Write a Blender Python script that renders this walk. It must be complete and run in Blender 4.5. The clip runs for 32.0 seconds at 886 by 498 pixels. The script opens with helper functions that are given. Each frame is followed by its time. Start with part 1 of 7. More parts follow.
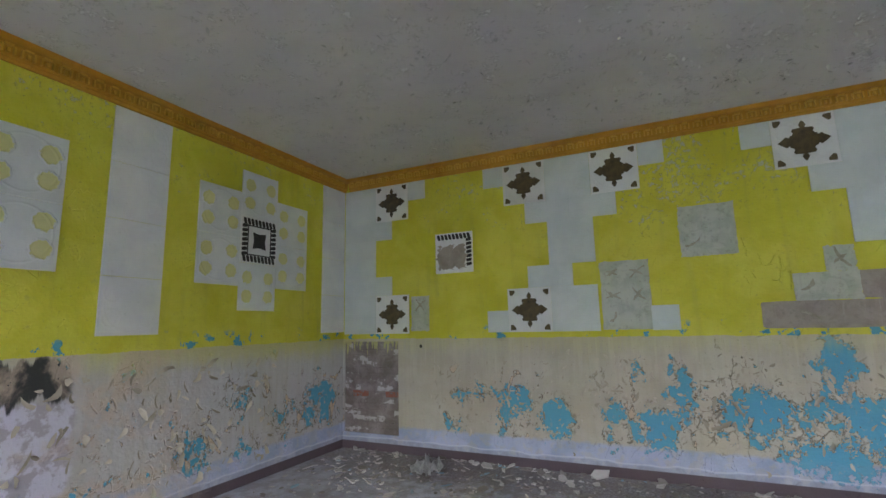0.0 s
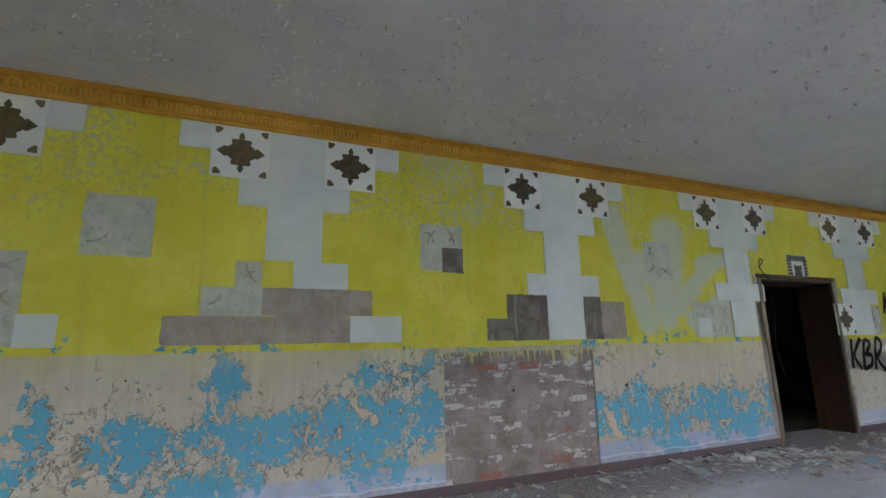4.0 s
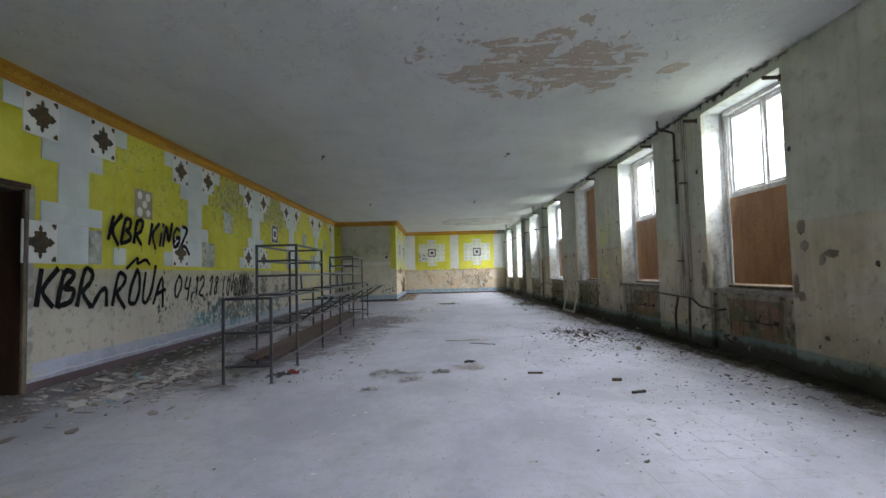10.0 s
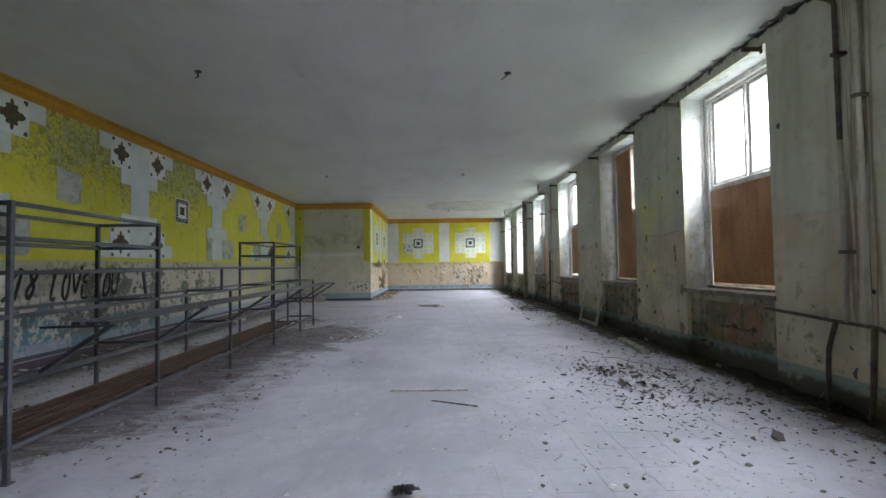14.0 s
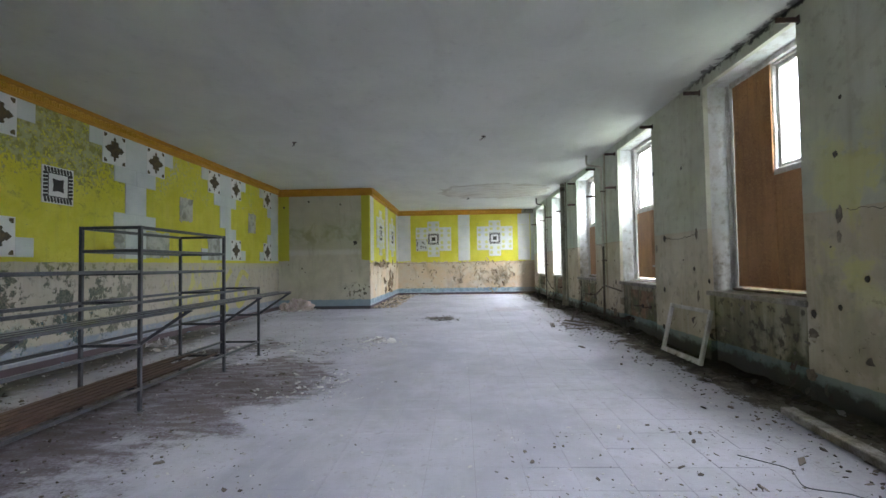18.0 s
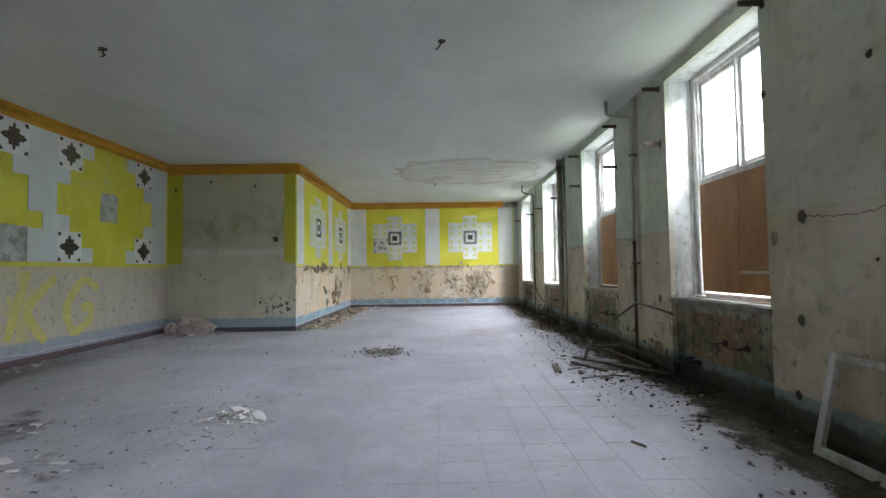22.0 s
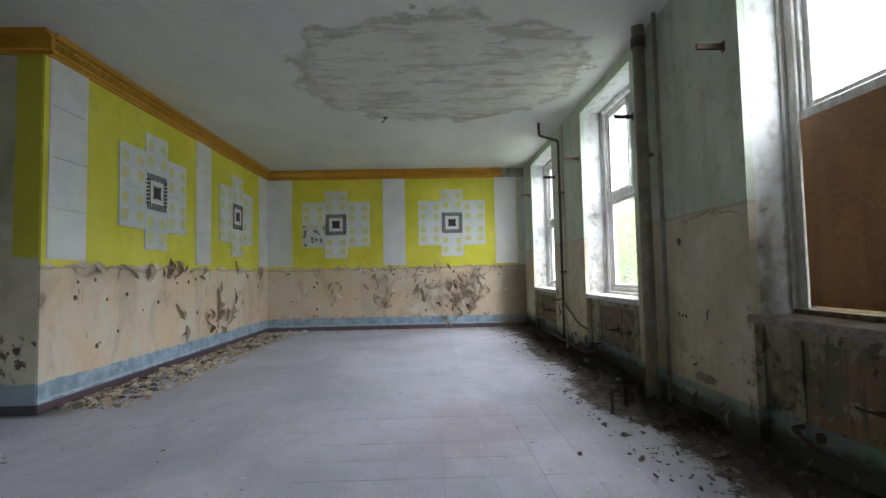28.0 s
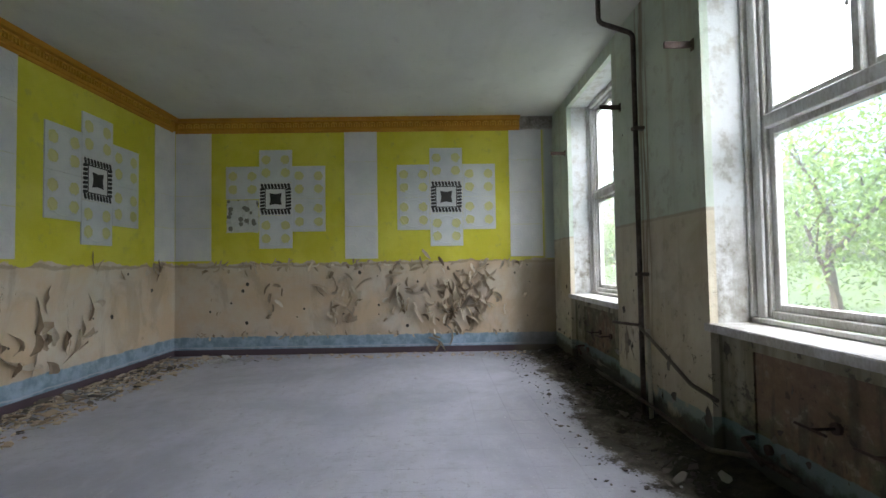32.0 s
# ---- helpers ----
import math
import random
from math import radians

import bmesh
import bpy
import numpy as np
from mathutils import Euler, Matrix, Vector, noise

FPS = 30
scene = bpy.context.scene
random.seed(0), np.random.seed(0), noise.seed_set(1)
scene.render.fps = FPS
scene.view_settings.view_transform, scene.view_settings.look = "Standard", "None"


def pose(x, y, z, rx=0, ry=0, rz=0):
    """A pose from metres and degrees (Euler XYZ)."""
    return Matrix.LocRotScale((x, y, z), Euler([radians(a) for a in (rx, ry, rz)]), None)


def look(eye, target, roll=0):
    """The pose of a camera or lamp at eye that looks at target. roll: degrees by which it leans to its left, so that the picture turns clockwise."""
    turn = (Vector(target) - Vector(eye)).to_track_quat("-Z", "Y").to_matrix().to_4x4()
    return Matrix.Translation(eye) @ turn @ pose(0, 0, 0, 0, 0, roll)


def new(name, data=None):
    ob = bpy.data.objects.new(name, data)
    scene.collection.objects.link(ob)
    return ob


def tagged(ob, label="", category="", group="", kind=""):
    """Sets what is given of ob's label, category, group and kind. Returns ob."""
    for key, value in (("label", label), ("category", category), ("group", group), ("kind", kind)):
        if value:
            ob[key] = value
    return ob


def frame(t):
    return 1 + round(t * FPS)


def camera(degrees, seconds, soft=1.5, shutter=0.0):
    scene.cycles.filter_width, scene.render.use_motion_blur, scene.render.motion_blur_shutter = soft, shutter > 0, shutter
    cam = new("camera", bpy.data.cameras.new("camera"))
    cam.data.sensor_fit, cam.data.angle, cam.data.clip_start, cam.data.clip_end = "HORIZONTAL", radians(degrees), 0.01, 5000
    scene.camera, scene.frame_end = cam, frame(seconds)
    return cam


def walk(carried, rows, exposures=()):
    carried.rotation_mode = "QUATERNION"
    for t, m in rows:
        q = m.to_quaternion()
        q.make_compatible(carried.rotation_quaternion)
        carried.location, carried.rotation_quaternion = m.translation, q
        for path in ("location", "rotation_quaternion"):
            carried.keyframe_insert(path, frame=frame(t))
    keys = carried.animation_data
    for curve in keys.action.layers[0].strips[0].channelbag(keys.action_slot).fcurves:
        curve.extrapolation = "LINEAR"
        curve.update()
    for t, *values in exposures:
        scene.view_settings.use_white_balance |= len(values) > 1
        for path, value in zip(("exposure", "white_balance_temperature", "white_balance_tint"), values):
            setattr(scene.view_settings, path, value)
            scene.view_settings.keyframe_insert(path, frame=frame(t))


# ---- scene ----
cam = camera(86.5, 32.0)
PATH = [
    (0, (-0.056, 0.224, 1.539), (-0.904, 2.007, 1.857), -1.3),
    (0.5, (0.093, 0.329, 1.515), (-0.61, 2.17, 1.856), -1.7),
    (1, (0.236, 0.404, 1.5), (-0.332, 2.288, 1.859), -1.2),
    (1.5, (0.375, 0.529, 1.496), (-0.013, 2.457, 1.861), -1.0),
    (2, (0.504, 0.688, 1.478), (0.379, 2.646, 1.868), -0.9),
    (2.5, (0.657, 0.767, 1.442), (0.799, 2.722, 1.842), -1.2),
    (3, (0.889, 0.852, 1.421), (1.263, 2.775, 1.82), -1.8),
    (3.5, (1.1, 0.929, 1.446), (1.669, 2.806, 1.84), -1.2),
    (4, (1.293, 1.029, 1.402), (2.064, 2.831, 1.803), -1.1),
    (4.5, (1.493, 1.142, 1.432), (2.481, 2.837, 1.818), -1.0),
    (6.5, (2.367, 1.311, 1.358), (3.933, 2.507, 1.699), -1.5),
    (7, (2.626, 1.298, 1.333), (4.34, 2.276, 1.658), -1.7),
    (7.5, (2.849, 1.23, 1.269), (4.688, 1.958, 1.562), -2.2),
    (8, (3.149, 1.139, 1.266), (5.064, 1.653, 1.525), -1.8),
    (8.5, (3.397, 1.11, 1.226), (5.356, 1.447, 1.443), -1.7),
    (9, (3.79, 1.116, 1.244), (5.776, 1.287, 1.415), -1.8),
    (9.5, (4.148, 0.979, 1.196), (6.143, 1.019, 1.329), -1.7),
    (10, (4.573, 0.861, 1.215), (6.571, 0.838, 1.314), -1.5),
    (10.5, (5.034, 0.822, 1.21), (7.031, 0.761, 1.287), -1.0),
    (11, (5.479, 0.723, 1.211), (7.477, 0.65, 1.275), -0.8),
    (11.5, (5.92, 0.637, 1.213), (7.918, 0.56, 1.277), -1.0),
    (12, (6.391, 0.6, 1.224), (8.388, 0.527, 1.287), -0.8),
    (12.5, (6.836, 0.513, 1.225), (8.834, 0.45, 1.289), -0.7),
    (13, (7.294, 0.393, 1.244), (9.292, 0.343, 1.313), -0.9),
    (13.5, (7.803, 0.317, 1.237), (9.801, 0.285, 1.309), -0.7),
    (15.5, (9.507, 0.244, 1.269), (11.506, 0.229, 1.328), -1.3),
    (16, (9.981, 0.167, 1.298), (11.98, 0.169, 1.353), -1.3),
    (16.5, (10.484, 0.141, 1.302), (12.483, 0.174, 1.355), -1.1),
    (17, (10.906, 0.084, 1.266), (12.904, 0.139, 1.323), -1.0),
    (17.5, (11.322, 0.002, 1.288), (13.32, 0.074, 1.347), -1.2),
    (18, (11.742, 0.008, 1.266), (13.739, 0.087, 1.332), -0.9),
    (18.5, (12.138, -0.009, 1.264), (14.135, 0.074, 1.333), -0.8),
    (19, (12.569, -0.06, 1.25), (14.566, 0.018, 1.324), -1.0),
    (19.5, (13.014, -0.034, 1.241), (15.012, 0.03, 1.31), -0.8),
    (20, (13.433, -0.071, 1.236), (15.432, -0.03, 1.305), -0.9),
    (20.5, (13.935, -0.176, 1.234), (15.934, -0.158, 1.307), -1.2),
    (21, (14.456, -0.251, 1.232), (16.455, -0.243, 1.308), -1.0),
    (21.5, (14.964, -0.287, 1.241), (16.962, -0.29, 1.323), -0.9),
    (22, (15.486, -0.383, 1.248), (17.484, -0.392, 1.336), -0.8),
    (22.5, (15.982, -0.452, 1.246), (17.98, -0.457, 1.338), -0.8),
    (23, (16.483, -0.373, 1.222), (18.48, -0.394, 1.32), -1.0),
    (23.5, (17.059, -0.368, 1.253), (19.056, -0.394, 1.345), -1.1),
    (24, (17.501, -0.419, 1.273), (19.499, -0.437, 1.353), -1.0),
    (24.5, (17.991, -0.501, 1.27), (19.99, -0.511, 1.351), -1.0),
    (25, (18.475, -0.586, 1.259), (20.472, -0.603, 1.348), -1.1),
    (25.5, (18.984, -0.7, 1.313), (20.983, -0.704, 1.393), -0.7),
    (27.5, (20.705, -0.79, 1.201), (22.701, -0.839, 1.315), -0.7),
    (28, (21.104, -0.886, 1.21), (23.1, -0.942, 1.314), -1.2),
    (28.5, (21.48, -0.94, 1.184), (23.477, -0.996, 1.283), -1.0),
    (29, (21.877, -0.974, 1.206), (23.874, -1.031, 1.295), -0.9),
    (29.5, (22.292, -1.087, 1.222), (24.29, -1.142, 1.29), -1.0),
    (30, (22.689, -1.113, 1.25), (24.688, -1.167, 1.305), -1.0),
    (30.5, (23.132, -1.094, 1.304), (25.131, -1.142, 1.353), -0.7),
    (31, (23.601, -1.146, 1.269), (25.599, -1.191, 1.326), -0.8),
    (31.5, (24.018, -1.202, 1.263), (26.016, -1.234, 1.326), -0.9),
    (32, (24.474, -1.236, 1.3), (26.473, -1.263, 1.37), -0.9),
]
walk(cam, [(t, look(eye, target, roll)) for t, eye, target, roll in PATH],
     [(0.0, 4.3), (2.0, 4.25), (4.0, 4.2), (7.0, 4.0), (9.0, 3.82), (13.0, 3.7), (17.0, 3.8), (19.0, 3.95), (20.0, 3.75), (22.0, 3.7), (23.0, 3.5), (24.0, 3.3), (25.0, 3.38), (28.0, 3.02), (29.0, 3.08), (30.0, 3.22), (31.0, 2.93), (32.0, 2.55)])

# ---- world, sky and lamps ----
world = bpy.data.worlds.new("overcast_world")
scene.world = world
world.use_nodes = True
wn = world.node_tree
sky = wn.nodes.new("ShaderNodeTexSky")
sky.sky_type = "NISHITA"
sky.sun_disc = False
sky.sun_elevation = radians(48)
sky.sun_rotation = radians(20)
sky.dust_density = 4.0
sky.air_density = 1.0
wn.nodes["Background"].inputs["Strength"].default_value = 0.15
wn.links.new(sky.outputs["Color"], wn.nodes["Background"].inputs["Color"])

sun_data = bpy.data.lights.new("sun", "SUN")
sun_data.energy = 1.5
sun_data.angle = radians(40)
sun_data.color = (1.0, 0.97, 0.92)
sun = new("sun", sun_data)
sun.matrix_world = look((30, 28, 44), (20, -8, 0))

# plan of the hall
X0, X1, X2 = -4.05, 25.55, 31.62
YN, YN2, YS = 5.45, 2.71, -3.03
CEIL = 3.56
WIN_X = [-2.45, 0.75, 4.0, 7.26, 10.5, 13.68, 16.86, 20.1, 23.38, 26.75, 29.97]
WIN_W, WIN_B, WIN_T = 1.64, 0.88, 3.42
BAY = 0.075                            # depth of the window bays behind the pier faces

# the bright upper part of the overcast sky before the window front
sky_data = bpy.data.lights.new("overcast_sky_panel", "AREA")
sky_data.shape, sky_data.size, sky_data.size_y = "RECTANGLE", 50.0, 5.0
sky_data.energy = 2.35 * math.pi * 50.0 * 5.0
sky_data.color = (0.915, 0.925, 1.0)
sky_panel = new("overcast_sky_panel", sky_data)
sky_panel.matrix_world = look((17.0, -6.5, 6.1), (17.0, -2.5, 1.9))

# ---- materials ----
class Graph:
    """A node material under construction; every method returns a socket."""
    def __init__(self, name):
        self.m = bpy.data.materials.new(name)
        self.m.use_nodes = True
        self.t = self.m.node_tree
        self.t.nodes.clear()
        self.geo = self.t.nodes.new("ShaderNodeNewGeometry")
        self.pos = self.geo.outputs["Position"]
        self.tex = self.t.nodes.new("ShaderNodeTexCoord")
        self.obj = self.tex.outputs["Object"]
        self.info = self.t.nodes.new("ShaderNodeObjectInfo")
        self.rand = self.info.outputs["Random"]
        self.island = self.geo.outputs["Random Per Island"]

    def put(self, socket, v):
        if isinstance(v, (int, float)):
            socket.default_value = v
        elif isinstance(v, tuple):
            socket.default_value = (*v, 1.0) if len(socket.default_value) == 4 else v
        else:
            self.t.links.new(v, socket)

    def noise(self, vec, scale, detail=4.0, rough=0.55, warp=0.0):
        n = self.t.nodes.new("ShaderNodeTexNoise")
        self.put(n.inputs["Vector"], vec)
        for k, v in (("Scale", scale), ("Detail", detail), ("Roughness", rough), ("Distortion", warp)):
            n.inputs[k].default_value = v
        return n.outputs["Fac"]

    def cells(self, vec, scale, feature="F1"):
        n = self.t.nodes.new("ShaderNodeTexVoronoi")
        n.feature = feature
        self.put(n.inputs["Vector"], vec)
        n.inputs["Scale"].default_value = scale
        return n.outputs["Distance"]

    def stretch(self, vec, sx, sy, sz):
        n = self.t.nodes.new("ShaderNodeMapping")
        self.put(n.inputs["Vector"], vec)
        n.inputs["Scale"].default_value = (sx, sy, sz)
        return n.outputs["Vector"]

    def xyz(self, vec):
        n = self.t.nodes.new("ShaderNodeSeparateXYZ")
        self.put(n.inputs[0], vec)
        return n.outputs[0], n.outputs[1], n.outputs[2]

    def calc(self, op, a, b=0.0, c=0.0):
        n = self.t.nodes.new("ShaderNodeMath")
        n.operation = op
        self.put(n.inputs[0], a)
        self.put(n.inputs[1], b)
        self.put(n.inputs[2], c)
        return n.outputs[0]

    def add(self, a, b):
        return self.calc("ADD", a, b)

    def mul(self, a, b):
        return self.calc("MULTIPLY", a, b)

    def step(self, v, lo, hi):
        n = self.t.nodes.new("ShaderNodeMapRange")
        n.interpolation_type = "SMOOTHSTEP"
        self.put(n.inputs["Value"], v)
        n.inputs["From Min"].default_value = lo
        n.inputs["From Max"].default_value = hi
        return n.outputs["Result"]

    def fall(self, v, lo, hi):
        return self.calc("SUBTRACT", 1.0, self.step(v, lo, hi))

    def between(self, v, a, b, soft):
        return self.mul(self.step(v, a - soft, a + soft), self.fall(v, b - soft, b + soft))

    def line(self, v, lo, hi, stops):
        """Piecewise value over v from lo to hi; stops of (v, value)."""
        n = self.t.nodes.new("ShaderNodeMapRange")
        self.put(n.inputs["Value"], v)
        n.inputs["From Min"].default_value = lo
        n.inputs["From Max"].default_value = hi
        low, high = min(c for _, c in stops), max(c for _, c in stops)
        r = self.t.nodes.new("ShaderNodeValToRGB")
        self.t.links.new(n.outputs["Result"], r.inputs["Fac"])
        e = r.color_ramp.elements
        e[0].position, e[1].position = (stops[0][0] - lo) / (hi - lo), (stops[-1][0] - lo) / (hi - lo)
        for k, (p, c) in enumerate(stops):
            q = e[0] if k == 0 else e[len(e) - 1] if k == len(stops) - 1 else e.new((p - lo) / (hi - lo))
            v = (c - low) / (high - low)
            q.color = (v, v, v, 1)
        return self.calc("MULTIPLY_ADD", r.outputs["Color"], high - low, low)

    def mix(self, fac, a, b):
        n = self.t.nodes.new("ShaderNodeMix")
        n.data_type = "RGBA"
        self.put(n.inputs[0], fac)
        self.put(n.inputs[6], a)
        self.put(n.inputs[7], b)
        return n.outputs[2]

    def add_vec(self, vec, fac, amount):
        """A vector shifted along its diagonal by a noise value."""
        n = self.t.nodes.new("ShaderNodeVectorMath")
        n.operation = "ADD"
        self.put(n.inputs[0], vec)
        self.t.links.new(self.mul(self.add(fac, -0.5), amount), n.inputs[1])
        return n.outputs[0]

    def spot(self, u, v, cu, cv, ru, rv):
        """Distance from a point in ellipse radii."""
        a = self.mul(self.add(u, -cu), 1.0 / ru)
        b = self.mul(self.add(v, -cv), 1.0 / rv)
        return self.calc("SQRT", self.add(self.mul(a, a), self.mul(b, b)))

    def finish(self, color, rough=0.7, height=None, strength=0.4, dist=0.01, metal=0.0, spec=0.4):
        b = self.t.nodes.new("ShaderNodeBsdfPrincipled")
        o = self.t.nodes.new("ShaderNodeOutputMaterial")
        self.put(b.inputs["Base Color"], color)
        self.put(b.inputs["Roughness"], rough)
        self.put(b.inputs["Metallic"], metal)
        b.inputs["Specular IOR Level"].default_value = spec
        if height is not None:
            k = self.t.nodes.new("ShaderNodeBump")
            k.inputs["Strength"].default_value = strength
            k.inputs["Distance"].default_value = dist
            self.put(k.inputs["Height"], height)
            self.t.links.new(k.outputs["Normal"], b.inputs["Normal"])
        self.t.links.new(b.outputs[0], o.inputs["Surface"])
        return self.m


def simple(name, a, b, scale=6.0, rough=0.7, bump=0.3, metal=0.0, local=True, grain=(1, 1, 1), spec=0.4, dist=0.004):
    """Two tones at two scales with fine relief."""
    g = Graph(name)
    vec = g.stretch(g.obj if local else g.pos, *grain)
    n1, n2 = g.noise(vec, scale, 6, 0.6), g.noise(vec, scale * 8, 3, 0.6)
    f = g.add(g.mul(n1, 0.7), g.mul(n2, 0.3))
    f = g.step(g.add(f, g.mul(g.add(g.rand, -0.5), 0.15)), 0.3, 0.7)
    r = g.add(rough - 0.08, g.mul(n2, 0.16))
    return g.finish(g.mix(f, a, b), r, g.add(n2, g.mul(n1, 0.6)), bump, dist, metal, spec)


YELLOW_A, YELLOW_B = (0.60, 0.56, 0.035), (0.68, 0.64, 0.075)


# middles and radii of the largest blue fields on the dado, along the wall and in height
BLUE_FIELDS = ((-2.25, 0.74, 0.32, 0.12), (-1.72, 0.70, 0.28, 0.16), (-2.45, 0.42, 0.16, 0.12), (-1.25, 0.55, 0.24, 0.24), (-0.38, 1.08, 0.09, 0.09), (-0.03, 0.90, 0.11, 0.30), (-0.27, 0.52, 0.18, 0.22), (-0.68, 0.64, 0.12, 0.12),
               (0.60, 0.70, 0.22, 0.20), (1.22, 1.12, 0.15, 0.24), (1.55, 0.68, 0.40, 0.22), (1.10, 0.30, 0.36, 0.14), (2.35, 0.66, 0.42, 0.26),
               (3.02, 0.75, 0.12, 0.34), (2.40, 1.16, 0.14, 0.12), (2.50, 0.32, 0.32, 0.14))


def north_paint():
    """Yellow over a dado of cream paint that flakes off an older blue coat."""
    g = Graph("yellow_and_blue_wall_paint")
    x, y, z = g.xyz(g.pos)
    n_big, n1, n2, n3 = g.noise(g.pos, 0.7, 3), g.noise(g.pos, 2.3, 8, 0.62, 0.4), g.noise(g.pos, 9, 6, 0.62), g.noise(g.pos, 45, 4)
    streak = g.noise(g.stretch(g.pos, 9, 9, 0.7), 1.0, 5)
    zy = g.add(z, g.mul(g.add(n2, -0.5), 0.05))
    yellow = g.mix(g.step(n1, 0.35, 0.65), YELLOW_A, YELLOW_B)
    yellow = g.mix(g.mul(g.step(streak, 0.5, 0.75), 0.3), yellow, (0.42, 0.40, 0.08))
    yellow = g.mix(g.mul(g.step(n2, 0.6, 0.72), 0.3), yellow, (0.40, 0.38, 0.12))
    # flaked spots high on the wall
    kx = g.line(x, -5, 27, [(-5, 0.0), (-1.2, 0.02), (-0.3, 0.07), (2.0, 0.07), (3.6, 0.09), (6.5, 0.05), (9.5, 0.0), (13.0, 0.03), (14.6, 0.13), (16.8, 0.165), (18.6, 0.15), (20.5, 0.05)])
    kz = g.line(z, 1.0, 3.6, [(1.0, -0.25), (2.3, -0.12), (2.7, 0.02), (3.4, 0.05)])
    fn = g.noise(g.pos, 24, 5, 0.6, 0.4)
    fv = g.add(g.add(g.add(g.mul(n1, 0.40), g.mul(fn, 0.70)), kx), kz)
    flake = g.step(fv, 0.705, 0.73)
    old = g.mix(g.step(n3, 0.4, 0.6), (0.44, 0.49, 0.40), (0.52, 0.54, 0.48))
    worn = g.mul(g.step(x, 9.5, 12.5), g.fall(x, 19.2, 20.2))
    old = g.mix(worn, old, g.mix(g.step(n2, 0.46, 0.58), (0.34, 0.36, 0.27), (0.13, 0.13, 0.07)))
    upper = g.mix(g.mul(flake, 0.7), yellow, old)
    rim = g.between(fv, 0.690, 0.705, 0.006)
    upper = g.mix(g.mul(rim, 0.5), upper, (0.14, 0.13, 0.05))
    chafe = g.mul(worn, g.mul(g.step(g.noise(g.pos, 7, 7, 0.72, 0.6), 0.52, 0.66), g.step(z, 1.7, 2.4)))
    upper = g.mix(g.mul(chafe, 0.55), upper, (0.20, 0.19, 0.06))
    # a pale blue-white overspray beside the doorway
    wx, wz = g.add(x, g.mul(g.add(n1, -0.5), 0.22)), g.add(z, g.mul(g.add(n2, -0.5), 0.16))
    spray = 0.0
    for ax, az, bx_, bz_, r in ((5.48, 2.94, 5.92, 1.66, 0.16), (6.42, 2.75, 6.30, 2.1, 0.26), (6.35, 2.1, 6.25, 1.75, 0.2), (6.5, 1.85, 7.2, 2.45, 0.12), (6.95, 2.42, 7.9, 2.54, 0.09), (6.7, 1.66, 7.8, 2.15, 0.11), (5.85, 2.3, 6.3, 2.3, 0.2)):
        dx, dz = bx_ - ax, bz_ - az
        l2 = dx * dx + dz * dz
        t = g.calc("MULTIPLY_ADD", g.add(wx, -ax), dx / l2, g.mul(g.add(wz, -az), dz / l2))
        t = g.calc("MINIMUM", g.calc("MAXIMUM", t, 0.0), 1.0)
        du, dv = g.calc("MULTIPLY_ADD", t, -dx, g.add(wx, -ax)), g.calc("MULTIPLY_ADD", t, -dz, g.add(wz, -az))
        d = g.calc("SQRT", g.add(g.mul(du, du), g.mul(dv, dv)))
        spray = g.calc("MAXIMUM", spray, g.fall(d, r * 0.7, r * 1.5))
    spray = g.mul(spray, g.step(y, 5.0, 5.2))
    upper = g.mix(g.mul(spray, 0.82), upper, (0.50, 0.57, 0.50))
    # flecks of the blue coat at the foot of the yellow
    fb = g.mul(g.step(g.add(g.add(g.noise(g.pos, 4.5, 6, 0.65), g.mul(g.between(x, 5.9, 7.6, 0.2), 0.045)), g.mul(g.add(n2, -0.5), 0.2)), 0.60, 0.615), g.mul(g.fall(z, 1.46, 1.56), g.fall(x, 8, 9)))
    upper = g.mix(fb, upper, (0.10, 0.35, 0.50))
    # dado
    cream = g.mix(g.step(n1, 0.3, 0.7), (0.50, 0.44, 0.32), (0.60, 0.55, 0.45))
    cream = g.mix(g.mul(g.fall(x, -4.04, -4.0), 0.75), cream, (0.56, 0.56, 0.62))
    pale = g.line(x, -5, 27, [(-5, 0.3), (-3, 0.3), (0, 0.1), (4, 0.0), (8, 0.0), (9.8, 0.8), (13, 0.9), (16, 0.5), (20, 0.35), (25, 0.6)])
    cream = g.mix(g.mul(pale, 0.9), cream, (0.50, 0.485, 0.43))
    cream = g.mix(g.mul(g.step(streak, 0.42, 0.72), 0.45), cream, (0.42, 0.38, 0.30))
    drips = g.noise(g.stretch(g.pos, 26, 26, 1.1), 1.0, 4, 0.6)
    cream = g.mix(g.mul(g.mul(g.step(drips, 0.52, 0.66), g.step(z, 0.75, 1.15)), 0.18), cream, (0.74, 0.72, 0.66))
    cream = g.mix(g.mul(g.step(n_big, 0.5, 0.68), 0.35), cream, (0.36, 0.33, 0.27))
    cream = g.mix(g.mul(g.mul(g.step(n2, 0.55, 0.62), g.step(x, 8.0, 10.5)), 0.7), cream, (0.31, 0.29, 0.245))
    cream = g.mix(g.mul(g.mul(g.step(n1, 0.5, 0.6), g.step(x, 8.0, 10.5)), 0.35), cream, (0.50, 0.44, 0.30))
    bx = g.line(x, -5, 27, [(-5, 0.0), (-3.8, 0.0), (-3.0, -0.10), (-2.0, 0.02), (0.3, 0.04), (2.2, 0.075), (3.1, 0.085), (5.4, 0.05), (8.0, 0.055), (10, -0.16), (11.6, -0.14), (12.6, 0.0), (15.0, 0.03), (18.5, 0.06), (19.5, -0.16)])
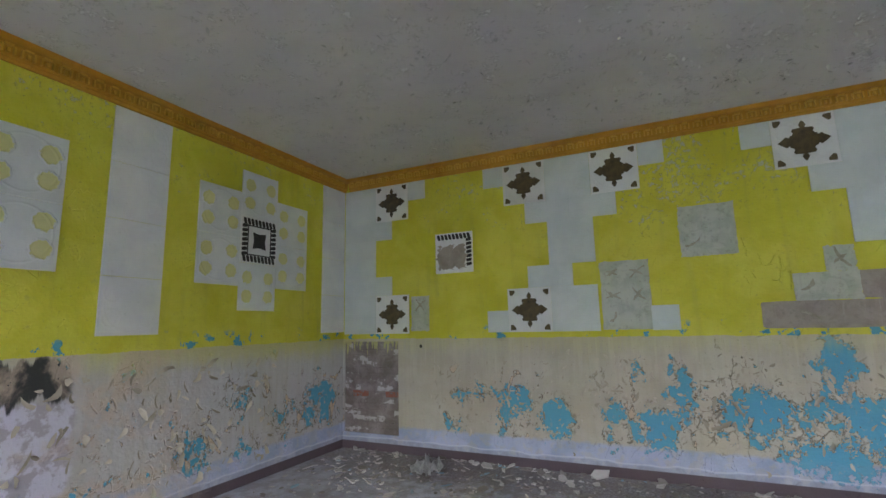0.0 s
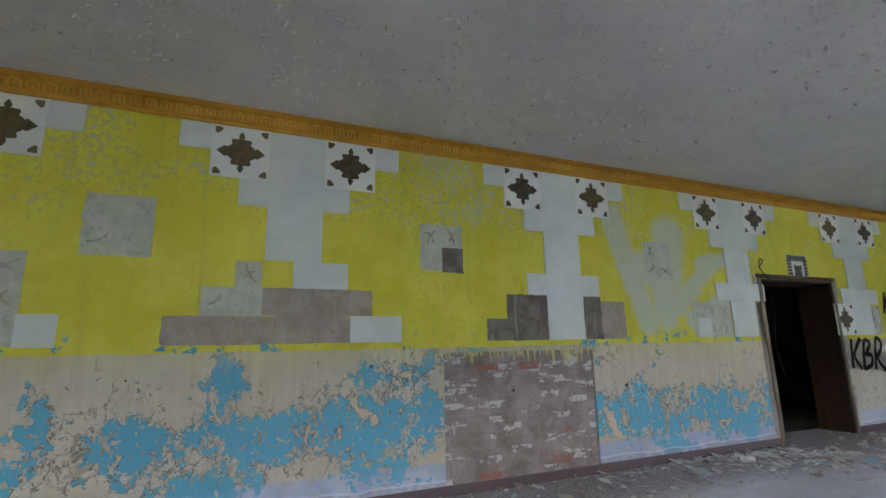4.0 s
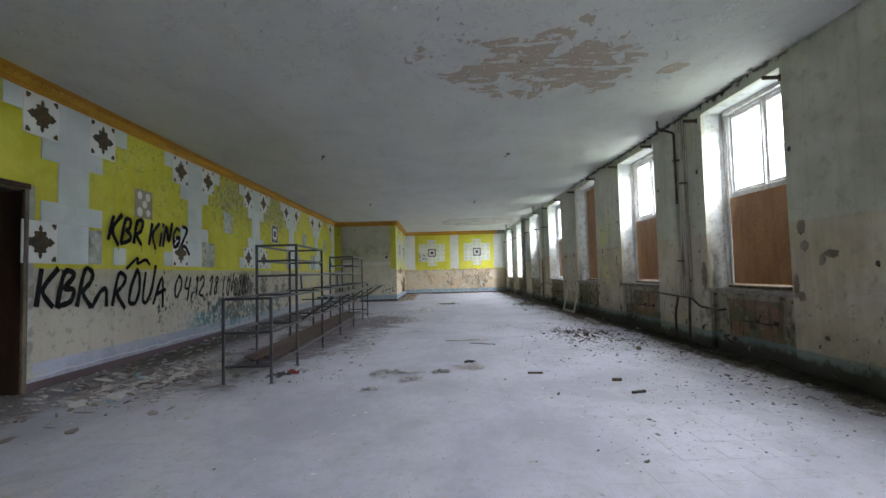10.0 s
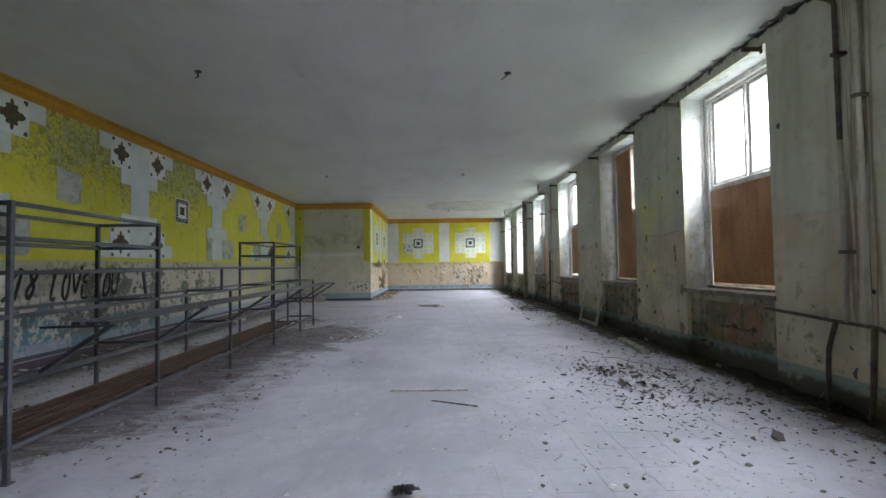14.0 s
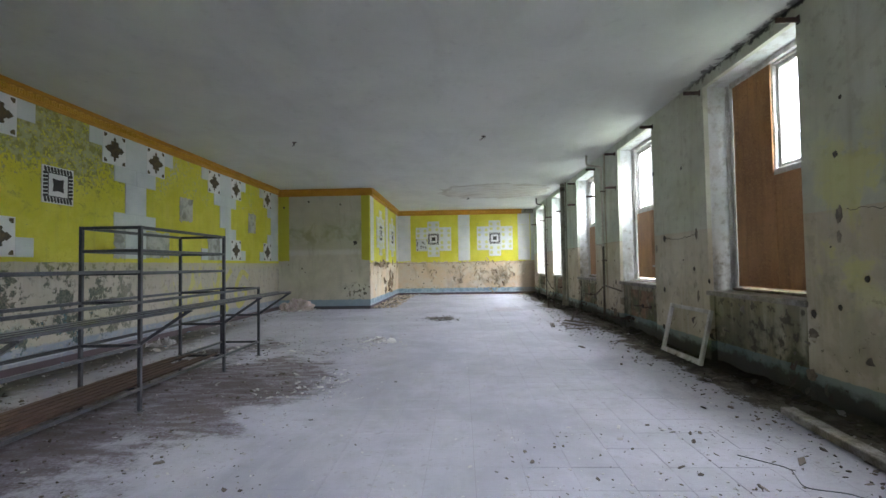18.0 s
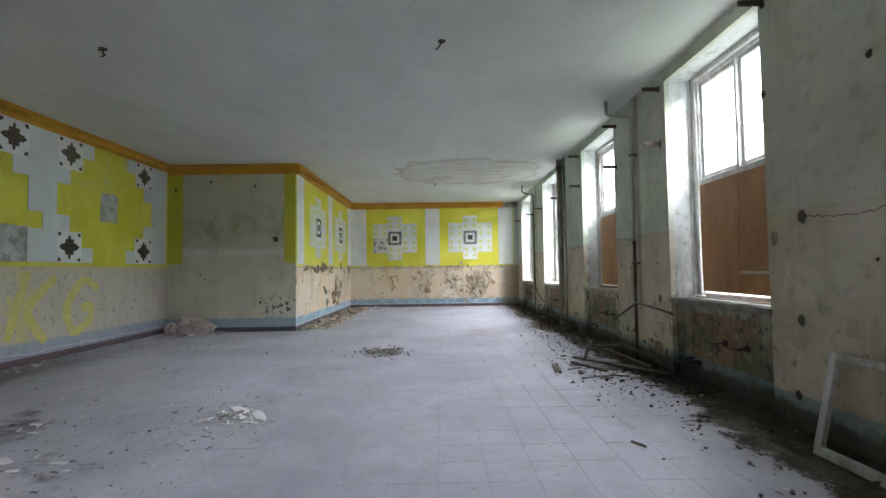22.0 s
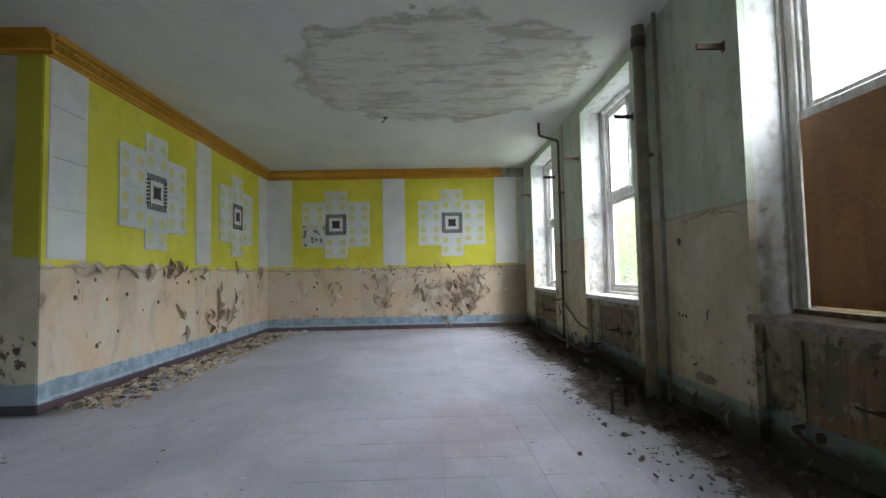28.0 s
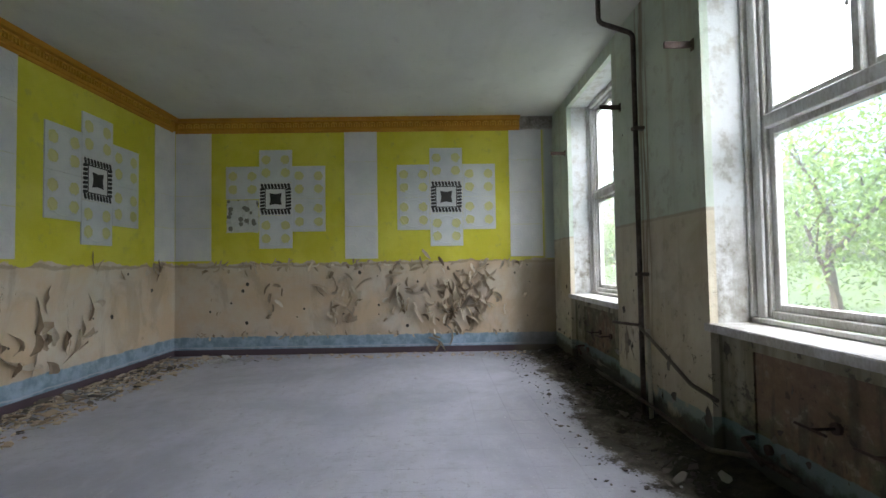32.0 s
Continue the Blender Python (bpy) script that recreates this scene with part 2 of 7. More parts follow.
    bz = g.line(z, 0.0, 1.5, [(0.0, -0.06), (0.12, -0.04), (0.25, 0.01), (0.4, 0.045), (0.8, 0.03), (1.0, -0.01), (1.25, -0.02), (1.5, -0.02)])
    bn = g.noise(g.pos, 14, 6, 0.7, 0.3)
    bv = g.add(g.add(g.add(g.add(g.mul(n1, 0.62), g.mul(n2, 0.28)), g.mul(bn, 0.20)), bx), bz)
    # the larger fields where the cream has come away whole
    frag = g.noise(g.pos, 22, 4, 0.6, 0.3)
    xw, zw2 = g.add(x, g.mul(g.add(n2, -0.5), 0.7)), g.add(z, g.add(g.mul(g.add(bn, -0.5), 0.6), g.mul(g.add(frag, -0.5), 0.3)))
    field = 0.0
    for cx, cz, rx, rz in BLUE_FIELDS:
        field = g.calc("MAXIMUM", field, g.fall(g.spot(xw, zw2, cx, cz, rx, rz), 0.55, 1.35))
    near = g.between(x, -3.1, 3.2, 0.15)
    bv = g.add(g.add(bv, -0.006), g.mul(near, g.add(g.mul(field, 0.15), -0.065)))
    bv = g.add(bv, g.mul(g.between(x, 5.0, 8.1, 0.1), g.add(g.mul(g.fall(z, 0.55, 1.0), 0.075), -0.035)))
    blue_m = g.step(g.add(bv, g.mul(g.add(g.noise(g.stretch(g.pos, 1, 1, 0.7), 17, 3, 0.5), -0.5), 0.20)), 0.638, 0.648)
    blue = g.mix(n2, (0.085, 0.34, 0.50), (0.13, 0.42, 0.59))
    blue = g.mix(g.step(x, 9.0, 12.0), blue, g.mix(g.step(n2, 0.4, 0.6), (0.10, 0.22, 0.26), (0.045, 0.085, 0.09)))
    blue = g.mix(g.mul(g.step(bn, 0.60, 0.66), 0.45), blue, (0.38, 0.42, 0.42))
    dado = g.mix(blue_m, cream, blue)
    # brown rim round the blue: shade of the lifted cream edges put into colour
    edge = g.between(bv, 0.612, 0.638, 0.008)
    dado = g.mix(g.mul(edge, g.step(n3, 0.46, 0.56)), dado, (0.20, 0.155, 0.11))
    # craquelure where the cream still holds
    net = g.fall(g.cells(g.add_vec(g.stretch(g.pos, 1.0, 1.0, 0.75), n2, 0.12), 8.0, "DISTANCE_TO_EDGE"), 0.012, 0.035)
    net = g.mul(net, g.mul(g.between(bv, 0.575, 0.64, 0.02), g.fall(x, 8.5, 10.5)))
    dado = g.mix(g.mul(net, 0.75), dado, (0.19, 0.15, 0.11))
    # bare dark plaster on the stretch behind the racks
    grime = g.mul(g.between(x, 14.6, 19.4, 0.7), g.between(z, 0.30, 1.36, 0.06))
    grime = g.mul(grime, g.step(g.add(g.mul(n1, 0.45), g.add(g.mul(n2, 0.4), g.mul(bn, 0.25))), 0.555, 0.575))
    teal = g.mul(g.between(x, 13.4, 17.2, 0.5), g.mul(g.between(g.add(z, g.mul(g.add(n1, -0.5), 0.7)), 0.14, 0.55, 0.05), g.step(g.add(g.mul(n2, 0.5), g.mul(bn, 0.5)), 0.47, 0.50)))
    dado = g.mix(teal, dado, g.mix(n2, (0.055, 0.16, 0.20), (0.12, 0.27, 0.31)))
    dado = g.mix(g.mul(grime, 0.9), dado, g.mix(g.step(n3, 0.45, 0.6), (0.085, 0.095, 0.075), (0.20, 0.20, 0.15)))
    # a peach undercoat laid bare in places
    pv = g.add(g.noise(g.stretch(g.pos, 1, 1, 0.6), 2.9, 5, 0.6, 0.9), g.mul(g.add(n2, -0.5), 0.25))
    peach_m = g.mul(g.step(pv, 0.655, 0.663), g.mul(g.between(z, 0.3, 1.05, 0.08), g.fall(x, 8.0, 9.0)))
    dado = g.mix(peach_m, dado, (0.60, 0.47, 0.33))
    dado = g.mix(g.mul(g.between(pv, 0.645, 0.657, 0.003), g.mul(g.between(z, 0.3, 1.05, 0.08), g.fall(x, 8.0, 9.0))), dado, (0.16, 0.12, 0.09))
    rub = g.noise(g.stretch(g.pos, 2.6, 2.6, 1.1), 1.6, 6, 0.66, 0.6)
    yel_low = g.mul(g.mul(g.between(x, 20.3, 22.2, 0.4), g.between(z, 0.2, 1.3, 0.1)), g.step(rub, 0.50, 0.60))
    dado = g.mix(g.mul(yel_low, 0.7), dado, (0.64, 0.60, 0.14))
    # tarred and stripped corner of the end wall
    yw = g.add(y, g.mul(g.add(n1, -0.5), 0.2))
    strip_m = g.mul(g.fall(yw, 2.24, 2.30), g.fall(g.add(z, g.mul(n2, 0.1)), 1.10, 1.14))
    dado = g.mix(strip_m, dado, g.mix(g.step(n2, 0.45, 0.55), (0.60, 0.58, 0.66), (0.42, 0.38, 0.42)))
    tar = g.mul(g.fall(yw, 2.22, 2.27), g.between(g.add(z, g.mul(g.add(g.noise(g.stretch(g.pos, 14, 14, 0.8), 1.0, 4), -0.5), 0.35)), 1.08, 1.36, 0.02))
    dado = g.mix(g.mul(tar, 0.95), dado, (0.02, 0.022, 0.024))
    zb = g.add(z, g.mul(g.add(n2, -0.5), 0.12))
    foot = g.mix(g.step(n1, 0.4, 0.6), (0.34, 0.40, 0.56), (0.46, 0.51, 0.67))
    foot = g.mix(g.mul(g.step(x, 9.5, 12.5), 0.6), foot, (0.22, 0.26, 0.30))
    dado = g.mix(g.mul(g.fall(zb, 0.29, 0.33), g.mul(g.add(0.6, g.mul(g.step(n2, 0.4, 0.5), 0.35)), g.calc("SUBTRACT", 1.0, g.mul(blue_m, 0.9)))), dado, foot)
    zw = g.add(z, g.mul(g.add(g.noise(g.stretch(g.pos, 2.5, 2.5, 0.2), 1.0, 3), -0.5), 0.09))
    dado = g.mix(g.mul(g.between(zw, 0.150, 0.162, 0.006), 0.6), dado, (0.68, 0.69, 0.74))
    dado = g.mix(g.mul(g.mul(g.fall(zw, 0.135, 0.15), g.step(n2, 0.35, 0.6)), 0.6), dado, (0.30, 0.29, 0.34))
    dado = g.mix(g.fall(z, 0.095, 0.105), dado, (0.105, 0.075, 0.085))
    wash = g.mul(g.step(g.add(z, g.mul(g.add(drips, -0.5), 0.35)), 1.18, 1.36), 0.30)
    dado = g.mix(g.mul(wash, g.calc("SUBTRACT", 1.0, tar)), dado, (0.60, 0.56, 0.20))
    wash2 = g.mul(g.mul(g.mul(g.fall(x, -3.9, -3.8), g.step(yw, 2.25, 2.4)), g.step(g.add(z, g.mul(n1, 0.5)), 1.35, 1.62)), 0.6)
    dado = g.mix(wash2, dado, (0.58, 0.55, 0.16))
    pw = g.mul(g.mul(g.fall(x, -4.04, -4.0), g.fall(y, 2.9, 3.5)), g.step(n1, 0.42, 0.58))
    dado = g.mix(g.mul(g.mul(pw, g.fall(blue_m, 0.2, 0.6)), 0.7), dado, (0.58, 0.46, 0.36))
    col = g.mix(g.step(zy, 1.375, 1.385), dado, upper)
    col = g.mix(g.mul(g.step(n3, 0.62, 0.72), 0.25), col, (0.14, 0.13, 0.10))
    h = g.add(g.add(g.mul(g.calc("MAXIMUM", blue_m, g.calc("MAXIMUM", grime, net)), -1.1), g.mul(flake, -0.7)), g.add(g.mul(n3, 0.25), g.mul(n2, 0.6)))
    return g.finish(col, g.add(0.55, g.mul(n2, 0.25)), h, 0.75, 0.014)


def east_paint():
    """Yellow over a peach dado, a blue foot band and a dark skirting line."""
    g = Graph("yellow_and_peach_wall_paint")
    x, y, z = g.xyz(g.pos)
    n1, n2, n3 = g.noise(g.pos, 1.6, 7, 0.6, 0.3), g.noise(g.pos, 8, 6, 0.6), g.noise(g.pos, 45, 4)
    yellow = g.mix(g.step(n1, 0.35, 0.65), (0.66, 0.62, 0.045), (0.73, 0.69, 0.09))
    yellow = g.mix(g.mul(g.step(n2, 0.56, 0.7), 0.35), yellow, (0.42, 0.42, 0.14))
    peach = g.mix(g.step(n1, 0.35, 0.68), (0.66, 0.51, 0.34), (0.66, 0.60, 0.50))
    peach = g.mix(g.mul(g.step(n2, 0.5, 0.75), 0.4), peach, (0.60, 0.46, 0.30))
    stain = g.noise(g.stretch(g.pos, 2.2, 2.2, 1.2), 1.0, 6, 0.65, 0.8)
    peach = g.mix(g.mul(g.step(stain, 0.48, 0.64), 0.4), peach, (0.38, 0.30, 0.20))
    peach = g.mix(g.mul(g.step(g.noise(g.stretch(g.pos, 7, 7, 0.8), 1.0, 5), 0.56, 0.72), 0.15), peach, (0.62, 0.58, 0.50))
    scar = g.mul(g.step(g.noise(g.stretch(g.pos, 3, 3, 1), 1.0, 8, 0.7, 1.2), 0.63, 0.66), g.between(z, 0.4, 1.25, 0.15))
    peach = g.mix(g.mul(scar, 0.75), peach, (0.28, 0.19, 0.11))
    edge = g.between(g.add(z, g.mul(g.add(n1, -0.5), 0.25)), 1.33, 1.37, 0.01)
    peach = g.mix(g.mul(edge, 0.5), peach, (0.30, 0.22, 0.12))
    foot = g.mix(g.step(n2, 0.35, 0.65), (0.20, 0.30, 0.38), (0.36, 0.47, 0.58))
    zb = g.add(z, g.mul(g.add(n2, -0.5), 0.06))
    peach = g.mix(g.fall(zb, 0.27, 0.285), peach, foot)
    peach = g.mix(g.mul(g.between(zb, 0.11, 0.125, 0.006), 0.7), peach, (0.52, 0.55, 0.62))
    peach = g.mix(g.fall(z, 0.085, 0.095), peach, (0.10, 0.07, 0.085))
    zy = g.add(z, g.mul(g.add(g.noise(g.pos, 4, 6, 0.65), -0.5), 0.24))
    col = g.mix(g.step(zy, 1.37, 1.385), peach, yellow)
    # browner low down and pale green higher up next to the window wall
    corner_brown = g.fall(g.add(y, g.mul(n1, 0.3)), -2.45, -2.1)
    col = g.mix(g.mul(corner_brown, g.mul(g.fall(z, 1.2, 1.6), 0.7)), col, (0.20, 0.17, 0.12))
    col = g.mix(g.mul(g.fall(y, -2.92, -2.85), g.step(z, 1.38, 1.40)), col, (0.55, 0.60, 0.56))
    h = g.add(g.mul(scar, -0.8), g.add(g.mul(n3, 0.2), g.mul(n2, 0.6)))
    return g.finish(col, g.add(0.55, g.mul(n2, 0.25)), h, 0.5, 0.012)


def pier_paint():
    """Bare grey-green plaster with yellow margins and a blue foot."""
    g = Graph("bare_pier_plaster")
    x, y, z = g.xyz(g.pos)
    n1, n2, n3 = g.noise(g.pos, 1.4, 7, 0.6, 0.4), g.noise(g.pos, 7, 6, 0.65), g.noise(g.pos, 50, 4)
    grey = g.mix(g.step(n1, 0.35, 0.65), (0.47, 0.45, 0.35), (0.58, 0.555, 0.44))
    grey = g.mix(g.mul(g.step(g.add(z, g.mul(n1, 0.3)), 1.75, 1.95), 0.45), grey, (0.44, 0.44, 0.32))
    grey = g.mix(g.mul(g.between(z, 1.9, 2.6, 0.25), g.step(n1, 0.42, 0.58)), grey, (0.31, 0.31, 0.19))
    grey = g.mix(g.mul(g.between(g.add(z, g.mul(n2, 0.1)), 1.66, 1.80, 0.05), 0.6), grey, (0.62, 0.62, 0.58))
    grey = g.mix(g.mul(g.step(g.noise(g.stretch(g.pos, 4, 4, 0.9), 1.0, 6, 0.65), 0.52, 0.68), 0.35), grey, (0.30, 0.27, 0.19))
    dark = g.mul(g.step(n2, 0.52, 0.6), g.mul(g.fall(y, 3.2, 3.6), g.between(z, 0.3, 0.75, 0.1)))
    grey = g.mix(dark, grey, (0.10, 0.09, 0.06))
    side = g.add(g.fall(g.add(y, g.mul(n2, 0.04)), 2.97, 3.0), g.step(g.add(y, g.mul(n2, 0.05)), 5.14, 5.17))
    yellow = g.mix(n1, (0.42, 0.41, 0.03), (0.55, 0.53, 0.06))
    col = g.mix(g.mul(side, g.step(g.add(z, g.mul(n2, 0.08)), 1.47, 1.49)), grey, yellow)
    foot = g.mix(n2, (0.20, 0.29, 0.36), (0.33, 0.40, 0.46))
    col = g.mix(g.fall(g.add(z, g.mul(n2, 0.08)), 0.31, 0.33), col, foot)
    col = g.mix(g.fall(z, 0.085, 0.095), col, (0.07, 0.07, 0.08))
    return g.finish(col, 0.75, g.add(n2, g.mul(n3, 0.3)), 0.45, 0.01)


def south_paint():
    """Pale green over cream, stained, with a dirty foot."""
    g = Graph("stained_green_and_cream_paint")
    x, y, z = g.xyz(g.pos)
    n1, n2, n3 = g.noise(g.pos, 1.5, 7, 0.62, 0.5), g.noise(g.pos, 8, 6, 0.65), g.noise(g.pos, 50, 4)
    streak = g.noise(g.stretch(g.pos, 7, 7, 0.6), 1.0, 6, 0.6)
    green = g.mix(g.step(n1, 0.35, 0.65), (0.47, 0.55, 0.45), (0.58, 0.65, 0.55))
    cream = g.mix(g.step(n1, 0.35, 0.65), (0.50, 0.44, 0.31), (0.62, 0.575, 0.45))
    zl = g.add(z, g.mul(g.add(n1, -0.5), 0.04))
    east = g.step(x, 19.0, 23.5)
    col = g.mix(g.step(zl, 1.655, 1.67), cream, g.mix(g.add(0.55, g.mul(east, 0.45)), cream, green))
    col = g.mix(g.mul(g.between(zl, 1.64, 1.665, 0.006), g.add(0.08, g.mul(east, 0.3))), col, (0.25, 0.22, 0.16))
    col = g.mix(g.mul(g.step(streak, 0.48, 0.72), 0.4), col, (0.36, 0.32, 0.21))
    col = g.mix(g.mul(g.step(g.noise(g.stretch(g.pos, 15, 15, 0.9), 1.0, 5), 0.55, 0.7), g.mul(g.fall(z, 1.2, 2.2), 0.3)), col, (0.68, 0.65, 0.55))
    col = g.mix(g.mul(g.step(g.noise(g.pos, 0.9, 5, 0.6, 0.8), 0.5, 0.62), g.mul(g.fall(z, 0.9, 1.7), 0.4)), col, (0.27, 0.25, 0.15))
    col = g.mix(g.mul(g.step(n2, 0.54, 0.66), 0.3), col, (0.27, 0.24, 0.17))
    ysp = g.mul(g.between(x, 14.9, 15.9, 0.2), g.mul(g.between(z, 0.9, 2.3, 0.3), g.step(n1, 0.46, 0.56)))
    col = g.mix(g.mul(ysp, 0.6), col, (0.62, 0.60, 0.18))
    bare = g.mul(g.step(g.add(g.mul(n1, 0.6), g.mul(n2, 0.45)), 0.61, 0.64), g.fall(z, 0.6, 1.3))
    col = g.mix(g.mul(bare, 0.7), col, (0.27, 0.22, 0.15))
    rust = g.calc("MAXIMUM", g.between(x, 11.74, 12.06, 0.03), g.calc("MAXIMUM", g.between(x, 21.67, 21.85, 0.03), g.between(x, 28.38, 28.58, 0.03)))
    rust = g.mul(rust, g.mul(g.step(z, 0.5, 0.9), g.step(g.noise(g.stretch(g.pos, 28, 28, 1.0), 1.0, 5, 0.6), 0.44, 0.56)))
    col = g.mix(g.mul(rust, 0.75), col, (0.20, 0.13, 0.075))
    # aprons under the windows, damp and mouldy, with a bare patch where the radiator hung
    back = g.fall(y, YS - 0.06, YS - 0.05)
    apron = g.mul(back, g.fall(z, 0.84, 0.86))
    rise = g.add(z, g.mul(g.add(n1, -0.5), 0.9))
    moss = g.mul(g.step(g.add(g.mul(n1, 0.55), g.mul(n2, 0.5)), 0.46, 0.60), g.fall(rise, 0.35, 0.95))
    under = g.mix(g.step(streak, 0.42, 0.62), (0.40, 0.37, 0.27), (0.25, 0.235, 0.15))
    under = g.mix(g.mul(moss, 0.85), under, g.mix(n2, (0.045, 0.05, 0.028), (0.11, 0.12, 0.065)))
    under = g.mix(g.mul(g.step(n2, 0.56, 0.60), 0.75), under, (0.07, 0.06, 0.045))
    col = g.mix(apron, col, under)
    niche = g.mul(g.fall(y, YS - BAY - 0.010, YS - BAY - 0.006), g.fall(z, 0.84, 0.86))
    mould = g.mix(g.step(n1, 0.42, 0.58), (0.30, 0.185, 0.115), (0.16, 0.165, 0.085))
    mould = g.mix(g.mul(g.step(g.noise(g.stretch(g.pos, 9, 9, 1.4), 1.0, 5, 0.65), 0.50, 0.62), 0.7), mould, (0.085, 0.085, 0.05))
    mould = g.mix(g.mul(g.fall(n2, 0.38, 0.42), 0.7), mould, (0.42, 0.37, 0.29))
    mould = g.mix(g.mul(g.step(n2, 0.60, 0.63), 0.8), mould, (0.05, 0.04, 0.03))
    mould = g.mix(g.mul(g.step(x, 22.0, 26.0), 0.4), mould, g.mix(g.step(n2, 0.42, 0.55), (0.15, 0.135, 0.10), (0.06, 0.05, 0.04)))
    col = g.mix(niche, col, mould)
    reveal = g.mul(back, g.step(z, 0.86, 0.88))
    white = g.mix(g.step(n2, 0.45, 0.7), (0.64, 0.66, 0.66), (0.44, 0.43, 0.39))
    grub = g.mul(g.fall(g.add(z, g.mul(g.add(n1, -0.5), 1.3)), 0.95, 1.9), g.step(g.add(g.mul(streak, 0.5), g.mul(n2, 0.5)), 0.36, 0.56))
    white = g.mix(g.mul(grub, 0.75), white, (0.20, 0.185, 0.15))
    white = g.mix(g.mul(g.mul(g.step(n2, 0.60, 0.64), g.fall(z, 1.2, 2.4)), 0.5), white, (0.16, 0.14, 0.11))
    col = g.mix(g.mul(reveal, 0.9), col, white)
    # blue-green foot band, splashed with soil
    zf = g.add(z, g.mul(g.add(n2, -0.5), 0.05))
    band = g.mul(g.fall(zf, 0.275, 0.285), g.step(g.add(n1, g.mul(n2, 0.4)), 0.50, 0.62))
    col = g.mix(g.mul(band, 0.75), col, g.mix(n2, (0.15, 0.24, 0.24), (0.24, 0.34, 0.34)))
    soil = g.step(g.add(g.mul(g.fall(z, 0.0, 0.42), 0.55), g.add(g.mul(n1, 0.35), g.mul(n2, 0.45))), 0.62, 0.78)
    col = g.mix(g.mul(soil, 0.88), col, g.mix(n2, (0.028, 0.026, 0.018), (0.085, 0.08, 0.052)))
    spots = g.mul(g.step(g.noise(g.pos, 16, 6, 0.7, 0.5), 0.62, 0.645), g.fall(g.add(z, g.mul(n1, 0.9)), 0.9, 1.7))
    col = g.mix(g.mul(spots, 0.85), col, (0.085, 0.07, 0.05))
    # black broken line along the joint with the ceiling
    joint_line = g.mul(g.between(x, 9.5, 18.0, 0.8), g.step(g.add(z, g.mul(g.add(n2, -0.5), 0.30)), 3.51, 3.55))
    col = g.mix(joint_line, col, (0.035, 0.032, 0.03))
    h = g.add(g.add(g.mul(bare, -0.8), g.mul(spots, -0.9)), g.add(g.mul(n3, 0.3), g.mul(n2, 0.7)))
    return g.finish(col, g.add(0.6, g.mul(n2, 0.25)), h, 0.6, 0.014)


def ceiling_paint():
    """Grey-white limewash with flaking, a brown bare patch and a ringed water stain."""
    g = Graph("stained_ceiling_paint")
    x, y, z = g.xyz(g.pos)
    n1, n2, n3 = g.noise(g.pos, 0.9, 6, 0.6, 0.4), g.noise(g.pos, 6, 7, 0.68), g.noise(g.pos, 30, 5, 0.65)
    tint = g.step(x, 3.0, 11.0)
    col = g.mix(g.step(n1, 0.3, 0.7), g.mix(tint, (0.60, 0.585, 0.58), (0.59, 0.605, 0.56)), g.mix(tint, (0.66, 0.645, 0.64), (0.66, 0.675, 0.63)))
    col = g.mix(g.mul(g.step(n2, 0.55, 0.75), 0.25), col, (0.36, 0.355, 0.34))
    smoke = g.noise(g.stretch(g.pos, 0.5, 1.4, 1), 1.1, 5, 0.6, 0.6)
    col = g.mix(g.mul(g.step(smoke, 0.48, 0.7), 0.18), col, (0.40, 0.40, 0.36))
    # flakes
    west = g.line(x, -5, 32, [(-5, 0.02), (5, 0.03), (10, 0.03), (13, -0.10), (32, -0.10)])
    fl = g.add(g.add(g.mul(n2, 0.6), g.mul(n3, 0.4)), west)
    fm = g.step(fl, 0.605, 0.62)
    col = g.mix(g.mul(fm, 0.7), col, (0.76, 0.76, 0.75))
    col = g.mix(g.mul(g.between(fl, 0.59, 0.603, 0.005), 0.6), col, (0.25, 0.24, 0.22))
    # bare brown patch
    warp = g.mul(g.add(g.noise(g.stretch(g.pos, 1.0, 1.6, 1), 1.7, 8, 0.62, 0.5), -0.5), 2.8)
    d = g.add(g.spot(x, y, 9.95, -0.45, 1.1, 1.75), warp)
    patch = g.mul(g.fall(d, 0.62, 0.66), g.step(g.noise(g.stretch(g.pos, 3, 1.0, 1), 2.2, 6, 0.65), 0.44, 0.46))
    col = g.mix(patch, col, g.mix(n3, (0.42, 0.345, 0.26), (0.50, 0.43, 0.34)))
    # water stain
    d2 = g.add(g.spot(x, y, 26.7, -1.05, 1.55, 1.75), g.mul(g.add(g.noise(g.pos, 2.2, 7, 0.65), -0.5), 0.7))
    inside = g.fall(d2, 0.98, 1.0)
    tone = g.mix(g.step(n2, 0.35, 0.65), (0.46, 0.43, 0.36), (0.58, 0.57, 0.52))
    tone = g.mix(g.mul(g.step(g.noise(g.stretch(g.pos, 2.5, 0.8, 1), 1.5, 7, 0.7), 0.52, 0.6), 0.8), tone, (0.30, 0.28, 0.22))
    col = g.mix(g.mul(inside, g.add(0.25, g.mul(g.step(n1, 0.4, 0.6), 0.45))), col, tone)
    bandn = g.noise(g.stretch(g.pos, 2.6, 0.7, 1), 2.0, 7, 0.7, 0.5)
    col = g.mix(g.mul(g.mul(inside, g.step(bandn, 0.56, 0.585)), 0.75), col, g.mix(n3, (0.33, 0.28, 0.21), (0.45, 0.41, 0.33)))
    col = g.mix(g.mul(g.mul(inside, g.between(bandn, 0.545, 0.556, 0.004)), 0.7), col, (0.15, 0.13, 0.10))
    col = g.mix(g.mul(g.mul(g.between(d2, 0.9, 1.0, 0.04), g.step(n2, 0.38, 0.55)), 0.6), col, (0.30, 0.275, 0.22))
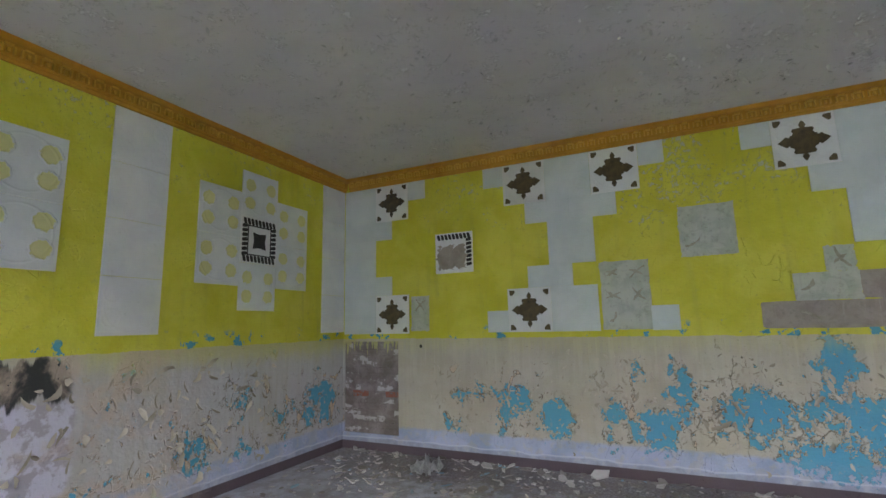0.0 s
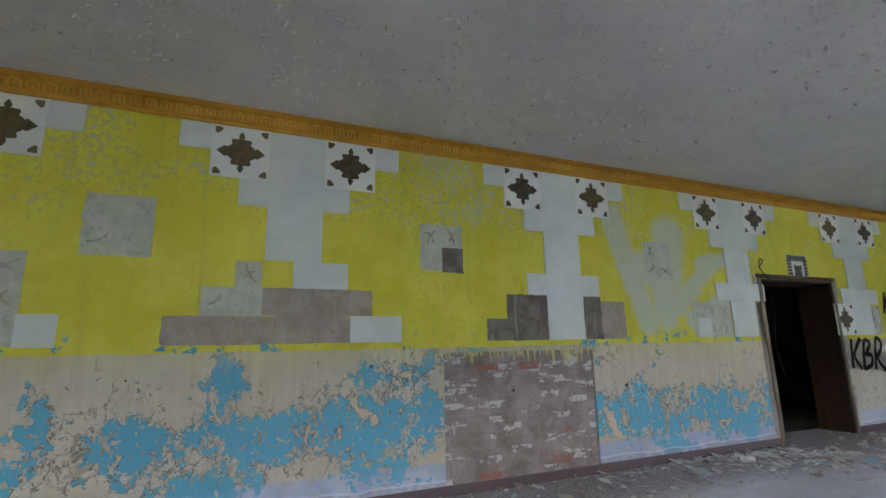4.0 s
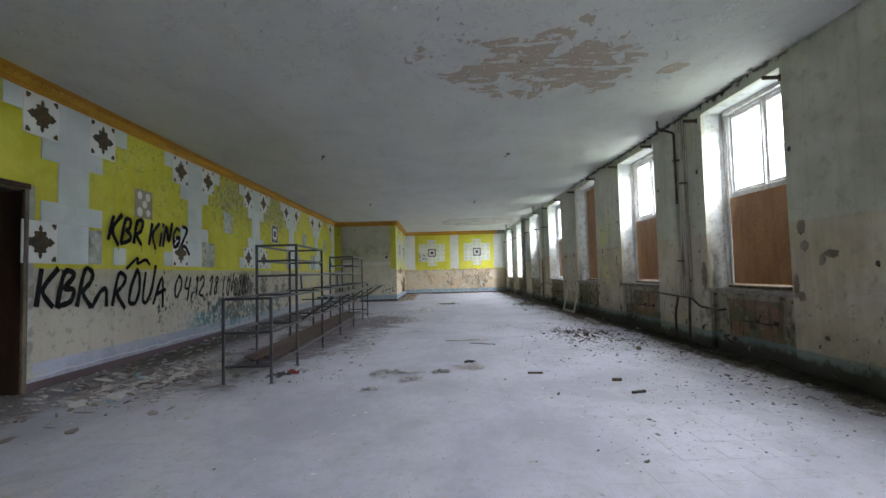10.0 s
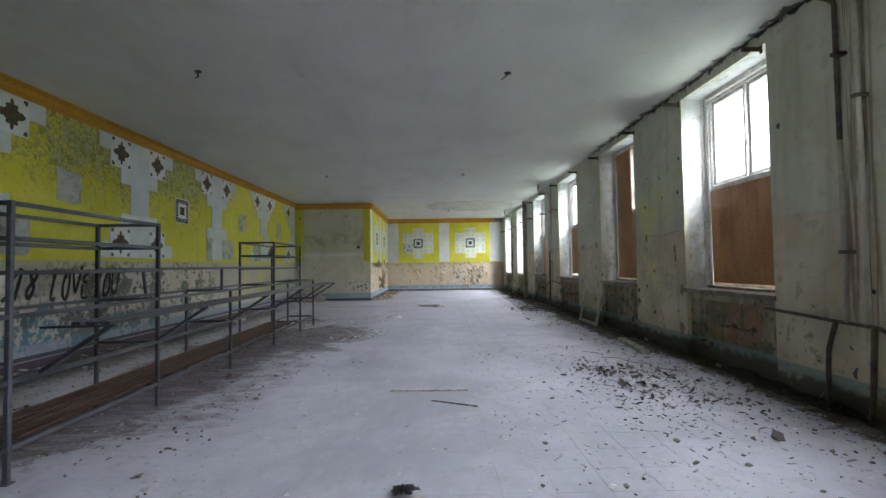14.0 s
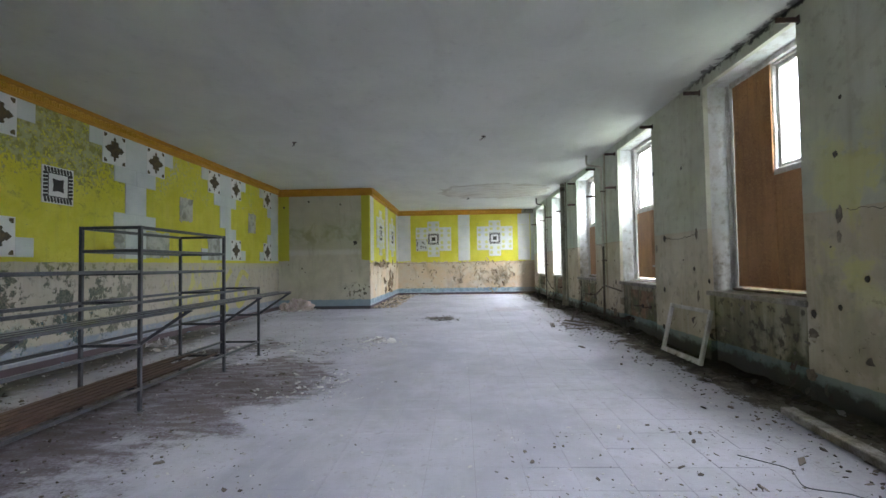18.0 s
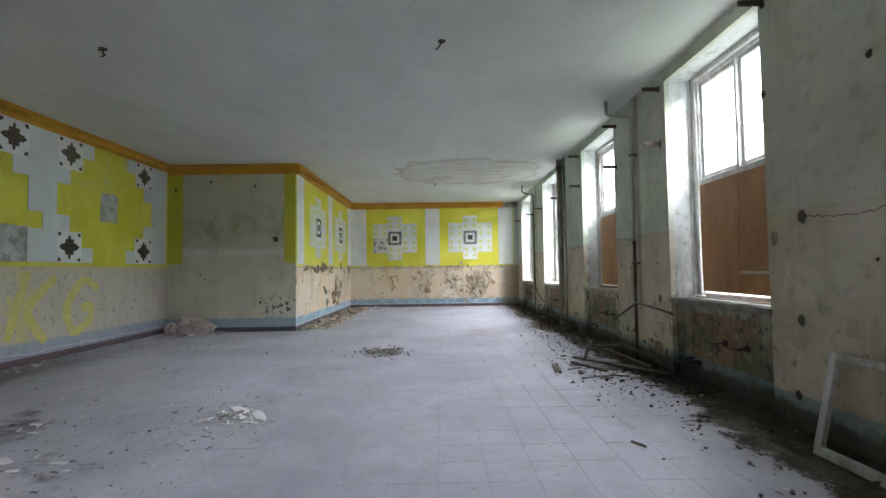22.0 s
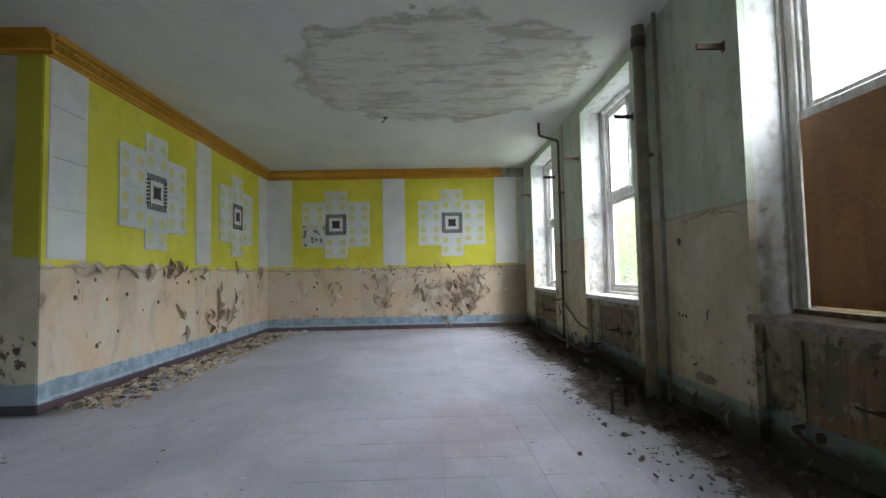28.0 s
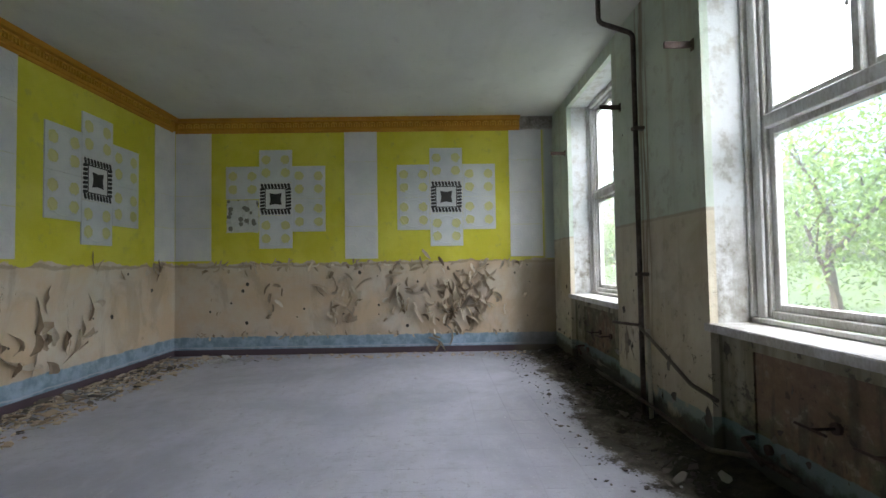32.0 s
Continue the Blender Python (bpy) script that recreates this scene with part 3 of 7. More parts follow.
    # black broken line along the joint with the window wall
    joint_line = g.mul(g.between(x, 9.5, 18.0, 0.8), g.fall(g.add(y, g.mul(g.add(n2, -0.5), 0.55)), -3.02, -2.95))
    col = g.mix(g.mul(joint_line, 0.85), col, (0.05, 0.045, 0.04))
    h = g.add(g.add(g.mul(fm, 0.8), g.mul(patch, -1.0)), g.add(g.mul(n2, 0.5), g.mul(n3, 0.3)))
    return g.finish(col, 0.8, h, 0.6, 0.012)


def floor_dust(name, joint):
    """Dusty pale grey floor with brown stains under the racks and dirt along the walls."""
    g = Graph(name)
    x, y, z = g.xyz(g.pos)
    n1, n2, n3 = g.noise(g.pos, 0.8, 7, 0.6, 0.5), g.noise(g.pos, 5, 7, 0.68), g.noise(g.pos, 42, 5, 0.65)
    col = g.mix(g.step(n1, 0.35, 0.65), (0.36, 0.365, 0.425), (0.47, 0.475, 0.545))
    col = g.mix(g.mul(g.step(n2, 0.45, 0.7), 0.5), col, (0.35, 0.345, 0.375))
    col = g.mix(g.mul(g.step(g.noise(g.stretch(g.pos, 0.5, 1.2, 1), 2.4, 6, 0.7, 0.8), 0.5, 0.64), 0.22), col, (0.54, 0.54, 0.58))
    pock = g.mul(g.step(g.noise(g.pos, 19, 5, 0.7, 0.4), 0.60, 0.63), g.step(n1, 0.40, 0.6))
    col = g.mix(g.mul(pock, 0.4), col, (0.21, 0.20, 0.205))
    col = g.mix(g.mul(g.add(g.rand, 0.0), 0.10), col, (0.25, 0.25, 0.26))
    col = g.mix(g.step(n3, 0.66, 0.70), col, (0.62, 0.62, 0.62))
    col = g.mix(g.mul(g.fall(n3, 0.30, 0.33), 0.6), col, (0.13, 0.11, 0.09))
    wob = g.add(g.mul(g.add(n1, -0.5), 1.6), g.mul(g.add(n2, -0.5), 1.1))
    # brown stains under the racks
    st = g.add(g.spot(x, y, 14.9, 3.35, 4.8, 1.0), wob)
    st2 = g.add(g.spot(x, y, 16.6, 2.4, 2.3, 1.1), wob)
    st3 = g.add(g.spot(x, y, 13.2, 2.35, 2.6, 0.75), wob)
    sm = g.calc("MAXIMUM", g.fall(st, 0.65, 1.05), g.calc("MAXIMUM", g.fall(st2, 0.6, 1.1), g.mul(g.fall(st3, 0.5, 1.1), 0.55)))
    st4 = g.add(g.spot(x, y, 10.9, 4.0, 1.5, 0.9), wob)
    sm = g.calc("MAXIMUM", sm, g.mul(g.fall(st4, 0.4, 1.1), 0.75))
    run = g.noise(g.stretch(g.pos, 3.2, 1.0, 1), 2.2, 6, 0.68, 0.4)
    sm = g.step(g.add(g.mul(sm, 0.85), g.add(g.mul(g.add(n2, -0.5), 0.9), g.add(g.mul(g.add(n3, -0.5), 0.6), g.mul(g.add(run, -0.5), 0.9)))), 0.22, 0.80)
    patchy = g.step(g.add(g.mul(run, 0.6), g.mul(n3, 0.4)), 0.40, 0.56)
    col = g.mix(g.mul(sm, g.add(0.40, g.mul(patchy, 0.5))), col, g.mix(g.step(g.add(g.mul(n3, 0.6), g.mul(run, 0.4)), 0.42, 0.6), (0.032, 0.019, 0.018), (0.115, 0.08, 0.077)))
    # dirt along the walls
    torn = g.add(g.mul(g.add(n2, -0.5), 1.5), g.mul(g.add(n3, -0.5), 0.9))
    yy = g.add(y, g.add(g.mul(g.add(n1, -0.5), 0.9), g.mul(torn, 0.42)))
    yy = g.add(yy, g.line(x, 5, 32, [(5, 0.12), (14.5, 0.25), (16.5, -0.02), (19.5, 0.05), (22.5, 0.2), (25.5, -0.12), (32, 0.1)]))
    dirt = g.calc("MAXIMUM", g.fall(yy, -2.55, -2.40), g.mul(g.fall(yy, -2.4, -1.5), g.line(x, 5, 32, [(5, 0.45), (14, 0.42), (19, 0.25), (32, 0.22)])))
    nd = g.mul(g.step(g.add(y, g.add(g.mul(wob, 0.3), g.mul(torn, 0.3))), 4.35, 4.95), g.fall(x, 20, 25))
    nd2 = g.mul(g.step(g.add(y, g.mul(wob, 0.25)), 2.25, 2.65), g.step(x, 25.4, 25.6))
    dm = g.calc("MAXIMUM", dirt, g.calc("MAXIMUM", g.mul(nd, 0.92), g.mul(nd2, 0.7)))
    soil = g.mix(g.step(n2, 0.4, 0.6), (0.05, 0.044, 0.032), (0.13, 0.118, 0.09))
    dusty = g.mix(g.step(n3, 0.42, 0.58), (0.15, 0.135, 0.14), (0.33, 0.31, 0.325))
    soil = g.mix(g.mul(g.step(y, 3.0, 3.4), g.fall(x, 8.0, 13.0)), soil, dusty)
    col = g.mix(dm, col, soil)
    # crumbs in the west end
    wd = g.mul(g.fall(g.add(x, wob), 1.0, 4.0), 0.55)
    col = g.mix(g.mul(wd, g.step(n2, 0.4, 0.6)), col, (0.22, 0.19, 0.17))
    red = g.mul(g.fall(g.add(g.spot(x, y, 24.9, -1.2, 0.9, 0.5), wob), 0.5, 0.9), 0.2)
    col = g.mix(red, col, (0.42, 0.26, 0.22))
    if joint:
        col = g.mix(g.mul(g.mul(g.step(x, 13.2, 14.5), g.fall(x, 24.0, 26.0)), 0.5), col, (0.16, 0.15, 0.15))
    rough = g.add(0.48, g.add(g.mul(n2, 0.25), g.mul(dm, 0.3)))
    return g.finish(col, rough, g.add(n3, g.mul(n2, 1.2)), 0.35, 0.006, 0.0, 0.35)


def tile_relief(name, circles, tones=((0.57, 0.62, 0.60), (0.66, 0.70, 0.68))):
    """White pressed foam tile with raised scrolls; some have yellow discs painted on."""
    g = Graph(name)
    u, v, w = g.xyz(g.obj)
    n1, n2 = g.noise(g.pos, 3, 5), g.noise(g.pos, 30, 4)
    au, av = g.calc("ABSOLUTE", u), g.calc("ABSOLUTE", w)
    d = g.add(g.spot(au, av, 0.145, 0.10, 0.078, 0.078), g.mul(g.add(n2, -0.5), 0.5))
    ring = g.between(d, 0.80, 1.0, 0.08)
    d3 = g.spot(u, w, 0.0, 0.0, 0.215, 0.215)
    scroll = g.between(d3, 0.93, 1.0, 0.03)
    col = g.mix(g.step(n1, 0.3, 0.7), *tones)
    col = g.mix(g.mul(g.step(n2, 0.6, 0.75), 0.25), col, (0.45, 0.45, 0.42))
    col = g.mix(g.mul(g.add(g.rand, -0.3), 0.15), col, (0.50, 0.52, 0.50))
    if circles:
        col = g.mix(g.mul(g.fall(g.add(d, g.mul(n2, 0.2)), 0.92, 1.02), 0.7), col, (0.64, 0.61, 0.11))
    h = g.add(g.add(g.mul(ring, 0.7), g.mul(scroll, 0.5)), g.mul(n2, 0.25))
    return g.finish(col, 0.6, h, 0.8 if circles else 0.5, 0.007 if circles else 0.004)


def adhesive(name, a, b, c, blotch=False):
    """Bare grey patch with smears of old glue where a tile came off."""
    g = Graph(name)
    u, v, w = g.xyz(g.obj)
    n1, n2 = g.noise(g.pos, 5, 7, 0.65, 0.6), g.noise(g.pos, 30, 4)
    src = g.stretch(g.obj, 1, 0.2, 1) if blotch else g.stretch(g.pos, 1, 0.2, 1)
    blob = g.fall(g.add(g.cells(src, 8.5 if blotch else 4.0), g.mul(g.add(n1, -0.5), 0.7)), 0.30, 0.34)
    col = g.mix(g.step(n1, 0.4, 0.6), a, b)
    col = g.mix(g.mul(g.step(g.noise(g.stretch(g.pos, 24, 24, 1.6), 1.0, 4), 0.6, 0.68), 0.45), col, (0.46, 0.44, 0.38))
    col = g.mix(g.mul(blob, 0.9 if blotch else 0.5), col, c)
    col = g.mix(g.mul(g.step(n2, 0.55, 0.7), 0.3), col, (0.2, 0.18, 0.15))
    return g.finish(col, 0.8, g.add(g.mul(blob, 0.8), g.mul(n2, 0.4)), 0.5, 0.008)


def boards(name, a, b):
    g = Graph(name)
    n1, n2 = g.noise(g.stretch(g.obj, 1, 1, 0.4), 3, 6, 0.6, 0.3), g.noise(g.obj, 60, 4)
    drip = g.noise(g.stretch(g.pos, 10, 10, 0.6), 1.0, 5)
    col = g.mix(g.step(n1, 0.3, 0.7), a, b)
    col = g.mix(g.mul(g.step(drip, 0.5, 0.72), 0.45), col, (0.13, 0.065, 0.035))
    chip = g.noise(g.add_vec(g.stretch(g.pos, 1, 1, 1.8), n1, 0.2), 26, 5, 0.7, 1.2)
    col = g.mix(g.mul(g.step(chip, 0.53, 0.62), 0.55), col, (0.50, 0.28, 0.125))
    col = g.mix(g.mul(g.fall(chip, 0.36, 0.44), 0.55), col, (0.15, 0.07, 0.035))
    col = g.mix(g.mul(g.add(g.rand, -0.2), 0.3), col, (0.46, 0.24, 0.10))
    return g.finish(col, 0.55, g.add(n2, n1), 0.2, 0.004)


def clear_glass():
    g = Graph("dusty_window_glass")
    b = g.t.nodes.new("ShaderNodeBsdfPrincipled")
    o = g.t.nodes.new("ShaderNodeOutputMaterial")
    b.inputs["Base Color"].default_value = (0.93, 0.97, 0.96, 1)
    b.inputs["Transmission Weight"].default_value = 1.0
    b.inputs["IOR"].default_value = 1.45
    g.put(b.inputs["Roughness"], g.mul(g.step(g.noise(g.pos, 3, 5), 0.45, 0.8), 0.05))
    # a film of dirt on the pane
    dust, thru, film = g.t.nodes.new("ShaderNodeBsdfDiffuse"), g.t.nodes.new("ShaderNodeBsdfTranslucent"), g.t.nodes.new("ShaderNodeMixShader")
    both = g.t.nodes.new("ShaderNodeMixShader")
    for q in (dust, thru):
        q.inputs["Color"].default_value = (0.80, 0.84, 0.86, 1)
    film.inputs[0].default_value = 0.6
    g.t.links.new(dust.outputs[0], film.inputs[1])
    g.t.links.new(thru.outputs[0], film.inputs[2])
    g.put(both.inputs[0], g.add(0.02, g.mul(g.noise(g.pos, 5, 6, 0.65), 0.05)))
    g.t.links.new(b.outputs[0], both.inputs[1])
    g.t.links.new(film.outputs[0], both.inputs[2])
    g.t.links.new(both.outputs[0], o.inputs["Surface"])
    return g.m


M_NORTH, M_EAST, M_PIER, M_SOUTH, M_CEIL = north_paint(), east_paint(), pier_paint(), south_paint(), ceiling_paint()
M_FLOOR, M_JOINT = floor_dust("dusty_floor_tile", False), floor_dust("dusty_floor_joint", True)
M_TILE, M_DISC = tile_relief("white_foam_tile", False), tile_relief("white_foam_tile_yellow_discs", True, ((0.64, 0.67, 0.67), (0.74, 0.76, 0.75)))
M_TILE_WHITE = tile_relief("bright_white_foam_tile", False, ((0.68, 0.69, 0.68), (0.77, 0.77, 0.75)))
M_GLUE = adhesive("grey_glue_patch", (0.43, 0.46, 0.38), (0.53, 0.55, 0.47), (0.56, 0.57, 0.50))
M_GLUE_BLOB = adhesive("grey_blotched_patch", (0.58, 0.60, 0.58), (0.66, 0.67, 0.65), (0.16, 0.155, 0.13), True)
M_XMARK = simple("brown_glue_strokes", (0.27, 0.235, 0.175), (0.43, 0.405, 0.325), 14, 0.8, 0.5, local=False)
M_GLUE_DARK = adhesive("dark_glue_patch", (0.13, 0.112, 0.095), (0.20, 0.175, 0.15), (0.25, 0.225, 0.195))
M_GLUE_WORN = adhesive("pale_worn_patch", (0.36, 0.37, 0.33), (0.52, 0.53, 0.49), (0.20, 0.19, 0.155))
M_GLUE_TAN = adhesive("tan_glue_patch", (0.31, 0.265, 0.22), (0.385, 0.335, 0.285), (0.36, 0.31, 0.265))
M_BROWN = simple("dark_brown_print", (0.035, 0.026, 0.018), (0.13, 0.095, 0.035), 16, 0.6, 0.2)
M_BLACK = simple("black_print", (0.02, 0.02, 0.022), (0.05, 0.045, 0.04), 12, 0.6, 0.2)
M_SPRAY = simple("black_spray_paint", (0.010, 0.010, 0.012), (0.025, 0.025, 0.027), 9, 0.8, 0.1, local=False, spec=0.15)
# relief contrast put into colour: darker ochre body, lighter ochre ornaments
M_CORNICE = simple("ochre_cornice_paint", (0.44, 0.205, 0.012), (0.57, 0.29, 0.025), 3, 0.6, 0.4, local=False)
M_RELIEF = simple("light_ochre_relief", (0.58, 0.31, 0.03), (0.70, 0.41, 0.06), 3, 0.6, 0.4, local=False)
M_STEEL = simple("blue_grey_painted_steel", (0.028, 0.032, 0.040), (0.085, 0.092, 0.108), 6, 0.36, 0.3, 0.25, local=False, spec=0.6)
M_RUST = simple("rusty_brown_steel", (0.035, 0.020, 0.016), (0.10, 0.060, 0.042), 7, 0.6, 0.4, 0.2, local=False)
M_PIPE = simple("rust_stained_pipe", (0.055, 0.038, 0.028), (0.18, 0.15, 0.12), 5, 0.65, 0.4, 0.15, local=False)
M_PIPE_PALE = simple("pale_painted_pipe", (0.38, 0.37, 0.30), (0.54, 0.52, 0.43), 4, 0.6, 0.35, local=False)
M_PIPE_DULL = simple("dirty_cream_pipe", (0.17, 0.155, 0.115), (0.36, 0.34, 0.27), 5, 0.65, 0.4, local=False)
M_SASH = simple("flaking_white_window_paint", (0.40, 0.38, 0.33), (0.75, 0.75, 0.74), 9, 0.5, 0.5, local=False, grain=(1, 1, 0.4))
M_SILL = simple("dirty_white_sill_paint", (0.12, 0.105, 0.08), (0.42, 0.40, 0.36), 7, 0.6, 0.5, local=False)
M_BOARD = boards("orange_brown_hardboard", (0.29, 0.135, 0.055), (0.46, 0.235, 0.095))
M_DOORWOOD = simple("dark_brown_door_lining", (0.050, 0.025, 0.015), (0.085, 0.045, 0.025), 3, 0.5, 0.3, local=False, grain=(4, 4, 0.4))
M_CASING = simple("worn_wood_casing", (0.06, 0.04, 0.03), (0.26, 0.21, 0.15), 6, 0.65, 0.5, local=False, grain=(3, 3, 0.4))
M_WOOD = simple("weathered_grey_wood", (0.06, 0.05, 0.04), (0.19, 0.165, 0.135), 5, 0.75, 0.5, grain=(0.4, 4, 4))
M_CARD = simple("damp_cardboard", (0.36, 0.33, 0.30), (0.52, 0.50, 0.48), 5, 0.8, 0.3)
M_PAPER = simple("dirty_white_paper", (0.36, 0.36, 0.37), (0.78, 0.78, 0.78), 14, 0.7, 0.6)
M_CLOTH = simple("dark_grey_cloth", (0.05, 0.05, 0.055), (0.15, 0.15, 0.16), 10, 0.85, 0.5)
M_RED = simple("faded_red_cloth", (0.30, 0.06, 0.06), (0.42, 0.12, 0.10), 9, 0.8, 0.4)
M_RUBBLE_PINK = simple("pinkish_broken_plaster", (0.26, 0.21, 0.20), (0.52, 0.44, 0.42), 9, 0.85, 0.8)
M_CAN = simple("dull_brass_tin", (0.10, 0.08, 0.05), (0.24, 0.20, 0.13), 9, 0.55, 0.3, 0.3)
M_HOLE = simple("dark_hole", (0.03, 0.027, 0.022), (0.12, 0.105, 0.085), 12, 0.9, 0.4)
M_BARK = simple("bark", (0.06, 0.045, 0.03), (0.13, 0.10, 0.075), 8, 0.85, 0.6)
# near-black tones: the gloom of the side room is put into its plaster
M_DARKROOM = simple("shaded_side_room_plaster", (0.05, 0.05, 0.045), (0.09, 0.09, 0.08), 2, 0.85, 0.3, local=False)
M_WIRE = simple("black_cable", (0.015, 0.015, 0.015), (0.04, 0.04, 0.04), 20, 0.5, 0.1)
M_GLASS = clear_glass()


def flake_mat(name, a, b, c, share=0.94):
    g = Graph(name)
    n = g.noise(g.pos, 20, 4)
    col = g.mix(g.step(g.island, 0.3, 0.7), a, b)
    col = g.mix(g.step(g.island, share - 0.01, share + 0.01), col, c)
    col = g.mix(g.mul(n, 0.35), col, (0.15, 0.13, 0.11))
    return g.finish(col, 0.75, n, 0.3, 0.004)


M_FLAKES = flake_mat("mixed_paint_flakes", (0.26, 0.23, 0.215), (0.60, 0.57, 0.55), (0.25, 0.42, 0.54))
M_LITTER = flake_mat("brown_leaf_litter", (0.09, 0.078, 0.062), (0.19, 0.17, 0.145), (0.42, 0.41, 0.39))
M_CRUMB = flake_mat("grey_plaster_crumbs", (0.10, 0.095, 0.09), (0.27, 0.255, 0.245), (0.48, 0.47, 0.46))
M_DEADLEAF = flake_mat("dark_dead_leaves", (0.05, 0.042, 0.036), (0.12, 0.10, 0.085), (0.22, 0.19, 0.16))
M_WHITE = flake_mat("white_plaster_pieces", (0.74, 0.74, 0.73), (0.86, 0.86, 0.85), (0.55, 0.54, 0.52))
M_CHIPS = flake_mat("pale_floor_chips", (0.45, 0.45, 0.45), (0.68, 0.68, 0.67), (0.12, 0.11, 0.10))
M_CURL = flake_mat("curled_peach_paint", (0.55, 0.44, 0.31), (0.72, 0.63, 0.49), (0.30, 0.22, 0.14), 0.88)
M_CURLN = flake_mat("curled_cream_paint", (0.50, 0.44, 0.34), (0.66, 0.59, 0.47), (0.32, 0.27, 0.21))
M_CEILFLAKE = flake_mat("hanging_ceiling_flakes", (0.66, 0.66, 0.65), (0.74, 0.74, 0.73), (0.50, 0.50, 0.48))


def leaf_mat():
    """Thin green leaves that let light through."""
    g = Graph("green_leaves")
    col = g.mix(g.island, (0.11, 0.20, 0.045), (0.20, 0.31, 0.09))
    d, tr = g.t.nodes.new("ShaderNodeBsdfDiffuse"), g.t.nodes.new("ShaderNodeBsdfTranslucent")
    m, o = g.t.nodes.new("ShaderNodeMixShader"), g.t.nodes.new("ShaderNodeOutputMaterial")
    g.put(d.inputs["Color"], col)
    g.put(tr.inputs["Color"], g.mix(0.5, col, (0.42, 0.55, 0.20)))
    m.inputs[0].default_value = 0.5
    for k, q in ((1, d), (2, tr)):
        g.t.links.new(q.outputs[0], m.inputs[k])
    g.t.links.new(m.outputs[0], o.inputs["Surface"])
    return g.m


M_LEAF = leaf_mat()
M_SOIL = simple("black_soil_and_moss", (0.022, 0.022, 0.013), (0.085, 0.078, 0.048), 14, 0.92, 1.0, local=False, dist=0.02)
M_BREAK = simple("broken_brown_plaster", (0.16, 0.135, 0.105), (0.36, 0.31, 0.24), 12, 0.9, 0.9, local=False, dist=0.012)
M_YSPRAY = simple("yellow_paint_letters", (0.52, 0.48, 0.14), (0.66, 0.62, 0.22), 9, 0.6, 0.3, local=False)
M_GRASS = flake_mat("rough_grass", (0.05, 0.09, 0.02), (0.09, 0.14, 0.035), (0.12, 0.13, 0.05))


def brick_mat(name, joint):
    """Old brick smeared over with grey mortar; white lime stays on single bricks."""
    g = Graph(name)
    x, y, z = g.xyz(g.pos)
    n1, n2, n3 = g.noise(g.pos, 3.5, 7, 0.65, 0.5), g.noise(g.pos, 35, 4), g.noise(g.stretch(g.pos, 6, 6, 14), 1.0, 5, 0.6)
    col = g.mix(g.step(n1, 0.3, 0.7), (0.19, 0.155, 0.14), (0.36, 0.31, 0.295))
    col = g.mix(g.mul(g.step(n2, 0.5, 0.7), 0.3), col, (0.15, 0.125, 0.115))
    if joint:
        col = g.mix(0.18, col, (0.12, 0.095, 0.085))
        col = g.mix(g.mul(g.step(n3, 0.5, 0.6), 0.4), col, (0.34, 0.315, 0.30))
    else:
        col = g.mix(g.mul(g.add(g.rand, -0.3), 0.25), col, (0.16, 0.125, 0.115))
        smear = g.step(g.add(g.mul(n3, 0.7), g.mul(n2, 0.3)), 0.49, 0.54)
        col = g.mix(g.mul(g.mul(g.step(g.rand, 0.55, 0.57), g.fall(g.rand, 0.955, 0.96)), g.mul(smear, 0.8)), col, (0.60, 0.57, 0.55))
        col = g.mix(g.mul(g.step(g.rand, 0.955, 0.96), g.step(n2, 0.42, 0.5)), col, (0.33, 0.125, 0.085))
    run = g.noise(g.stretch(g.pos, 30, 30, 1.0), 1.0, 3, 0.5)
    col = g.mix(g.mul(g.step(g.add(z, g.mul(run, 0.75)), 1.66, 1.70), 0.75), col, (0.56, 0.54, 0.22))
    return g.finish(col, 0.88, g.add(g.mul(n2, 0.8), n1), 0.9, 0.02)


M_BRICK, M_MORTAR = brick_mat("smeared_brick", False), brick_mat("grey_brown_mortar", True)

# ---- mesh helpers ----
def mesh_of(bm, name, material, smooth=False):
    me = bpy.data.meshes.new(name)
    bmesh.ops.recalc_face_normals(bm, faces=bm.faces)
    bm.to_mesh(me)
    bm.free()
    me.materials.append(material)
    if smooth:
        for p in me.polygons:
            p.use_smooth = True
    return me


def part(name, bm, material, parent, label="", smooth=False):
    """One mesh object under a thing or under a part."""
    ob = new(name, mesh_of(bm, name, material, smooth))
    ob.parent = parent
    return tagged(ob, label)


def thing(name, label, category, at=(0, 0, 0), group="", kind=""):
    ob = new(name)
    ob.location = at
    ob.empty_display_size = 0.1
    return tagged(ob, label, category, group, kind)


def solo(name, bm, material, label, category, at=(0, 0, 0), group="", kind="", smooth=False):
    ob = new(name, mesh_of(bm, name, material, smooth))
    ob.location = at
    return tagged(ob, label, category, group, kind)


def box(bm, x0, y0, z0, x1, y1, z1):
    v = [bm.verts.new((x, y, z)) for x in (x0, x1) for y in (y0, y1) for z in (z0, z1)]
    for f in ((0, 1, 3, 2), (4, 6, 7, 5), (0, 4, 5, 1), (2, 3, 7, 6), (0, 2, 6, 4), (1, 5, 7, 3)):
        bm.faces.new([v[i] for i in f])
    return v


def cut_box(x0, y0, z0, x1, y1, z1, bevel=0.004, seg=1):
    """A box with its edges worn round."""
    bm = bmesh.new()
    box(bm, x0, y0, z0, x1, y1, z1)
    bmesh.ops.bevel(bm, geom=bm.edges[:], offset=bevel, segments=seg, affect="EDGES")
    return bm


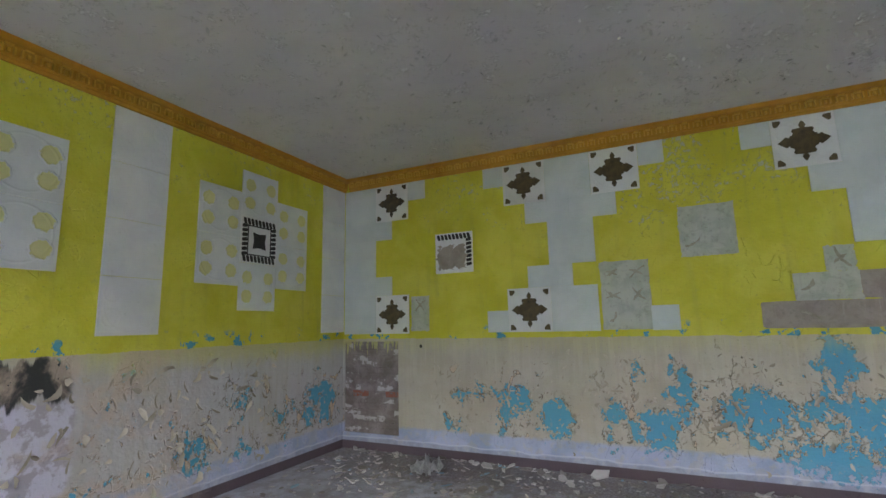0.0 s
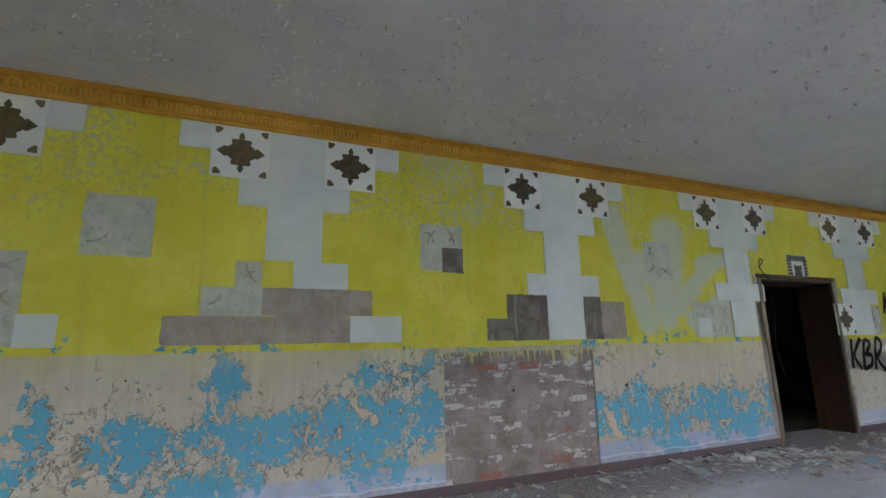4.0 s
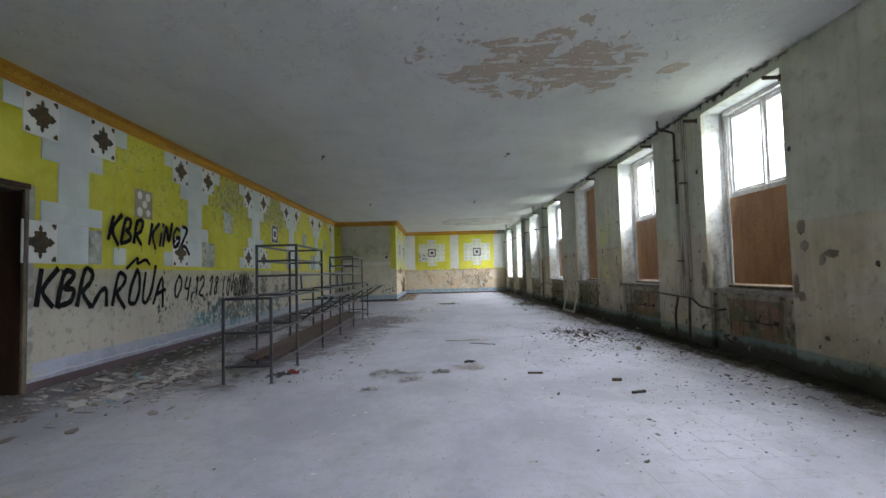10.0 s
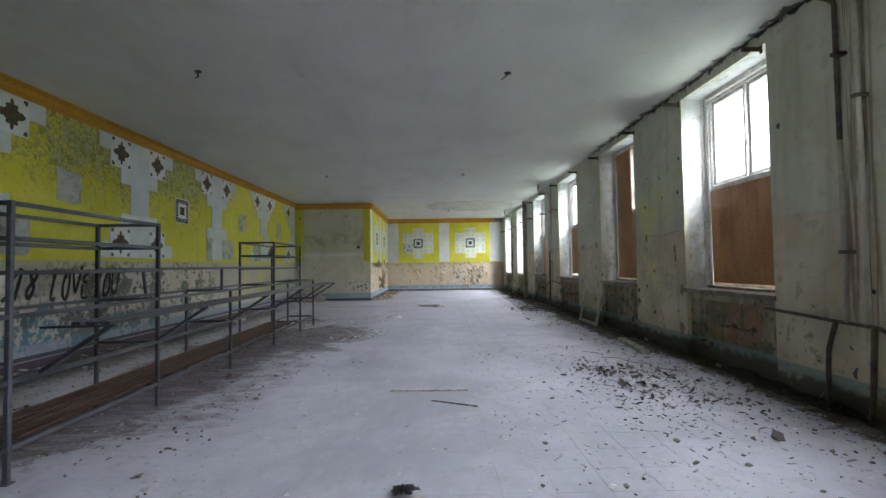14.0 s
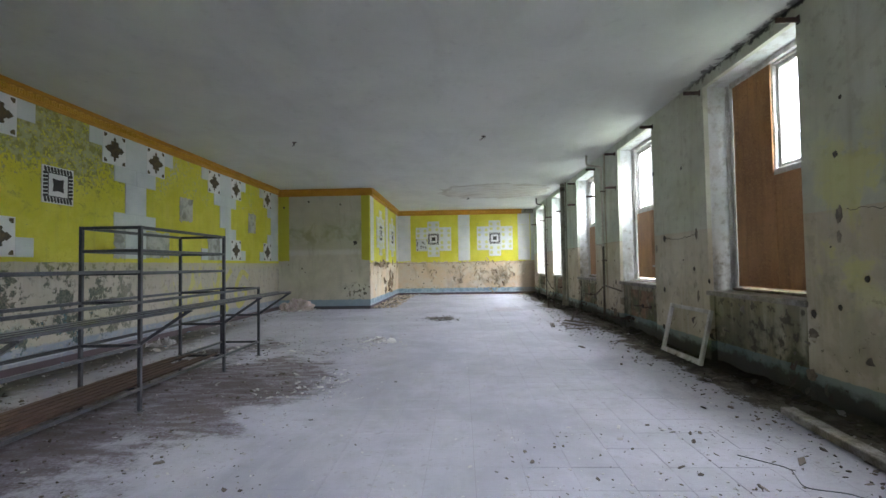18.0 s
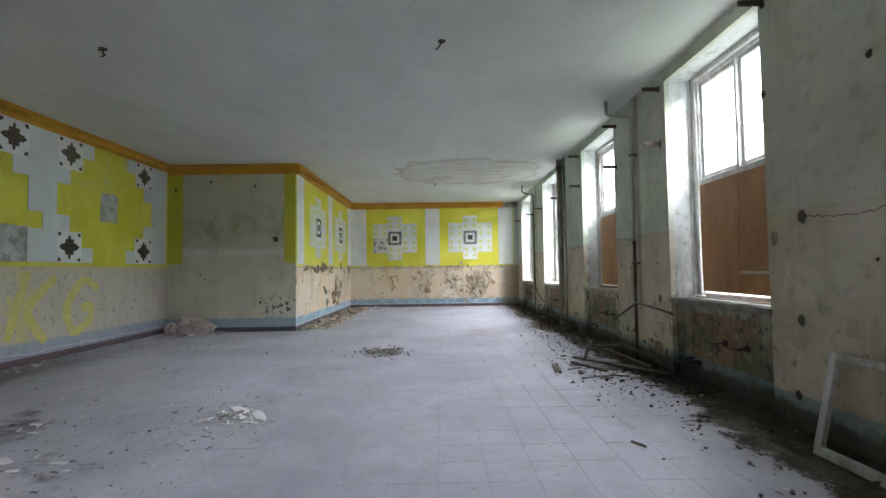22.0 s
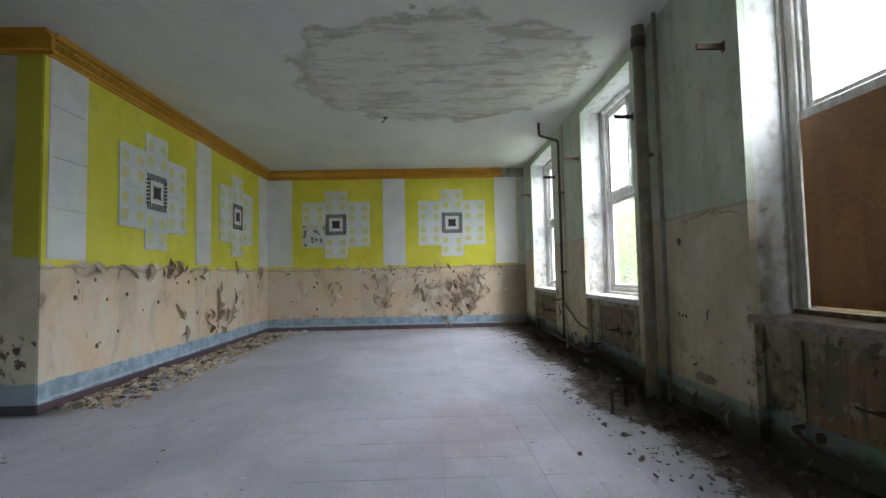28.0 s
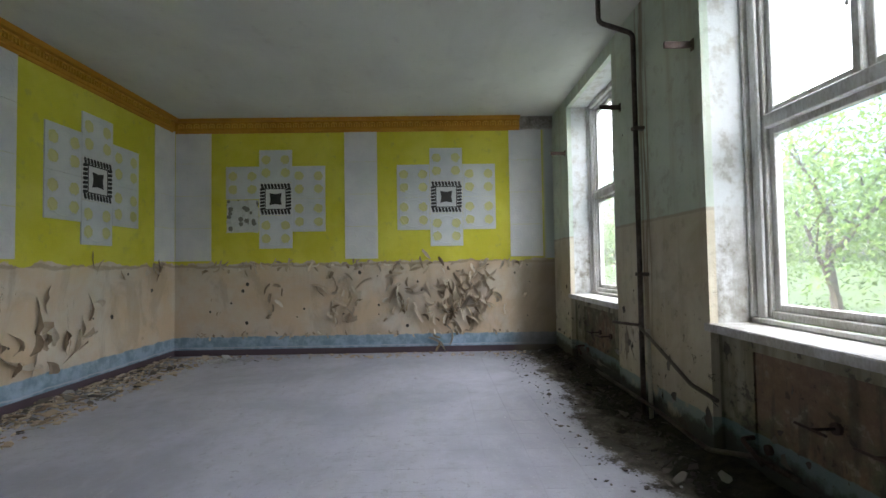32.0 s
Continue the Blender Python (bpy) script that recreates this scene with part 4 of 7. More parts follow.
def bar(bm, a, b, w, h=None, up=Vector((0, 0, 1))):
    """A straight bar of rectangular section from a to b."""
    h = h or w
    a, b = Vector(a), Vector(b)
    d = (b - a).normalized()
    if abs(d.dot(up)) > 0.95:
        up = Vector((0, 1, 0))
    s = d.cross(up).normalized()
    u = s.cross(d).normalized()
    c = min(w, h) * 0.12
    ring = [(-w / 2 + c, -h / 2), (w / 2 - c, -h / 2), (w / 2, -h / 2 + c), (w / 2, h / 2 - c), (w / 2 - c, h / 2), (-w / 2 + c, h / 2), (-w / 2, h / 2 - c), (-w / 2, -h / 2 + c)]
    r0 = [bm.verts.new(a + s * p + u * q) for p, q in ring]
    r1 = [bm.verts.new(b + s * p + u * q) for p, q in ring]
    for i in range(8):
        bm.faces.new((r0[i], r0[(i + 1) % 8], r1[(i + 1) % 8], r1[i]))
    bm.faces.new(r0[::-1])
    bm.faces.new(r1)


def tube(bm, pts, r, n=10, bend=0.0):
    """A round pipe along points; bends rounded by extra points."""
    pts = [Vector(p) for p in pts]
    if bend:
        out = [pts[0]]
        for a, b, c in zip(pts, pts[1:], pts[2:]):
            p, q = b + (a - b).normalized() * bend, b + (c - b).normalized() * bend
            for k in range(5):
                t = k / 4
                out.append(p * (1 - t) ** 2 + b * 2 * t * (1 - t) + q * t * t)
        pts = out + [pts[-1]]
    rings = []
    side = None
    for i, p in enumerate(pts):
        d = (pts[min(i + 1, len(pts) - 1)] - pts[max(i - 1, 0)]).normalized()
        if side is None:
            side = d.orthogonal().normalized()
        side = (side - d * side.dot(d)).normalized()
        o = d.cross(side)
        rings.append([bm.verts.new(p + side * math.cos(k * 2 * math.pi / n) * r + o * math.sin(k * 2 * math.pi / n) * r) for k in range(n)])
    for a, b in zip(rings, rings[1:]):
        for k in range(n):
            bm.faces.new((a[k], a[(k + 1) % n], b[(k + 1) % n], b[k]))
    bm.faces.new(rings[0][::-1])
    bm.faces.new(rings[-1])


def holes_boxes(bm, a0, a1, z0, z1, openings, place):
    """Fills a wall plane with boxes round rectangular openings; place(a, b, lo, hi) adds one box."""
    cuts = sorted({a0, a1, *[v for o in openings for v in o[:2] if a0 < v < a1]})
    for a, b in zip(cuts, cuts[1:]):
        spans = sorted((max(o[2], z0), min(o[3], z1)) for o in openings if o[0] <= a + 1e-6 and o[1] >= b - 1e-6)
        lo = z0
        for s, e in spans:
            if s > lo + 1e-6:
                place(a, b, lo, s)
            lo = max(lo, e)
        if lo < z1 - 1e-6:
            place(a, b, lo, z1)


# ---- floor, ceiling and walls ----
bm = bmesh.new()
box(bm, X0 - 0.5, YS - 0.46, -0.25, X2 + 0.3, YN + 0.55, -0.004)
floor = solo("floor", bm, M_JOINT, "dusty grey tiled floor littered with paint flakes", "floor", kind="structure")
bm = bmesh.new()
box(bm, X0 - 0.5, YS - 0.46, CEIL, X2 + 0.3, YN + 0.55, CEIL + 0.25)
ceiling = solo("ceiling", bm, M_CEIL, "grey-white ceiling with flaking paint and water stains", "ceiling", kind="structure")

DOOR = (8.12, 9.85, 0.0, 2.27)
BRICK_A, BRICK_B = (-4.03, -3.2, 0.20, 1.345), (3.17, 5.02, 0.09, 1.33)
bm = bmesh.new()
def place_core(a, b, lo, hi):
    box(bm, a, YN + 0.028, lo, b, YN + 0.5, hi)
holes_boxes(bm, X0 - 0.5, X1, 0.0, CEIL, [DOOR], place_core)
core = new("masonry", mesh_of(bm, "masonry", M_MORTAR))
bm = bmesh.new()
def place_skin(a, b, lo, hi):
    box(bm, a, YN, lo, b, YN + 0.027, hi)
holes_boxes(bm, X0, X1, 0.0, CEIL, [DOOR, BRICK_A, BRICK_B], place_skin)
wall_north = solo("wall_north", bm, M_NORTH, "yellow wall with white foam tiles above a flaking blue and cream dado", "wall", kind="structure")
core.parent = wall_north

bm = bmesh.new()
box(bm, X0 - 0.5, YS - 0.45, 0, X0, YN, CEIL)
wall_west = solo("wall_west", bm, M_NORTH, "yellow end wall with white tile panels and a peeling dado", "wall", kind="structure")
bm = bmesh.new()
box(bm, X1, YN2 + 0.02, 0, X2 + 0.3, YN + 0.5, CEIL)
wall_pier = solo("wall_pier", bm, M_PIER, "bare grey plaster face of the projecting wall block", "wall", kind="structure")
bm = bmesh.new()
box(bm, X1 + 0.003, YN2, 0, X2, YN2 + 0.019, CEIL)
wall_north_2 = solo("wall_north_2", bm, M_EAST, "yellow and peach side wall with white tile panels", "wall", kind="structure")
bm = bmesh.new()
box(bm, X2, YS - 0.45, 0, X2 + 0.3, YN2 + 0.019, CEIL)
wall_east = solo("wall_east", bm, M_EAST, "yellow and peach far wall with white tile panels", "wall", kind="structure")

wins = [(x - WIN_W / 2 + (0.045 if i == 4 else 0.0), x + WIN_W / 2, WIN_B, WIN_T) for i, x in enumerate(WIN_X)]
bays = [(a, b, 0.0, WIN_T) for a, b, lo, hi in wins]
niches = [(x - 0.52, x + 0.52, 0.14, 0.76) for k, x in enumerate(WIN_X) if k != 6]
bm = bmesh.new()
def place_front(a, b, lo, hi):
    box(bm, a, YS - BAY, lo, b, YS, hi)
holes_boxes(bm, X0, X2, 0.0, CEIL, bays, place_front)
def place_apron(a, b, lo, hi):
    box(bm, a, YS - BAY - 0.014, lo, b, YS - BAY - 0.0005, hi)
holes_boxes(bm, X0, X2, 0.0, CEIL, wins + niches, place_apron)
def place_back(a, b, lo, hi):
    box(bm, a, YS - 0.45, lo, b, YS - BAY - 0.0145, hi)
holes_boxes(bm, X0, X2, 0.0, CEIL, wins, place_back)
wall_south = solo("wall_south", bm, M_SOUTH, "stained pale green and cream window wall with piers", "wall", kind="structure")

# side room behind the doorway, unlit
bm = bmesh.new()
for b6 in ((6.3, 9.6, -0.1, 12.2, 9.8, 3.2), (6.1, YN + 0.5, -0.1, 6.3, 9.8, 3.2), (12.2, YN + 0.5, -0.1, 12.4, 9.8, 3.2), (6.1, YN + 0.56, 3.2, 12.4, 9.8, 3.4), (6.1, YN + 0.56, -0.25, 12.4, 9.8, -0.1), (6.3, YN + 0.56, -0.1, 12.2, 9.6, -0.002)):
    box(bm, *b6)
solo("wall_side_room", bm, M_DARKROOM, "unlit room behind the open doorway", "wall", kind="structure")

# door lining and casing
door = thing("door_1", "open doorway with dark brown lining and worn wooden casing", "doorway", (8.985, YN, 0), kind="structure")
def at_door(bm):
    bmesh.ops.translate(bm, verts=bm.verts, vec=(-8.985, -YN, 0))
    return bm
part("jamb", at_door(cut_box(8.121, YN + 0.01, 0, 8.15, YN + 0.51, 2.269)), M_DOORWOOD, door)
part("jamb", at_door(cut_box(9.82, YN + 0.01, 0, 9.849, YN + 0.51, 2.269)), M_DOORWOOD, door)
part("head", at_door(cut_box(8.15, YN + 0.01, 2.24, 9.82, YN + 0.51, 2.269)), M_DOORWOOD, door)
part("casing", at_door(cut_box(8.075, YN - 0.018, 0, 8.15, YN + 0.008, 2.27, 0.006)), M_CASING, door)
part("casing", at_door(cut_box(9.82, YN - 0.018, 0, 9.885, YN + 0.008, 2.27, 0.006)), M_CASING, door)
part("casing", at_door(cut_box(8.06, YN - 0.022, 2.27, 9.9, YN + 0.006, 2.33, 0.006)), M_DOORWOOD, door)
bm = bmesh.new()
tube(bm, [(8.13, YN - 0.03, 2.42), (8.20, YN - 0.05, 2.52), (8.12, YN - 0.05, 2.55), (8.11, YN - 0.04, 2.40), (8.30, YN - 0.04, 2.25), (8.27, YN - 0.05, 1.7), (8.19, YN - 0.05, 1.35), (8.24, YN - 0.06, 1.0), (8.30, YN - 0.05, 0.9)], 0.006, 6, 0.03)
solo("loose_cable", bm, M_WIRE, "black cable hanging loose beside the doorway", "cable")

# ---- cornice ----
def cornice(name, a, b, inward, ornaments=True, drop=0.0):
    """Ochre moulding along the top of a wall from a to b; inward points into the room."""
    a, b, n = Vector((*a, 0)), Vector((*b, 0)), Vector((*inward, 0))
    d = (b - a).normalized()
    prof = [(0.0, 3.405), (0.018, 3.405), (0.024, 3.418), (0.024, 3.43), (0.04, 3.435), (0.044, 3.445), (0.044, 3.525), (0.06, 3.53), (0.075, 3.545), (0.085, 3.556), (0.0, 3.556)]
    prof = [(p * 1.45 if p > 0.05 else p, 3.556 - (3.556 - z) * (1 + drop / 0.151)) for p, z in prof]
    bm = bmesh.new()
    r0 = [bm.verts.new(a + n * p + Vector((0, 0, z))) for p, z in prof]
    r1 = [bm.verts.new(b + n * p + Vector((0, 0, z))) for p, z in prof]
    for i in range(len(prof) - 1):
        bm.faces.new((r0[i], r0[i + 1], r1[i + 1], r1[i]))
    bm.faces.new(r0)
    bm.faces.new(r1[::-1])
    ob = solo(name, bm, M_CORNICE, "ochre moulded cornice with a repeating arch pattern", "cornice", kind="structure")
    if ornaments:
        bm = bmesh.new()
        length, k = (b - a).length, 0
        s = 0.06
        while s < length - 0.06:
            c = a + d * s
            for off, w, z0, z1 in ((-0.036, 0.012, 3.45, 3.505), (0.036, 0.012, 3.45, 3.505), (0.0, 0.05, 3.503, 3.517), (0.0, 0.018, 3.455, 3.485)):
                p = c + d * off
                q0, q1 = p - d * w / 2 + n * 0.040, p + d * w / 2 + n * 0.072
                x0, x1, y0, y1 = min(q0.x, q1.x), max(q0.x, q1.x), min(q0.y, q1.y), max(q0.y, q1.y)
                box(bm, x0, y0, z0 - drop * 0.5, x1, y1, z1 - drop * 0.5)
            s += 0.115
            k += 1
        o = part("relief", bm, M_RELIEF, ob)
        tagged(o, kind="stuff")
    return ob

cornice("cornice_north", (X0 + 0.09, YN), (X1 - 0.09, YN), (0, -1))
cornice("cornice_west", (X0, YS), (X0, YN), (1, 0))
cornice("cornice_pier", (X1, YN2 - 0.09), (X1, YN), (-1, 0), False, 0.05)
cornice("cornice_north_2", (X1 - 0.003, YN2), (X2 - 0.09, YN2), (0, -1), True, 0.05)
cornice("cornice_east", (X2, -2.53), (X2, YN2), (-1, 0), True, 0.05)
solo("trim", cut_box(X2 - 0.06, YS + 0.002, 3.36, X2 - 0.002, -2.532, 3.554, 0.006), M_SILL, "plain pale plaster block at the end of the cornice", "cornice", kind="structure")

# ---- tiles on the walls ----
def tile_mesh(w, h, t=0.012, name="wall_tile", material=None):
    bm = cut_box(-w / 2, -t, -h / 2, w / 2, 0, h / 2, 0.0016)
    return mesh_of(bm, name, material or M_TILE)

def prism(bm, pts, y0, y1):
    """An outline in x and z given depth."""
    f = [bm.verts.new((x, y0, z)) for x, z in pts]
    k = [bm.verts.new((x, y1, z)) for x, z in pts]
    n = len(pts)
    bm.faces.new(f)
    for i in range(n):
        bm.faces.new((f[i], k[i], k[(i + 1) % n], f[(i + 1) % n]))

def rosette_mesh():
    q = [(0.0, 0.198), (0.018, 0.174), (0.028, 0.150), (0.016, 0.128), (0.046, 0.124), (0.078, 0.122), (0.088, 0.100), (0.074, 0.080), (0.088, 0.062), (0.104, 0.058), (0.112, 0.040), (0.136, 0.054), (0.158, 0.036), (0.205, 0.0)]
    out = q[:]
    out += [(x, -z) for x, z in q[::-1][1:]]
    out += [(-x, -z) for x, z in q[1:]]
    out += [(-x, z) for x, z in q[::-1][1:-1]]
    bm = bmesh.new()
    prism(bm, out, -0.0155, -0.011)
    for sx in (-1, 1):
        for sz in (-1, 1):
            leaf = [(0.225, 0.225), (0.165, 0.222), (0.160, 0.200), (0.180, 0.178), (0.200, 0.160), (0.222, 0.168)]
            pts = [(sx * x, sz * z) for x, z in leaf]
            prism(bm, pts if sx * sz > 0 else pts[::-1], -0.0155, -0.011)
    return mesh_of(bm, "rosette", M_BROWN)

def motif_mesh(rows=(0, 1, 2, 3), cut=None):
    """Dark hatched border, a ring and a brown square; cut drops what lies below that height."""
    bm = bmesh.new()
    def piece(x0, z0, x1, z1, lean=0.0, up=0.0):
        if cut is not None:
            z0 = max(z0, cut)
        if z1 - z0 > 0.005:
            c = min(x1 - x0, z1 - z0) * 0.25 if lean or up else 0.0
            pts = [(x0 + c, z0), (x1 - c, z0), (x1, z0 + c), (x1, z1 - c), (x1 - c, z1), (x0 + c, z1), (x0, z1 - c), (x0, z0 + c)] if c else [(x0, z0), (x1, z0), (x1, z1), (x0, z1)]
            mx, mz = (x0 + x1) / 2, (z0 + z1) / 2
            prism(bm, [(x + lean * (z - mz), z + up * (x - mx)) for x, z in pts], -0.0155, -0.011)
    for k in range(9):
        c = -0.2 + 0.05 * k
        w = 0.019
        if 0 in rows:
            piece(c - w, 0.165, c + w, 0.235, -0.25)
        if 1 in rows:
            piece(c - w, -0.235, c + w, -0.165, -0.25)
        if abs(c) < 0.17:
            if 2 in rows:
                piece(-0.235, c - w, -0.165, c + w, 0.0, 0.12)
            if 3 in rows:
                piece(0.165, c - w, 0.235, c + w, 0.0, 0.12)
    if 4 not in rows:
        for x0, z0, x1, z1 in ((-0.165, 0.15, 0.165, 0.164), (-0.165, -0.164, 0.165, -0.15), (-0.165, -0.15, -0.15, 0.15), (0.15, -0.15, 0.165, 0.15)):
            piece(x0, z0, x1, z1)
        low = -0.09 if cut is None else max(-0.09, cut)
        prism(bm, [(-0.092, low), (0.0, low + 0.016), (0.092, low), (0.076, 0.0), (0.092, 0.09), (0.0, 0.074), (-0.092, 0.09), (-0.076, 0.0)], -0.0155, -0.011)
    return mesh_of(bm, "motif", M_BLACK)

H = 0.245
ME_FULL, ME_HALF, ME_QUART = tile_mesh(0.499, 2 * H - 0.001), tile_mesh(0.499, H - 0.001), tile_mesh(0.249, H - 0.001)
ME_FLOWER = tile_mesh(0.496, 2 * H - 0.002, 0.013, "wall_tile", M_TILE_WHITE)
ME_DISC, ME_WIDE = tile_mesh(0.497, 0.497, 0.014, "wall_tile", M_DISC), tile_mesh(0.497, 0.497, 0.014, "wall_tile", M_TILE_WHITE)
ME_ROSE, ME_MOTIF = rosette_mesh(), motif_mesh()
ME_MOTIF_HALF, ME_MOTIF_WORN = motif_mesh((0, 2, 3), -0.11), motif_mesh((0, 3, 4))

def stick(name, me, wall, m, label=""):
    ob = new(name, me)
    ob.parent = wall
    ob.matrix_local = m
    return tagged(ob, label)

def north_at(x, z):
    return Matrix.Translation((x, YN, z))

ZC = 2.42
def glue(wall, x0, x1, z0, z1, material, m=None, ragged=0.006):
    """A patch left bare where tiles came off, with a ragged rim."""
    bm = bmesh.new()
    rnd = random.Random(int(abs(x0 * 91 + z0 * 37) * 10))
    pts = []
    cx, cz = (x0 + x1) / 2, (z0 + z1) / 2
    for (ax, az), (bx, bz) in (((x0, z0), (x1, z0)), ((x1, z0), (x1, z1)), ((x1, z1), (x0, z1)), ((x0, z1), (x0, z0))):
        for k in range(15):
            t = k / 15 + rnd.uniform(-0.02, 0.02)
            d = ragged * (2.2 if rnd.random() < 0.12 else 0.55)
            pts.append((ax + (bx - ax) * t - cx + rnd.uniform(-d, d), az + (bz - az) * t - cz + rnd.uniform(-d, d)))
    prism(bm, pts, -0.0045, 0.0)
    me = mesh_of(bm, "bare_patch", material)
    o = stick("bare_patch", me, wall, m or north_at(cx, cz))
    if material in (M_GLUE, M_GLUE_TAN) and m is None:
        bm = bmesh.new()
        nx, nz = max(1, round((x1 - x0) / 0.245)), max(1, round((z1 - z0) / 0.245))
        for i in range(nx):
            for j in range(nz):
                if rnd.random() < (0.2 if material is M_GLUE else 0.55):
                    continue
                px, pz = x0 + (i + 0.5) * (x1 - x0) / nx - cx, z0 + (j + 0.5) * (z1 - z0) / nz - cz
                for s in (1, -1):
                    if rnd.random() < 0.18:
                        continue
                    a = math.radians(45 * s + rnd.uniform(-24, 24))
                    bow, ln, y = rnd.uniform(-0.5, 0.5), rnd.uniform(0.055, 0.115), -0.0065 - 0.001 * (s > 0)
                    one, two = [], []
                    for q in range(9):
                        t = q / 4.0 - 1.0
                        d = a + bow * t
                        c = Vector((math.cos(d), math.sin(d))) * ln * t
                        w = rnd.uniform(0.006, 0.021) * (1.0 - 0.6 * t * t)
                        one.append(c + Vector((-math.sin(d), math.cos(d))) * w)
                        two.append(c - Vector((-math.sin(d), math.cos(d))) * w * rnd.uniform(0.5, 1.2))
                    prism(bm, [(px + v.x, pz + v.y) for v in one + two[::-1]], y, -0.004)
        if len(bm.verts):
            k = new("glue_stroke", mesh_of(bm, "glue_stroke", M_XMARK))
            k.parent = o
        else:
            bm.free()
    return o

def column(c, miss=(), left=True, right=True, mid=True):
    """One white I-shaped figure of tiles with four rosettes; miss names the tiles that came off."""
    def lay(key, me, x, z, rose=False):
        if key in miss:
            return
        o = stick("wall_tile", me, wall_north, north_at(x, z))
        if rose:
            r = new("rosette", ME_ROSE)
            r.parent = o
    for s, zt in ((1, "u"), (-1, "l")):
        zf = ZC + s * 3 * H
        if mid:
            lay(zt + "m", ME_FULL, c, zf)
        if left:
            lay(zt + "fl", ME_FLOWER, c - 0.5, zf, True)
            lay(zt + "hl", ME_QUART, c - 0.875, ZC + s * 3.5 * H)
            lay(zt + "sl", ME_HALF if mid and right else ME_QUART, c - (0.25 if right else 0.375), ZC + s * 1.5 * H)
        if right:
            lay(zt + "fr", ME_FLOWER, c + 0.5, zf, True)
            lay(zt + "hr", ME_QUART, c + 0.875, ZC + s * 3.5 * H)
            lay(zt + "sr", ME_HALF if left else ME_QUART, c + (0.25 if left else 0.375), ZC + s * 1.5 * H)
        if not (left and right):
            lay(zt + "sc", ME_HALF, c, ZC + s * 1.5 * H)
    lay("c", ME_FULL, c, ZC)

column(-3.78, left=False, miss=("lhr",))
column(-0.98, miss=("lfr", "lsr", "lm2"))
column(1.70, miss=("lfl", "lfr", "lm", "lhl", "lsl"))
column(4.69, miss=("lfl", "lfr", "lhl", "lhr"))
column(7.69, miss=("lhl", "lfl", "lhr", "lfr"))
column(10.54, miss=("lfr", "lhl"))
column(13.51, miss=("lfr", "lhr"))
column(16.51, miss=())
column(19.39, miss=("lfl", "lfr", "lhr", "lhl"))
column(22.38, miss=("lfl", "lsl"))
column(25.22, right=False)

# bare places
glue(wall_north, -0.70, -0.22, 1.45, 2.16, M_GLUE)
glue(wall_north, -3.0, -2.75, 1.47, 1.90, M_GLUE)
glue(wall_north, 0.70, 2.42, 1.44, 1.68, M_GLUE_TAN)
glue(wall_north, 0.97, 1.45, 1.68, 1.93, M_GLUE)
glue(wall_north, 1.45, 2.44, 1.68, 1.93, M_GLUE_TAN)
glue(wall_north, 1.22, 1.44, 1.93, 2.16, M_GLUE)
glue(wall_north, 3.67, 4.44, 1.44, 1.67, M_GLUE_DARK)
glue(wall_north, 3.92, 4.44, 1.67, 1.93, M_GLUE_DARK)
glue(wall_north, 4.95, 5.20, 1.44, 1.93, M_GLUE_DARK)
glue(wall_north, 5.20, 5.56, 1.44, 1.88, M_GLUE_TAN)
glue(wall_north, 6.72, 7.42, 1.44, 1.90, M_GLUE)
glue(wall_north, 7.95, 8.06, 1.45, 1.90, M_GLUE)
glue(wall_north, 10.80, 11.05, 1.44, 1.90, M_GLUE_WORN, None, 0.022)
glue(wall_north, 13.80, 14.30, 1.44, 1.92, M_GLUE_WORN, None, 0.022)
glue(wall_north, 18.9, 19.14, 1.44, 1.92, M_GLUE_WORN, None, 0.022)
glue(wall_north, 19.64, 20.3, 1.46, 1.92, M_GLUE_WORN, None, 0.022)
glue(wall_north, 21.65, 22.13, 1.44, 1.95, M_GLUE_WORN, None, 0.022)
glue(wall_north, 0.09, 0.58, 2.15, 2.66, M_GLUE)
glue(wall_north, 2.93, 3.40, 2.15, 2.64, M_GLUE)
glue(wall_north, 3.17, 3.41, 2.14, 2.40, M_GLUE_DARK, north_at(3.29, 2.268) @ Matrix.Translation((0, -0.003, 0)))
glue(wall_north, 5.95, 6.42, 2.17, 2.66, M_GLUE)
glue(wall_north, 11.74, 12.18, 2.18, 2.62, M_GLUE_TAN, north_at(11.96, 2.40))
glue(wall_north, 14.72, 15.16, 2.2, 2.64, M_GLUE_WORN, None, 0.022)
glue(wall_north, 20.62, 21.06, 2.2, 2.66, M_GLUE_WORN, None, 0.022)
glue(wall_north, 23.55, 23.98, 2.16, 2.66, M_GLUE_WORN, None, 0.022)
for x0, x1 in ((7.985, 8.07), (9.888, 9.965)):
    for z0, z1 in ((0.12, 0.62), (0.60, 1.15), (1.13, 1.72), (1.70, 2.30)):
        glue(wall_north, x0, x1, z0, z1, M_GLUE_TAN if x0 < 9 else M_GLUE_WORN, north_at((x0 + x1) / 2, (z0 + z1) / 2), 0.02)
bm = bmesh.new()
for dx, dz, r in ((-0.10, 0.13, 0.055), (0.10, 0.12, 0.060), (0.02, 0.0, 0.055), (-0.10, -0.13, 0.065), (0.11, -0.13, 0.050)):
    prism(bm, [(11.96 + dx + math.cos(k * 0.449) * r * (1 + 0.12 * math.sin(k * 2.3)), 2.40 + dz + math.sin(k * 0.449) * r * 1.1) for k in range(14)], YN - 0.008, YN - 0.004)
stick("glue_dab", mesh_of(bm, "glue_dab", M_TILE_WHITE), wall_north, Matrix())
